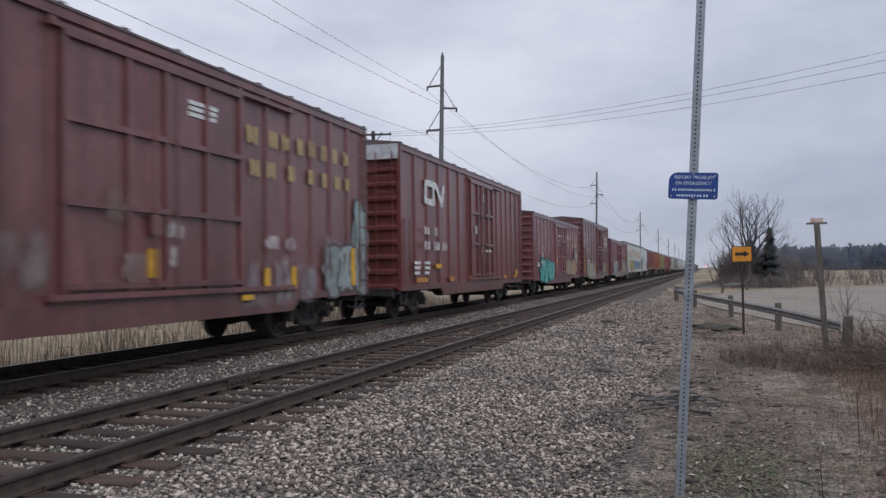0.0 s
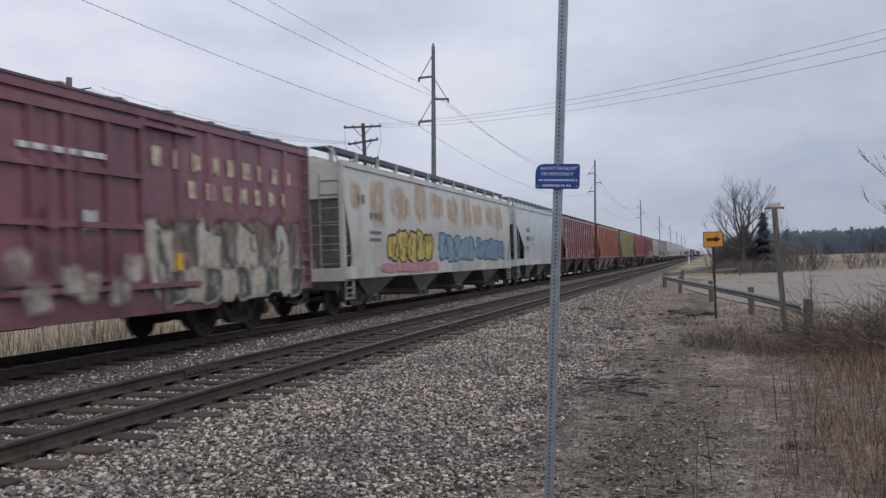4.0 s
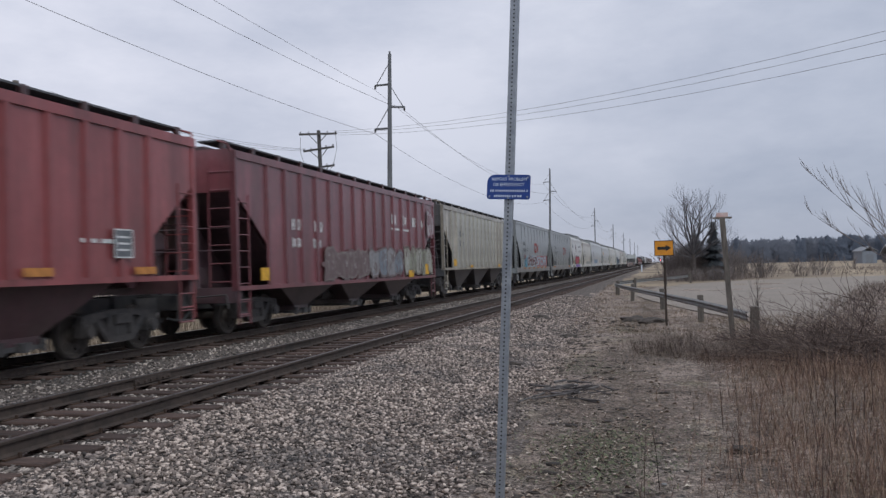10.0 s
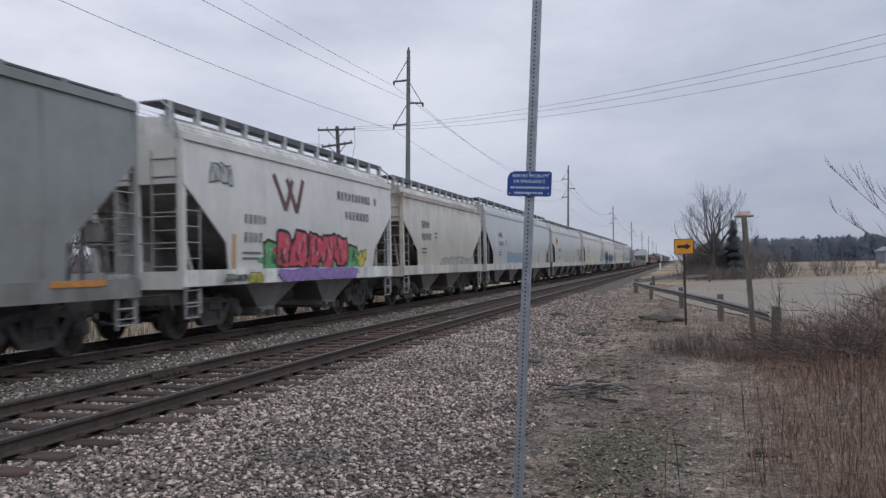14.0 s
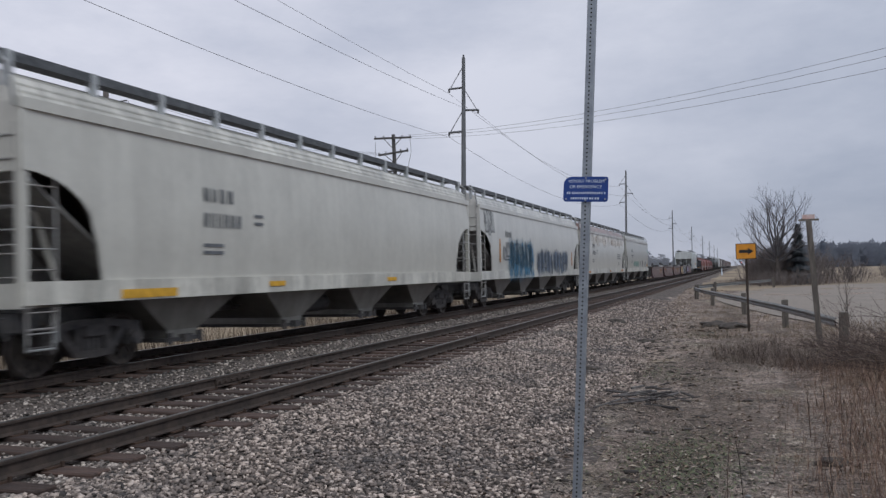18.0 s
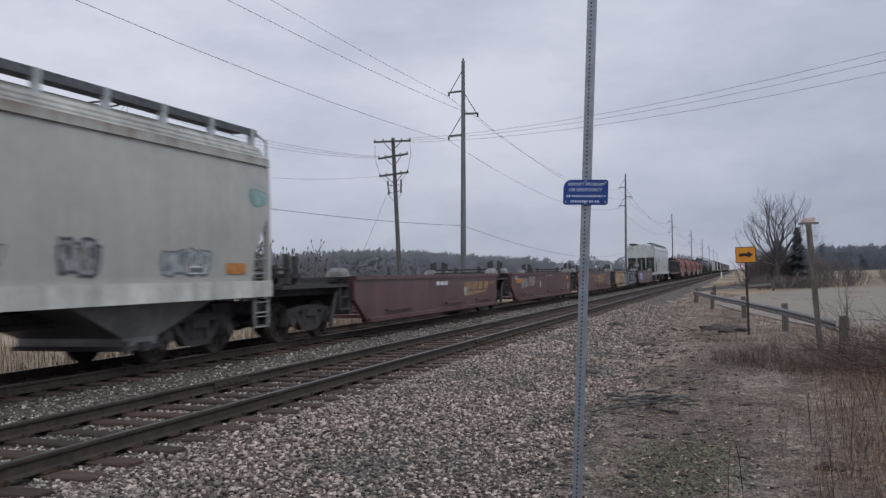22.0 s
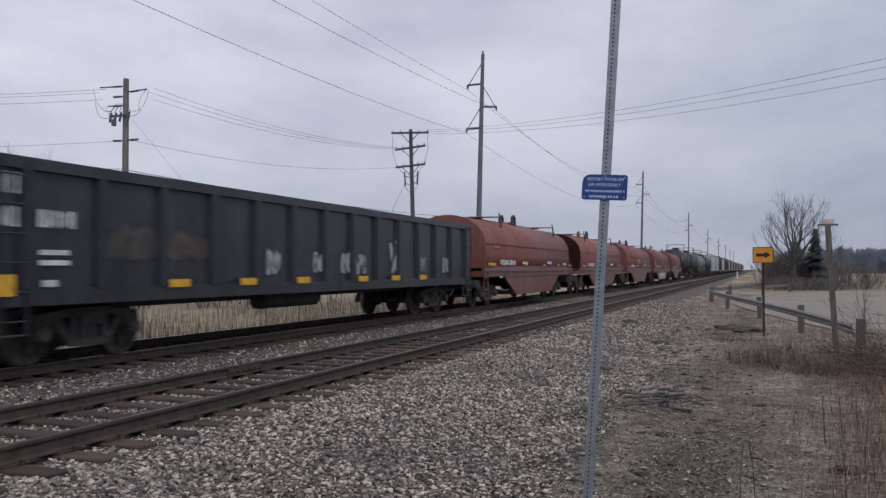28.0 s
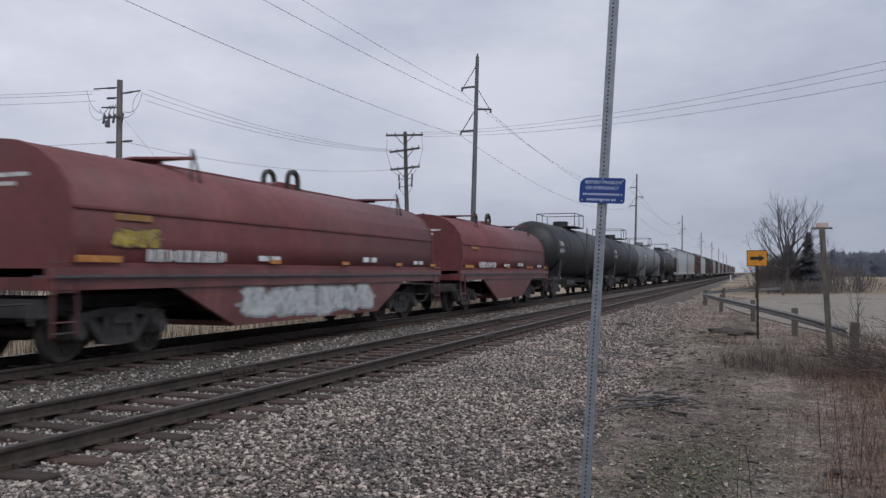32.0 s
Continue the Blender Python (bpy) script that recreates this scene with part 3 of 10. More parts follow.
def truck_mesh():
    """Two cast side frames with a spring nest, joined by a bolster."""
    bm = bmesh.new()
    for s in (-1, 1):
        for e in (-1, 1):
            cuboid(bm, s * 1.0 - 0.09, s * 1.0 + 0.09, e * 0.89 - 0.15, e * 0.89 + 0.15, 0.36, 0.62)
            bar(bm, (s * 1.08, e * 0.89, 0.46), (s * 1.16, e * 0.89, 0.46), 0.12, 12)
            prism(bm, [(e * 1.02, 0.60), (e * 1.02, 0.72), (e * 0.3, 0.80), (0.0, 0.80), (0.0, 0.70), (e * 0.3, 0.70), (e * 0.72, 0.62)], s * 1.0 - 0.08, s * 1.0 + 0.08, "x")
            prism(bm, [(e * 0.72, 0.62), (e * 0.38, 0.24), (0.0, 0.21), (0.0, 0.32), (e * 0.3, 0.34), (e * 0.56, 0.66)], s * 1.0 - 0.08, s * 1.0 + 0.08, "x")
            cuboid(bm, s * 1.0 - 0.08, s * 1.0 + 0.08, e * 0.30 - 0.05, e * 0.30 + 0.05, 0.3, 0.74)
            for k in (-1, 1):
                bar(bm, (s * 1.03, e * 0.1 + k * 0.045, 0.32), (s * 1.03, e * 0.1 + k * 0.045, 0.56), 0.05, 8)
    cuboid(bm, -1.12, 1.12, -0.2, 0.2, 0.55, 0.72)
    bar(bm, (0, 0, 0.7), (0, 0, 0.95), 0.22, 12)
    for s in (-1, 1):
        cuboid(bm, s * 0.62 - 0.06, s * 0.62 + 0.06, -1.05, 1.05, 0.42, 0.5)
    return mesh_of("truck", fixed(bm), M["truck"])


WHEELSET, TRUCK = wheelset_mesh(), truck_mesh()
WHEELS = {-1: [], 1: []}


def add_truck(car, y, scale=1.0):
    truck = fit_part("truck", TRUCK, car, pose(0, y, 0), "dark rusty cast steel truck")
    for e in (-1, 1):
        WHEELS[e].append(fit_part("wheelset", WHEELSET, truck, pose(0, e * 0.89, 0.43), "steel wheels on their axle"))


def coupler_mesh():
    bm = bmesh.new()
    cuboid(bm, -0.09, 0.09, 0.0, 0.5, 0.78, 0.94)
    cuboid(bm, -0.16, 0.16, 0.45, 0.74, 0.72, 1.0)
    bar(bm, (0.22, 0.1, 0.85), (0.3, 0.55, 0.38), 0.025)
    return mesh_of("coupler", fixed(bm), M["truck"])


COUPLER = coupler_mesh()


def running_gear(car, half, inset=1.9):
    for e in (-1, 1):
        add_truck(car, e * (half - inset))
        fit_part("coupler", COUPLER, car, pose(0, e * half, 0, 0, 0, 0 if e > 0 else 180))
    bm = bmesh.new()
    cuboid(bm, -0.28, 0.28, -half, half, 0.72, 0.98)
    bar(bm, (0.55, -half * 0.2, 0.72), (0.55, half * 0.06, 0.72), 0.2, 12)
    bar(bm, (0.4, -half * 0.75, 0.8), (0.4, half * 0.75, 0.8), 0.025)
    cuboid(bm, -0.7, -0.3, half * 0.12, half * 0.2, 0.6, 0.9)
    part("centre_sill", fixed(bm), M["under"], car, "dark centre sill with brake gear")
    for e in (-1, 1):
        gear = bmesh.new()
        cuboid(gear, -0.34, 0.34, *sorted((e * (half - 1.0), e * (half + 0.04))), 0.6, 1.0)
        cuboid(gear, -1.35, 1.35, *sorted((e * (half - 0.3), e * (half - 0.05))), 0.72, 0.98)
        for s in (-1, 1):
            prism(gear, [(e * (half - 0.1), 0.95), (e * (half - 1.0), 0.95), (e * (half - 0.9), 0.66), (e * (half - 0.2), 0.66)], s * 0.8 - 0.04, s * 0.8 + 0.04, "x")
        part("draft_gear", fixed(gear), M["under"], car, "dark draft gear at the car's end")
        hose = bmesh.new()
        pts = [(0.42, e * (half - 0.05), 0.8), (0.46, e * (half + 0.14), 0.58), (0.42, e * (half + 0.34), 0.42), (0.34, e * (half + 0.55), 0.4), (0.25, e * (half + 0.7), 0.46)]
        for a, b in zip(pts, pts[1:]):
            bar(hose, a, b, 0.03, 6)
        part("air_hose", hose, M["black"], car, "black rubber air hose")
        part("uncoupling_lever", rods(((1.3, e * (half + 0.06), 0.92), (0.25, e * (half + 0.12), 0.86)), ((1.3, e * (half + 0.06), 0.92), (1.38, e * (half + 0.1), 0.62)), r=0.018), M["under"], car)
        for s in (-1, 1):
            part("stirrup", rods(((s * 1.5, e * (half - 0.12), 1.0), (s * 1.5, e * (half - 0.12), 0.5)), ((s * 1.5, e * (half - 0.6), 1.0), (s * 1.5, e * (half - 0.6), 0.5)), ((s * 1.5, e * (half - 0.12), 0.5), (s * 1.5, e * (half - 0.6), 0.5)), r=0.018), M["under"], car, "steel corner step")


def ladder(car, y, z0, z1, x, width=0.42, along=True, rungs=None, material=None):
    n = rungs or max(2, round((z1 - z0) / 0.4))
    bm = bmesh.new()
    for k in range(n):
        z = z0 + (z1 - z0) * (k + 0.5) / n
        if along:
            bar(bm, (x, y - width / 2, z), (x, y + width / 2, z), 0.012)
        else:
            bar(bm, (x - width / 2, y, z), (x + width / 2, y, z), 0.014)
    for s in (-1, 1):
        p = (x, y + s * width / 2) if along else (x + s * width / 2, y)
        cuboid(bm, p[0] - 0.012, p[0] + 0.012, p[1] - 0.014, p[1] + 0.014, z0, z1)
    part("ladder", bm, material or M["rung"], car, "steel ladder")


def lettering(car, lines, material, skin, seed=1, label="worn stencilled lettering"):
    """Writing as plain bars in the size of its strokes: y, z, height, how many, width, pitch."""
    rng, bm = random.Random(seed), bmesh.new()
    for y, z, h, n, w, step in lines:
        for k in range(n):
            a = y + k * step
            t, v = 0.26, 0.16
            shapes = ((0, 1, 0, 1),) if h < 0.13 else rng.choice((
                ((0.08, 0.08 + t, 0, 1), (0.58, 0.58 + t, 0, 1)),
                ((0.05, 0.05 + t, 0, 1), (0.4, 0.4 + v, 0.1, 0.9), (0.66, 0.66 + t, 0, 1)),
                ((0.1, 0.1 + t, 0, 1), (0.52, 0.52 + t * 1.2, 0.12, 0.88)),
                ((0.12, 0.12 + t * 1.6, 0, 1), (0.66, 0.66 + v, 0.0, 1.0))))
            for u0, u1, v0, v1 in shapes:
                p = [(a + u0 * w, z + v0 * h), (a + u1 * w, z + v0 * h), (a + u1 * w, z + v1 * h), (a + u0 * w, z + v1 * h)]
                bm.faces.new([bm.verts.new((skin(pz) + 0.006, py, pz)) for py, pz in p])
    tagged(part("lettering", bm, material, car, label), kind="stuff")


def marks(car, spots, material, skin, name="reflector", label=""):
    me = {}
    for y, z, w, h in spots:
        if (w, h) not in me:
            me[w, h] = mesh_of(name, blocks((-0.002, 0.008, -w / 2, w / 2, -h / 2, h / 2)), material)
        fit_part(name, me[w, h], car, pose(skin(z) + 0.004, y, z), label)


def ribbon(bm, a, b, w, mat, level, skin, taper=1.0, bend=0.0, cap=True):
    """A broad sprayed stroke from a to b, (y, z) each, w wide, bowed by bend, with blunt rounded ends."""
    (ay, az), (by, bz) = a, b
    dy, dz = by - ay, bz - az
    l = math.hypot(dy, dz) or 1e-6
    ty, tz = dy / l, dz / l
    left, right = [], []
    n = 7
    for k in range(n + 1):
        u = k / n
        q = (u - 0.5) * 2
        half = 0.5 * w * (1 + (taper - 1) * u) * ((1 - 0.55 * abs(q) ** 9) if cap else 1.0)
        off = bend * (1 - q * q)
        cy, cz = ay + dy * u - tz * off, az + dz * u + ty * off
        left.append((cy - tz * half, cz + ty * half))
        right.append((cy + tz * half, cz - ty * half))
    rows = [[bm.verts.new((skin(z) + level, y, z)) for y, z in side] for side in (left, right)]
    for k in range(n):
        bm.faces.new((rows[0][k], rows[1][k], rows[1][k + 1], rows[0][k + 1])).material_index = mat


def graffiti(car, y0, y1, z0, z1, fill, line, skin, n=6, seed=1, extra=None, under=None, lean=0.12):
    """A sprayed tag: a ragged field of paint, on it fat jagged shapes side by side, each with a dark rim, thin strokes inside and a few pale touches."""
    rng = random.Random(seed)
    w, h = (y1 - y0) / n, z1 - z0
    under = under or tuple(0.35 * a + 0.35 * b + 0.03 for a, b in zip(fill, line))
    bm = bmesh.new()
    cols = 6 * n + 6
    low, high = [], []
    for k in range(cols + 1):
        y = y0 - 0.25 * w + (y1 - y0 + 0.5 * w) * k / cols
        fade = min(1.0, 3.0 * min(k, cols - k) / cols + 0.1)
        a = z0 + h * (0.5 - (0.4 + 0.2 * noise.noise((y * 1.1, seed, 1.0)) + 0.12 * noise.noise((y * 4.0, seed, 2.0))) * fade)
        b = z0 + h * (0.5 + (0.4 + 0.2 * noise.noise((y * 1.1, seed, 5.0)) + 0.12 * noise.noise((y * 4.0, seed, 6.0))) * fade)
        low.append((y, max(a, z0 - 0.06)))
        high.append((y, min(b, z1 + 0.1)))
    lv = [[bm.verts.new((skin(a[1] + (b[1] - a[1]) * q / 4) + 0.004, a[0], a[1] + (b[1] - a[1]) * q / 4)) for a, b in zip(low, high)] for q in range(5)]
    for p, q in zip(lv, lv[1:]):
        for k in range(cols):
            bm.faces.new((p[k], p[k + 1], q[k + 1], q[k]))
    part("paint_cloud", fixed(bm), spray(under), car, "soft cloud of sprayed paint")

    def shape(bm, cy, cz, radii, mat, level, grow, tilt):
        sides = len(radii)
        ring = []
        for k, (ry, rz) in enumerate(radii):
            a = k * math.tau / sides
            c, q = math.cos(a), math.sin(a)
            v = (rz + grow) * math.copysign(abs(q) ** 0.55, q)
            u = (ry + grow) * math.copysign(abs(c) ** 0.55, c)
            ring.append((cy + u + tilt * v, min(max(cz + v, z0 - 0.05), z1 + 0.12)))
        mid = bm.verts.new((skin(cz) + level, cy, cz))
        vs = [bm.verts.new((skin(pz) + level, py, pz)) for py, pz in ring]
        for k in range(sides):
            bm.faces.new((mid, vs[k], vs[(k + 1) % sides])).material_index = mat

    rim = 0.055 * min(1.0, h)
    for k in range(n):
        bm, lift = bmesh.new(), 0.0005 * (k % 3)
        cy, cz = y0 + (k + 0.5) * w, z0 + h * rng.uniform(0.46, 0.54)
        tilt = rng.uniform(-lean, lean) * 1.8
        ph = [rng.uniform(0, 6.28) for _ in range(3)]
        radii = []
        for q in range(26):
            a = q * math.tau / 26
            r = 1 + 0.1 * math.sin(2 * a + ph[0]) + 0.1 * math.sin(3 * a + ph[1]) + (0.16 if rng.uniform(0, 1) < 0.16 else 0.0) - (0.13 if rng.uniform(0, 1) < 0.14 else 0.0)
            radii.append((w * 0.52 * r, h * 0.44 * r))
        shape(bm, cy, cz, radii, 0, 0.008 + lift, rim, tilt)
        shape(bm, cy, cz, radii, 1, 0.0112 + lift, -rim * 0.5, tilt)
        wide = rim * 1.1
        for _ in range(rng.choice((3, 4, 5))):
            a = (cy + rng.uniform(-0.32, 0.32) * w, cz + rng.choice((-1, 1)) * h * rng.uniform(0.28, 0.42))
            b = (a[0] + rng.uniform(-0.22, 0.22) * w, cz + (cz - a[1]) * rng.uniform(-0.3, 0.5))
            ribbon(bm, a, b, wide * rng.uniform(0.8, 1.8), 0, 0.0142 + lift, skin, rng.uniform(0.5, 1.3), rng.uniform(-0.12, 0.12) * w)
        for _ in range(4):
            a = (cy + rng.uniform(-0.35, 0.35) * w, cz + rng.uniform(-0.3, 0.3) * h)
            ribbon(bm, a, (a[0] + rng.uniform(-0.12, 0.12) * w, a[1] + rng.uniform(0.1, 0.28) * h), wide * rng.uniform(0.7, 2.2), 2, 0.0128 + lift, skin, 0.6, rng.uniform(-0.06, 0.06) * w)
        tone = fill if not extra or k % 2 == 0 else extra
        pale = tuple(min(0.7, 0.6 * c + 0.2) for c in tone) if sum(tone) > 0.3 else tuple(0.6 * a + 0.4 * b for a, b in zip(tone, line))
        tagged(part("graffiti", bm, [spray(line), spray(tone), spray(pale)], car, "sprayed graffiti shape"), kind="stuff")


SMUDGE = {}


def smudge(car, y, z, w, h, color, skin, seed=1, amount=0.75, name="rust_patch", label="soft rust-coloured patch"):
    """A thin soft-edged stain on the side sheet."""
    if (color, amount) not in SMUDGE:
        mat, nodes, links, node = shader("soft_stain", 0.85)
        grain = noise_node(nodes, links, 2.6, 8.0, (1, 1, 0.45), 0.75)
        tone = ramp_node(nodes, 0.3, 0.7, tuple(c * 0.8 for c in color), tuple(min(1, c * 1.15) for c in color))
        links.new(grain.outputs["Fac"], tone.inputs["Fac"])
        links.new(tone.outputs["Color"], node.inputs["Base Color"])
        see = ramp_node(nodes, 0.38, 0.6, (0.05,) * 3, (amount,) * 3)
        links.new(grain.outputs["Fac"], see.inputs["Fac"])
        rim = nodes.new("ShaderNodeAttribute")
        rim.attribute_name = "fade"
        spread = nodes.new("ShaderNodeMapRange")
        spread.inputs["From Min"].default_value, spread.inputs["From Max"].default_value = 0.0, 0.75
        links.new(rim.outputs["Fac"], spread.inputs["Value"])
        links.new(mix_node(nodes, links, 1.0, see.outputs["Color"], spread.outputs["Result"], "MULTIPLY"), node.inputs["Alpha"])
        SMUDGE[color, amount] = mat
    bm = bmesh.new()
    fade = bm.verts.layers.float.new("fade")
    mid = bm.verts.new((skin(z) + 0.004, y, z))
    mid[fade] = 1.0
    last = None
    for grow, weight in ((0.45, 1.0), (0.72, 0.7), (0.9, 0.3), (1.05, 0.0)):
        ring = []
        for k in range(28):
            a = k * math.tau / 28
            c, q = math.cos(a), math.sin(a)
            r = grow * (1 + 0.22 * noise.noise((c * 2 + seed, q * 2, seed * 1.7)) + 0.12 * noise.noise((c * 6, q * 6 + seed, 0.0)))
            py, pz = y + 0.5 * w * r * math.copysign(abs(c) ** 0.6, c), z + 0.5 * h * r * math.copysign(abs(q) ** 0.6, q)
            v = bm.verts.new((skin(pz) + 0.004, py, pz))
            v[fade] = weight
            ring.append(v)
        for k in range(28):
            if last:
                bm.faces.new((last[k], ring[k], ring[(k + 1) % 28], last[(k + 1) % 28]))
            else:
                bm.faces.new((mid, ring[k], ring[(k + 1) % 28]))
        last = ring
    tagged(part(name, bm, SMUDGE[color, amount], car, label), kind="stuff")


def emblem_band(car, y0, y1, z0, z1, wide, color, skin, label):
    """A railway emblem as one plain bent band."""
    bm = bmesh.new()
    pts = [(0.42, 0.95), (0.02, 0.95), (0.0, 0.08), (0.44, 0.05), (0.42, 0.95), (0.6, 0.9), (0.9, 0.06), (1.0, 0.92)]
    pts = [(y0 + (y1 - y0) * u, z0 + (z1 - z0) * v) for u, v in pts]
    for k, (a, b) in enumerate(zip(pts, pts[1:])):
        d = (Vector(b) - Vector(a)).normalized() * wide * 0.45
        ribbon(bm, (a[0] - d.x, a[1] - d.y), (b[0] + d.x, b[1] + d.y), wide, 0, 0.006 + 0.0004 * k, skin)
    tagged(part("emblem", bm, color, car, label), kind="stuff")


def shield(car, y0, y1, z0, z1, skin, material):
    """A faded shield drawn in one thin line."""
    bm = bmesh.new()
    pts = [(0.5, 0.0), (0.16, 0.12), (0.0, 0.36), (0.12, 0.6), (0.04, 0.86), (0.24, 0.98), (0.5, 0.9), (0.76, 0.98), (0.96, 0.86), (0.88, 0.6), (1.0, 0.36), (0.84, 0.12), (0.5, 0.0)]
    pts = [(y0 + (y1 - y0) * u, z0 + (z1 - z0) * v) for u, v in pts]
    for k, (a, b) in enumerate(zip(pts, pts[1:])):
        ribbon(bm, a, b, 0.045, 0, 0.006 + 0.0003 * (k % 2), skin, cap=False)
    ribbon(bm, pts[3], pts[9], 0.04, 0, 0.0068, skin, cap=False)
    tagged(part("emblem", bm, material, car, "faded shield emblem in a thin pale line"), kind="stuff")


def brush_word(car, words, y0, y1, z0, z1, fill, line, skin, under=None, shear=0.12, fat=0.07, wave=0.05, seed=1):
    """Sprayed letters that can be read: a fat rim, the fill above it, both stretched and swayed by hand."""
    if under:
        bm = bmesh.new()
        cols = 48
        edge = [[], []]
        for k in range(cols + 1):
            y = y0 - 0.3 + (y1 - y0 + 0.6) * k / cols
            edge[0].append((y, z0 + 0.12 * noise.noise((y * 1.3, seed, 1.0)) + 0.05 * noise.noise((y * 5, seed, 3.0))))
            edge[1].append((y, z1 + 0.12 * noise.noise((y * 1.3, seed, 7.0)) + 0.05 * noise.noise((y * 5, seed, 9.0))))
        lv = [[bm.verts.new((skin(a[1] + (b[1] - a[1]) * q / 4) + 0.004, a[0], a[1] + (b[1] - a[1]) * q / 4)) for a, b in zip(*edge)] for q in range(5)]
        for p, q in zip(lv, lv[1:]):
            for k in range(cols):
                bm.faces.new((p[k], p[k + 1], q[k + 1], q[k]))
        part("paint_cloud", fixed(bm), spray(under), car, "field of sprayed paint behind the letters")
    rng = random.Random(seed)
    n = len(words)
    w = (y1 - y0) / n
    for k, letter in enumerate(words):
        if letter == " ":
            continue
        bm = bmesh.new()
        rise, tip, drop = rng.uniform(0.92, 1.08), rng.uniform(-0.08, 0.08), rng.uniform(-0.04, 0.04)
        for mat, offset, level in ((0, fat * 1.9, 0.008), (1, fat * 0.75, 0.012)):
            cu = bpy.data.curves.new("letter", "FONT")
            cu.body, cu.size, cu.resolution_u, cu.offset = letter, 1.0, 3, offset
            ob = bpy.data.objects.new("letter", cu)
            me = ob.to_mesh()
            vs = [v.co.copy() for v in me.vertices]
            fs = [tuple(p.vertices) for p in me.polygons]
            ob.to_mesh_clear()
            bpy.data.objects.remove(ob)
            bpy.data.curves.remove(cu)
            if mat == 0:
                x0, x1 = min(v.x for v in vs) + fat, max(v.x for v in vs) - fat
                b0, b1 = min(v.y for v in vs) + fat * 0.6, max(v.y for v in vs) - fat * 0.6
            made = []
            for v in vs:
                u, q = (v.x - x0) / (x1 - x0), (v.y - b0) / (b1 - b0)
                y = y0 + (k + 0.5 + (u - 0.5) * 1.14) * w + (shear + tip) * (q - 0.5) * (z1 - z0)
                z = z0 + (z1 - z0) * (0.06 + 0.86 * q * rise + drop + wave * math.sin(y * 2.3 + seed))
                made.append(bm.verts.new((skin(z) + level + 0.0006 * (k % 2), y, z)))
            for f in fs:
                bm.faces.new([made[i] for i in f]).material_index = mat
        part("graffiti", bm, [spray(line), spray(fill)], car, "sprayed graffiti letter")


def car_at(name, label, category, front, rear):
    car = thing(name, label, category, "cars of the train")
    CARS.append((car, (front + rear) / 2))
    return car, (rear - front) / 2


CARS = []


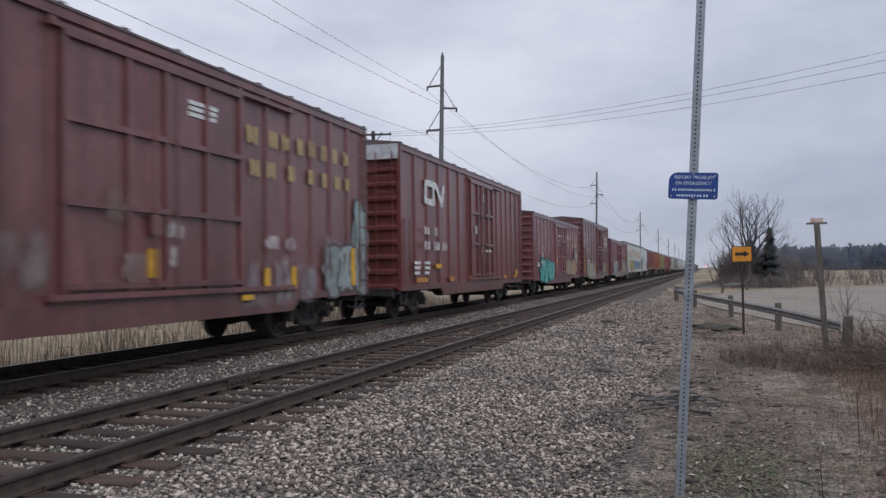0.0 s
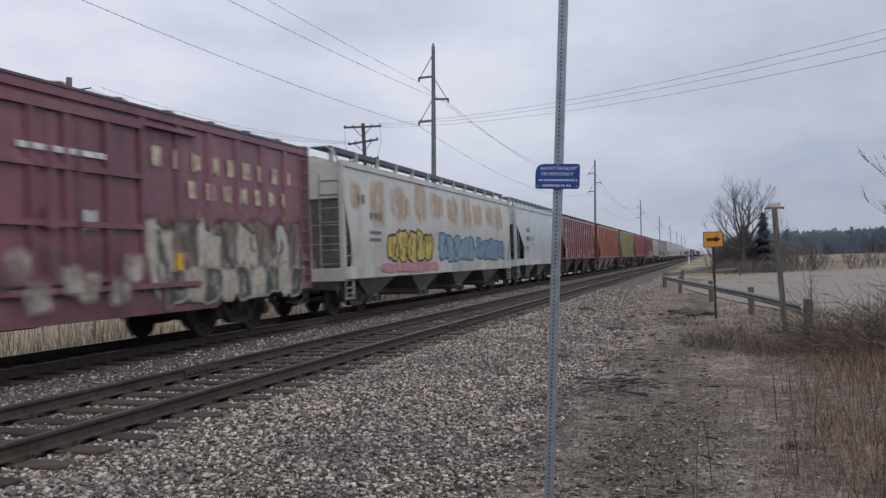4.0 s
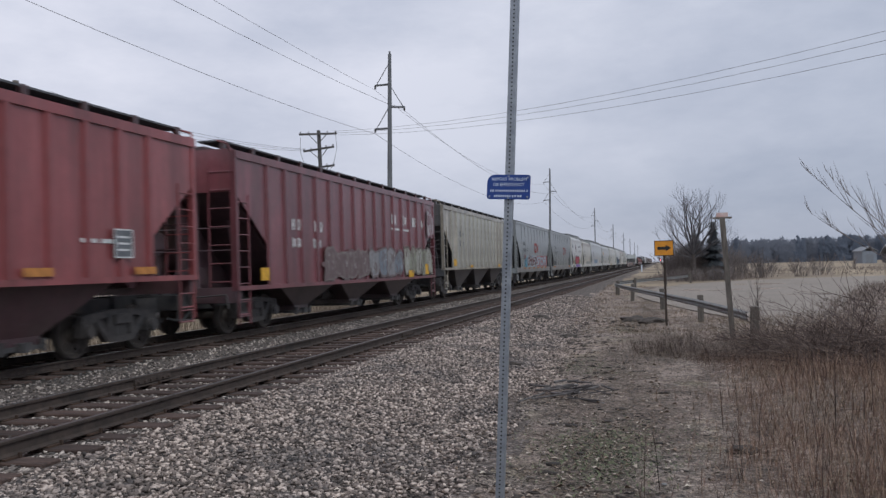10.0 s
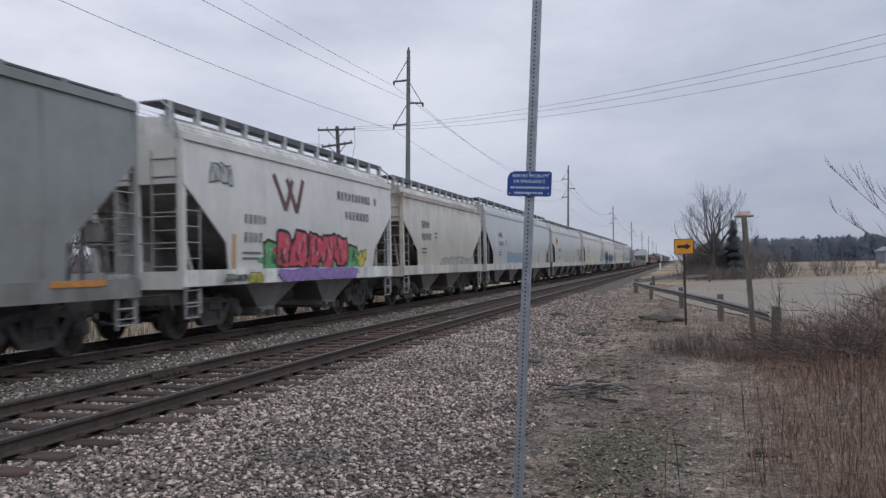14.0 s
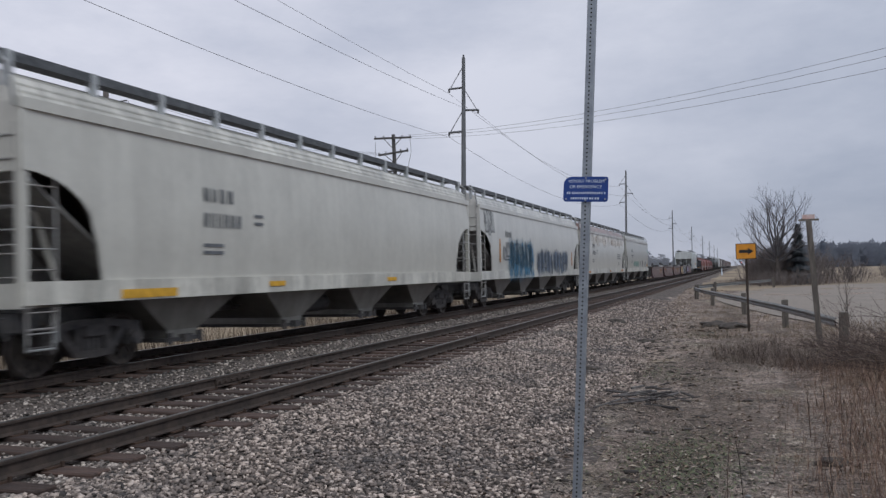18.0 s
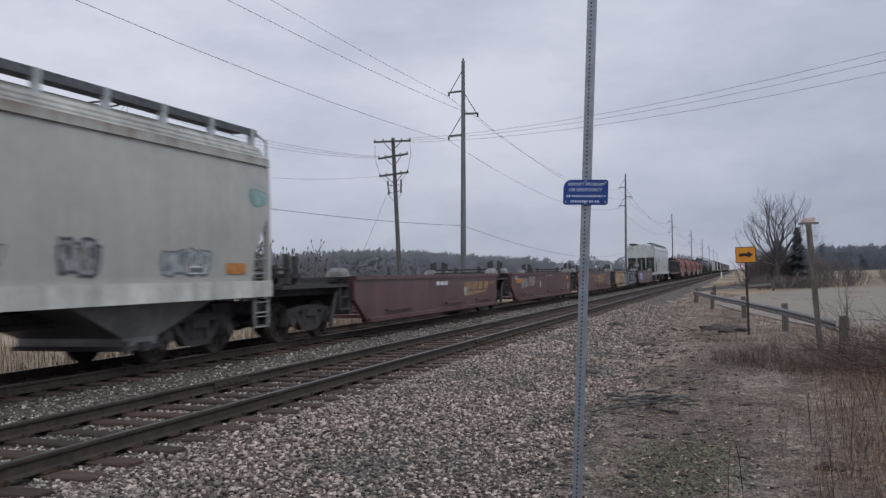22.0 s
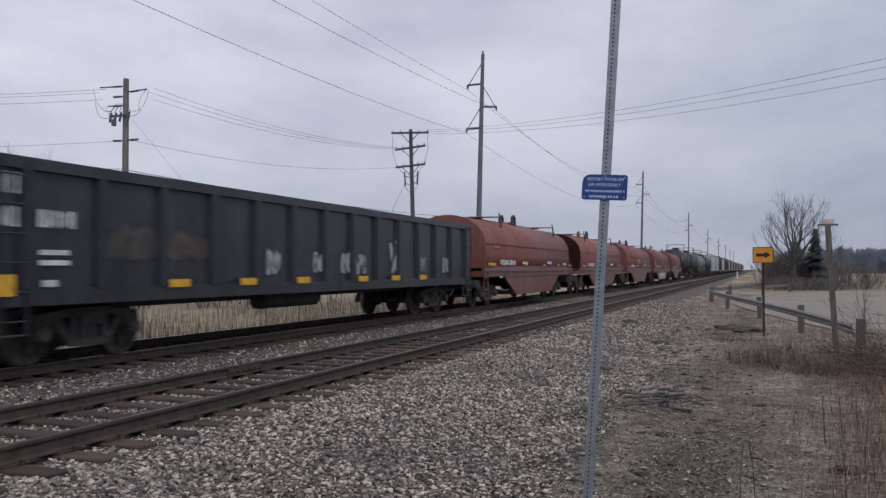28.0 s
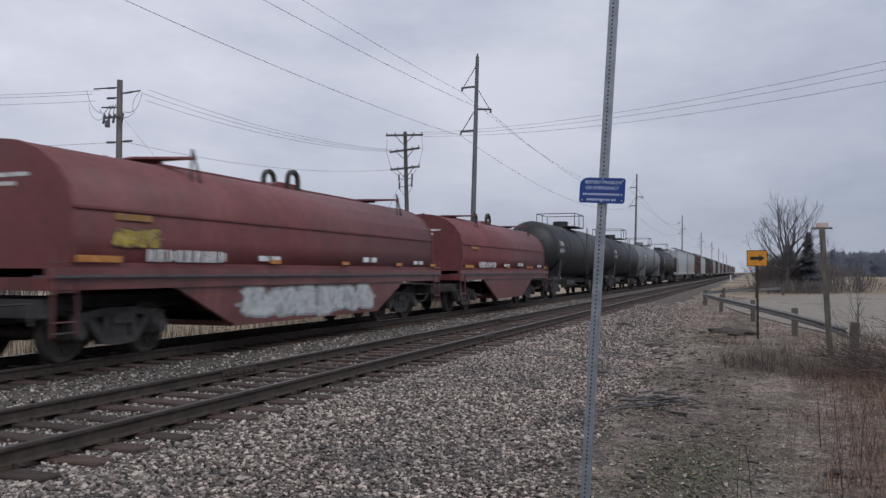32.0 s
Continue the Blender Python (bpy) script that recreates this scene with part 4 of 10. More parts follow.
# ---- boxcars ----
def boxcar(front, rear, eave, color, label, ribs=6, door=(-0.3, 3.1), grid=False, end_top=None, rusty=0.35, sill=0.62, corrugated=10, fade=0.35):
    """ribs: posts on each side of the door; door: its middle and width; grid: horizontal stiffeners too."""
    car, half = car_at("boxcar", label, "freight car", front, rear)
    coat = paint("boxcar_paint", color, rusty=rusty, fade=fade)
    post_coat = paint("boxcar_post_paint", color, rusty=rusty, fade=fade, random=0.2)
    roof_coat = paint("boxcar_roof", tuple(0.35 * c + 0.035 for c in color), rusty=0.5)
    sill_coat = paint("boxcar_sill_paint", tuple(c * 0.8 for c in color), rusty=0.5, fade=0.4, grime=0.5)
    w = 1.52
    running_gear(car, half, 2.3)
    part("body", blocks((-w, w, -half + 0.06, half - 0.06, 0.86, eave - 0.02)), coat, car)
    dm, dw = door
    for s in (-1, 1):
        prism_pts = [(-half, 0.84), (-half, 1.0), (half, 1.0), (half, 0.84), (half - 3.6, 0.84), (half - 3.9, sill), (-half + 3.9, sill), (-half + 3.6, 0.84)]
        part("side_sill", one(prism, prism_pts, s * (w + 0.005), s * (w + 0.05), "x"), sill_coat, car)
        part("top_chord", blocks((min(s * w, s * (w + 0.06)), max(s * w, s * (w + 0.06)), -half, half, eave - 0.16, eave)), coat, car)
        # door with its frame and stiffeners
        d = bmesh.new()
        x0, x1 = sorted((s * w, s * (w + 0.07)))
        cuboid(d, x0, x1, dm - dw / 2, dm + dw / 2, 1.16, eave - 0.32)
        leaf = part("door", d, coat, car, "sliding plug door")
        e0, e1 = sorted((s * (w + 0.068), s * (w + 0.14)))
        f0, f1 = sorted((s * (w + 0.066), s * (w + 0.13)))
        for k in range(4 if not grid else 3):
            z = 1.2 + (eave - 1.6) * k / (3 if not grid else 2)
            part("door_stiffener", blocks((e0, e1, dm - dw / 2, dm + dw / 2, z, z + 0.09)), post_coat, leaf)
        for y in (dm - dw / 2 + 0.04, dm - dw * 0.2, dm, dm + dw * 0.25, dm + dw / 2 - 0.04):
            part("door_stiffener", blocks((f0, f1, y - 0.045, y + 0.045, 1.16, eave - 0.32)), post_coat, leaf)
        for y in (dm - 0.35, dm + 0.2):
            part("lock_rod", rods(((s * (w + 0.17), y, 1.25), (s * (w + 0.17), y, eave - 0.45)), r=0.024, sides=6), post_coat, leaf)
        part("lock_box", blocks((*sorted((s * (w + 0.13), s * (w + 0.18))), dm - 0.45, dm - 0.2, 2.0, 2.3)), post_coat, leaf)
        part("door_track", blocks((*sorted((s * w, s * (w + 0.13))), dm - dw * 0.55, dm + dw * 0.95, eave - 0.32, eave - 0.25)), coat, car)
        part("door_track", blocks((*sorted((s * w, s * (w + 0.13))), dm - dw * 0.55, dm + dw * 0.95, 1.06, 1.15)), coat, car)
        post = mesh_of("side_post", one(prism, [(-0.075, 0), (-0.055, 0.05), (0.055, 0.05), (0.075, 0)], 1.0, eave - 0.16, "z"), post_coat)
        for a, b in ((-half + 0.12, dm - dw / 2 - 0.08), (dm + dw / 2 + 0.08, half - 0.12)):
            for k in range(ribs + 1):
                y = a + (b - a) * k / ribs
                fit_part("side_post", post, car, pose(s * w, y, 0, 0, 0, -90 if s > 0 else 90))
            if grid:
                for k in range(1, 6):
                    z = 1.12 + (eave - 1.28) * k / 6
                    part("stiffener", blocks((*sorted((s * w, s * (w + 0.05))), a, b, z - 0.03, z + 0.03)), coat, car)
        ladder(car, -s * (half - 0.36), 1.0, eave - 1.3 if s < 0 else 2.9, s * (w + 0.1), 0.42, rungs=5, material=coat)
        ladder(car, s * (half - 0.36), 1.0, eave - 0.1, s * (w + 0.1), 0.42, rungs=9, material=coat)
    for e in (-1, 1):
        bm = bmesh.new()
        rows = corrugated * 6
        for k in range(rows):
            z0, z1 = 0.86 + (eave - 0.86) * k / rows, 0.86 + (eave - 0.86) * (k + 1) / rows
            d0, d1 = (0.03 + 0.1 * max(0, math.sin(q * math.tau / 6)) ** 0.8 for q in (k, k + 1))
            vs = [bm.verts.new(p) for p in ((-w + 0.05, e * (half - 0.1 + d0), z0), (w - 0.05, e * (half - 0.1 + d0), z0), (w - 0.05, e * (half - 0.1 + d1), z1), (-w + 0.05, e * (half - 0.1 + d1), z1))]
            bm.faces.new(vs if e < 0 else vs[::-1])
        part("end_wall", fixed(bm), coat, car, "corrugated end wall")
        for s in (-1, 1):
            part("corner_post", blocks((s * w - 0.06, s * w + 0.06, e * (half - 0.06) - 0.06, e * (half - 0.06) + 0.06, 0.86, eave)), coat, car)
        ladder(car, e * (half + 0.06), 1.1, eave - 0.2, 1.1, 0.5, False, 8, coat)
        if end_top:
            part("end_panel", blocks((-w, w, e * (half + 0.03) - 0.02, e * (half + 0.03) + 0.02, eave - 0.42, eave)), spray(end_top), car, "pale panel over the end wall")
        bm = bmesh.new()
        bar(bm, (-0.6, e * (half + 0.18), 2.9), (-0.6, e * (half + 0.22), 2.9), 0.27, 16)
        part("brake_wheel", fixed(bm), M["under"], car)
    bm = bmesh.new()
    prism(bm, [(-w - 0.08, eave - 0.02), (-w - 0.08, eave + 0.02), (0, eave + 0.2), (w + 0.08, eave + 0.02), (w + 0.08, eave - 0.02)], -half, half)
    part("roof", fixed(bm), roof_coat, car, "shallow peaked grey roof")
    seam = mesh_of("roof_seam", one(prism, [(-w - 0.08, eave + 0.015), (-w - 0.08, eave + 0.06), (0, eave + 0.245), (w + 0.08, eave + 0.06), (w + 0.08, eave + 0.015), (0, eave + 0.19)], -0.045, 0.045), roof_coat)
    for k in range(13):
        fit_part("roof_seam", seam, car, pose(0, -half + 0.1 + (2 * half - 0.2) * k / 12, 0))
    return car, (lambda z: w + 0.002), half


# the cars in their order, each from its front to its rear end

car, skin, half = boxcar(2.6, 18.0, 5.0, (0.158, 0.056, 0.056), "dark brown boxcar with cream lettering and grimy lower panels", 6, (-0.4, 4.4), rusty=0.4)
lettering(car, [(2.04, 3.85, 0.34, 1, 0.42, 0.7), (2.85, 3.87, 0.34, 2, 0.36, 0.5), (4.0, 3.88, 0.34, 1, 0.36, 0.6), (4.55, 3.9, 0.34, 4, 0.32, 0.58), (2.15, 3.24, 0.32, 1, 0.36, 0.6), (2.75, 3.26, 0.32, 1, 0.36, 0.6), (3.6, 3.28, 0.32, 1, 0.36, 0.6), (4.5, 3.3, 0.32, 3, 0.32, 0.66), (6.4, 3.32, 0.3, 1, 0.26, 0.5)], spray((0.5, 0.36, 0.16)), lambda z: 1.575, 3)
lettering(car, [(0.2, 4.22, 0.07, 1, 0.85, 1), (0.22, 4.12, 0.07, 1, 0.8, 1), (0.2, 4.02, 0.07, 1, 0.8, 1), (-6.6, 3.2, 0.1, 3, 0.4, 0.5)], M["letter_white"], lambda z: 1.6, 4)
marks(car, [(-0.71, 1.57, 0.26, 0.45), (-4.4, 1.6, 0.3, 0.6), (2.71, 1.27, 0.2, 0.46), (3.78, 1.3, 0.2, 0.46), (6.75, 1.52, 0.22, 0.9), (2.0, 0.95, 0.4, 0.1)], M["reflector"], lambda z: 1.6)
for k, (y, z, w, h, c) in enumerate(((2.45, 1.2, 1.1, 0.95, (0.3, 0.26, 0.27)), (3.4, 1.25, 0.9, 1.0, (0.33, 0.28, 0.29)), (4.4, 1.2, 0.9, 0.9, (0.3, 0.27, 0.29)), (2.95, 2.0, 0.6, 0.3, (0.55, 0.45, 0.46)), (3.7, 1.98, 0.5, 0.3, (0.5, 0.4, 0.42)), (-0.25, 2.1, 0.5, 0.3, (0.45, 0.42, 0.41)), (-0.28, 1.68, 0.3, 0.35, (0.5, 0.46, 0.45)), (-1.2, 1.5, 0.6, 0.5, (0.3, 0.24, 0.22)), (-1.5, 2.4, 0.7, 0.5, (0.24, 0.17, 0.15)), (-3.2, 1.6, 1.0, 0.8, (0.24, 0.19, 0.18)), (-5.2, 2.0, 1.2, 1.0, (0.2, 0.16, 0.15)), (5.5, 1.8, 0.8, 0.9, (0.3, 0.24, 0.25)))):
    smudge(car, y, z, w, h, c, (lambda z: 1.578) if abs(y + 0.4) > 2.2 else (lambda z: 1.665), 20 + k, 0.75, "paint_patch", "pale scrubbed patch on the paint")
graffiti(car, 5.3, 7.6, 0.85, 2.1, (0.22, 0.25, 0.25), (0.1, 0.08, 0.08), lambda z: 1.575, 3, 13, extra=(0.3, 0.34, 0.33), under=(0.2, 0.19, 0.19))
graffiti(car, 6.9, 7.6, 1.3, 3.2, (0.3, 0.38, 0.37), (0.1, 0.12, 0.12), lambda z: 1.575, 1, 12)

car, skin, half = boxcar(20.4, 36.2, 5.0, (0.15, 0.039, 0.036), "red-brown boxcar with a white emblem and pale end panel", 6, (0.75, 3.2), end_top=(0.5, 0.5, 0.52), rusty=0.15, fade=0.25)
emblem_band(car, -5.75, -3.95, 3.5, 4.15, 0.2, M["letter_white"], lambda z: 1.575, "white bent band of an emblem")
lettering(car, [(-6.05, 2.5, 0.26, 2, 0.24, 0.28), (-5.05, 2.5, 0.26, 1, 0.3, 0.4), (-6.05, 2.05, 0.26, 2, 0.24, 0.28), (-5.1, 2.05, 0.26, 2, 0.24, 0.28), (-4.3, 2.05, 0.26, 2, 0.24, 0.28), (-6.05, 1.6, 0.09, 1, 0.5, 1), (-6.05, 1.45, 0.09, 1, 0.5, 1), (-6.05, 1.3, 0.09, 1, 0.4, 1), (-6.95, 1.6, 0.09, 1, 0.5, 1), (-6.95, 1.45, 0.09, 1, 0.5, 1), (-6.95, 1.3, 0.09, 1, 0.45, 1), (0.5, 4.2, 0.08, 1, 0.6, 1), (0.5, 4.05, 0.08, 1, 0.6, 1), (-0.3, 2.75, 0.3, 1, 0.3, 1), (1.0, 2.1, 0.09, 3, 0.3, 0.35)], M["letter_white"], lambda z: 1.63, 5)
marks(car, [(-4.6, 1.55, 0.55, 0.14), (6.6, 1.3, 0.3, 0.2)], M["reflector"], lambda z: 1.6)
marks(car, [(-6.2, 1.13, 1.0, 0.14), (-3.2, 1.13, 0.5, 0.14), (-0.8, 1.13, 0.5, 0.14), (1.6, 1.18, 0.5, 0.14), (4.4, 1.13, 0.5, 0.14), (6.3, 1.13, 0.5, 0.14)], M["orange_mark"], lambda z: 1.6)

car, skin, half = boxcar(39.1, 54.5, 4.27, (0.2, 0.074, 0.083), "brown boxcar with teal graffiti and worn cream lettering", 6, (0.0, 3.4), rusty=0.4)
lettering(car, [(2.3, 3.25, 0.34, 9, 0.3, 0.54), (3.2, 2.75, 0.32, 7, 0.28, 0.54)], M["letter_cream"], lambda z: 1.55, 7)
lettering(car, [(-6.0, 2.05, 0.28, 2, 0.24, 0.3), (-6.0, 1.6, 0.26, 2, 0.22, 0.28), (-0.9, 2.75, 0.25, 2, 0.4, 0.6), (-1.2, 3.3, 0.09, 3, 0.5, 0.6), (-1.4, 1.85, 0.2, 1, 0.3, 1)], M["letter_white"], lambda z: 1.63, 8)
graffiti(car, -6.1, -2.2, 0.72, 2.0, (0.07, 0.36, 0.32), (0.02, 0.08, 0.08), lambda z: 1.575, 4, 21, extra=(0.1, 0.42, 0.38), under=(0.05, 0.3, 0.28))
for k, y in enumerate((-5.4, -4.6, -3.6)):
    smudge(car, y, 2.25, 0.5, 0.4, (0.48, 0.27, 0.28), lambda z: 1.535, k, 0.8, "paint_patch", "pale pink patch of sprayed paint")
shield(car, -5.64, -4.43, 2.45, 3.75, lambda z: 1.572, M["letter_cream"])
smudge(car, -6.85, 2.5, 0.6, 1.0, (0.38, 0.34, 0.3), lambda z: 1.535, 7, 0.7, "paint_patch", "scrubbed pale patch")
lettering(car, [(-7.2, 1.55, 0.24, 3, 0.22, 0.26)], M["letter_white"], lambda z: 1.63, 18)
graffiti(car, 1.9, 6.0, 0.95, 2.0, (0.36, 0.24, 0.14), (0.2, 0.12, 0.08), lambda z: 1.575, 5, 22, extra=(0.36, 0.31, 0.26), under=(0.27, 0.19, 0.14))
graffiti(car, 5.4, 6.6, 1.2, 2.7, (0.34, 0.3, 0.29), (0.18, 0.1, 0.09), lambda z: 1.575, 2, 23)
marks(car, [(-1.45, 2.0, 0.18, 0.5), (5.6, 1.7, 0.16, 0.5), (7.3, 1.7, 0.16, 0.5)], M["reflector"], lambda z: 1.63)

car, skin, half = boxcar(56.7, 72.05, 4.95, (0.158, 0.060, 0.062), "tall brown boxcar with a grid of stiffeners and white lettering", 5, (1.4, 3.2), grid=True, rusty=0.2, fade=0.25)
for zz, nn in ((3.72, (3, 3, 2)), (3.25, (3, 3, 2)), (2.62, (3, 3, 3))):
    lettering(car, [(-7.05, zz, 0.3, nn[0], 0.28, 0.3), (-5.75, zz, 0.3, nn[1], 0.22, 0.24), (-4.72, zz, 0.3, nn[2], 0.22, 0.24)], M["letter_white"], lambda z: 1.53, 9)
emblem_band(car, 4.85, 6.5, 3.45, 3.95, 0.17, M["letter_white"], lambda z: 1.575, "white bent band of an emblem")
lettering(car, [(4.9, 3.2, 0.1, 1, 0.6, 1), (5.9, 3.2, 0.1, 1, 0.55, 1)], M["letter_white"], lambda z: 1.575, 2)
lettering(car, [(0.4, 3.1, 0.08, 3, 0.5, 0.6), (0.4, 2.85, 0.08, 3, 0.5, 0.6), (0.4, 2.6, 0.08, 2, 0.6, 0.7), (-6.3, 1.95, 0.1, 2, 0.6, 0.75), (-6.3, 1.75, 0.1, 2, 0.5, 0.75)], M["letter_white"], lambda z: 1.63, 11)
graffiti(car, -5.9, -1.8, 0.66, 1.95, (0.34, 0.32, 0.27), (0.22, 0.17, 0.14), lambda z: 1.575, 4, 31, under=(0.3, 0.28, 0.24))
graffiti(car, 1.9, 5.3, 0.75, 1.9, (0.3, 0.27, 0.26), (0.2, 0.15, 0.14), lambda z: 1.575, 5, 32, under=(0.25, 0.21, 0.2))
for k, (y, z) in enumerate(((5.3, 1.1), (5.9, 0.95), (6.5, 0.9), (4.9, 2.3))):
    smudge(car, y, z, 0.8, 0.45, (0.34, 0.27, 0.22), lambda z: 1.575, 160 + k, 0.6, "paint_patch", "scrubbed pale patch")
marks(car, [(-7.6, 1.62, 0.2, 0.95), (-5.0, 1.25, 0.16, 0.5), (-1.9, 1.4, 0.2, 0.5), (2.2, 1.5, 0.2, 0.5), (4.2, 1.5, 0.18, 0.5), (5.8, 1.5, 0.16, 0.5)], M["reflector"], lambda z: 1.63)

car, skin, half = boxcar(74.4, 89.8, 4.1, (0.188, 0.064, 0.084), "purple-maroon boxcar with white graffiti and cream lettering", 6, (0.0, 3.4), rusty=0.35)
lettering(car, [(2.0, 3.15, 0.34, 9, 0.3, 0.57), (3.0, 2.65, 0.32, 7, 0.28, 0.57)], M["letter_cream"], lambda z: 1.55, 12)
lettering(car, [(-0.9, 3.1, 0.09, 3, 0.5, 0.6), (-6.2, 2.1, 0.28, 2, 0.24, 0.3), (-6.2, 1.65, 0.28, 3, 0.22, 0.28), (0.3, 2.0, 0.3, 1, 0.3, 1)], M["letter_white"], lambda z: 1.63, 13)
shield(car, -5.3, -4.0, 2.4, 3.7, lambda z: 1.572, spray((0.3, 0.17, 0.17)))
graffiti(car, -5.6, -1.75, 0.72, 2.12, (0.055, 0.06, 0.06), (0.52, 0.52, 0.51), lambda z: 1.575, 6, 41, extra=(0.22, 0.22, 0.22), under=(0.4, 0.39, 0.39))
for k, (y, z, w, h, c) in enumerate(((-6.6, 1.05, 1.0, 0.35, (0.42, 0.36, 0.37)), (-6.3, 1.55, 0.9, 0.3, (0.4, 0.36, 0.36)), (-7.2, 1.6, 0.3, 1.1, (0.34, 0.15, 0.06)), (-6.3, 1.3, 0.6, 0.3, (0.07, 0.06, 0.06)))):
    smudge(car, y, z, w, h, c, lambda z: 1.578, 170 + k, 0.8, "paint_patch", "scrubbed remains of sprayed paint")
graffiti(car, 1.8, 7.3, 0.8, 2.3, (0.45, 0.39, 0.32), (0.075, 0.065, 0.06), lambda z: 1.575, 8, 42, extra=(0.19, 0.13, 0.11), under=(0.24, 0.16, 0.13))
graffiti(car, 2.3, 7.2, 0.72, 1.4, (0.055, 0.06, 0.052), (0.3, 0.26, 0.22), lambda z: 1.592, 9, 45, extra=(0.44, 0.37, 0.3), under=(0.08, 0.08, 0.072))
for k in range(5):
    smudge(car, 2.4 + 1.05 * k, 2.25, 0.6, 0.5, (0.33, 0.18, 0.12), lambda z: 1.578, 180 + k, 0.6, "paint_patch", "rust-coloured sprayed haze")
for k in range(9):
    smudge(car, -1.3 + 0.33 * k, 1.3 + 0.28 * math.sin(k * 2.4), 0.55, 0.5, (0.46, 0.4, 0.34) if k % 3 else (0.1, 0.09, 0.085), lambda z: 1.672, 43 + k, 0.85, "paint_patch", "scrubbed remains of sprayed paint")
marks(car, [(-6.9, 1.8, 0.16, 0.6), (2.6, 1.5, 0.2, 0.3)], M["reflector"], lambda z: 1.63)

M["walk"] = surface("walkway_grating", (0.06, 0.062, 0.068), (0.14, 0.145, 0.155), 9, 0.7, 0.2)
M["walk_support"] = surface("walkway_support", (0.3, 0.31, 0.32), (0.48, 0.49, 0.5), 7, 0.7)


# ---- covered hopper cars ----
def hopper(front, rear, color, label, ribs=0, bays=3, eave=4.05, floor=1.38, band=None, end_color=None, bay_color=None, roof_color=None, rail=False, cut=1.9, rusty=0.2, fade=0.3, rusttop=0.0, seams=0, bulge=0.05, grime=0.3, tall=None, panel=None, arch=False, panels=None, curb=0.0, rust=(0.10, 0.045, 0.025)):
    """ribs: outside posts, or none for smooth curved sides; band: colour of the side sill; rail: a raised walkway with supports."""
    car, half = car_at("covered_hopper", label, "freight car", front, rear)
    coat = paint("hopper_paint", panel or color, rust, rusty=rusty if ribs else rusty * 0.6, fade=fade if ribs else fade * 0.4, grime=grime, top=(eave + 0.05, 0.5 * rusttop + 0.3) if rusttop else None, streaks=0.35 if ribs else 0.06)
    post_coat = paint("hopper_post_paint", color, rust, rusty=rusty, fade=fade, grime=grime, random=0.1, streaks=0.35) if ribs else coat
    end_coat = paint("hopper_end_paint", end_color, rusty=rusty) if end_color else coat
    # Bays: the default tint holds shade and dirt; given colours a bluish haze lift.
    bay_coat = paint("hopper_bay_tone", tuple(c + d for c, d in zip(bay_color, (0.018, 0.019, 0.024))) if bay_color else tuple(c * 0.3 for c in color), rusty=rusty, grime=0.6)
    roof_coat = paint("hopper_roof_paint", roof_color or color, rusty=rusty)
    w = 1.53
    tall = tall or (eave + 0.32 if rail else eave + 0.24)
    eave -= curb
    # Shade at the car ends is painted in: darker end colour, bluish lift, grime.
    shaded_coat = paint("hopper_recess_shade", tuple((0.42 if band else 0.3) * c + d for c, d in zip(end_color or color, (0.022, 0.022, 0.028))), rusty=0.2, grime=0.6, rough=0.6)
    running_gear(car, half, 1.75)

    def skin(z):
        return w + bulge * math.sin(math.pi * min(1, max(0, (z - floor) / (eave - floor)))) if not ribs else w

    def bottom(y):
        """Lower edge of the side sheet: cut away over the trucks."""
        d = half - abs(y)
        top = eave - 0.85
        knee = 2.05 if ribs else floor + 0.55
        if arch and d < cut * 0.78:
            return knee + (top - knee) * math.sqrt(max(0.0, 1 - (d / (cut * 0.78)) ** 2))
        return top if d < 0.02 else (top - (top - knee) * min(1, d / (cut * 0.78)) if d < cut * 0.78 else (knee if d < cut * 0.78 + 0.01 else floor))

    for s in (-1, 1):
        ys = sorted({-half, half, *(-half + cut * 1.02 + (2 * half - cut * 2.04) * k / 12 for k in range(13)), *(e * (half - cut * q) for e in (-1, 1) for q in (0.0, 0.015, 0.15, 0.3, 0.45, 0.6, 0.7, 0.78, 0.785, 0.86, 0.93, 0.97, 1.0))})
        bm = bmesh.new()
        cols = []
        for y in ys:
            zb = bottom(y)
            cols.append([bm.verts.new((s * skin(zb + (eave - zb) * k / 10), y, zb + (eave - zb) * k / 10)) for k in range(11)])
        for a, b in zip(cols, cols[1:]):
            for k in range(10):
                bm.faces.new((a[k], b[k], b[k + 1], a[k + 1]) if s > 0 else (a[k + 1], b[k + 1], b[k], a[k])).smooth = not ribs
        part("side_sheet", bm, coat, car)
        inner = bmesh.new()
        cols = []
        for y in ys:
            zb = bottom(y)
            cols.append([inner.verts.new((s * (skin(z) - 0.03), y, z)) for z in (zb, eave)])
        for a, b in zip(cols, cols[1:]):
            inner.faces.new((a[0], b[0], b[1], a[1]))
        part("side_lining", inner, coat, car)
        part("top_chord", blocks((*sorted((s * (w - 0.06), s * (w + 0.045))), -half, half, eave - (0.12 if ribs else 0.02), eave + (0.05 if ribs else 0.13))), coat, car)
        if ribs:
            post = mesh_of("side_post", one(prism, [(-0.065, 0), (-0.045, 0.062), (0.045, 0.062), (0.065, 0)], floor, eave - 0.1, "z"), post_coat)
            for k in range(ribs):
                y = -half + cut * 0.8 + (2 * half - 1.6 * cut) * k / (ribs - 1)
                fit_part("side_post", post, car, pose(s * w, y, 0, 0, 0, -90 if s > 0 else 90))
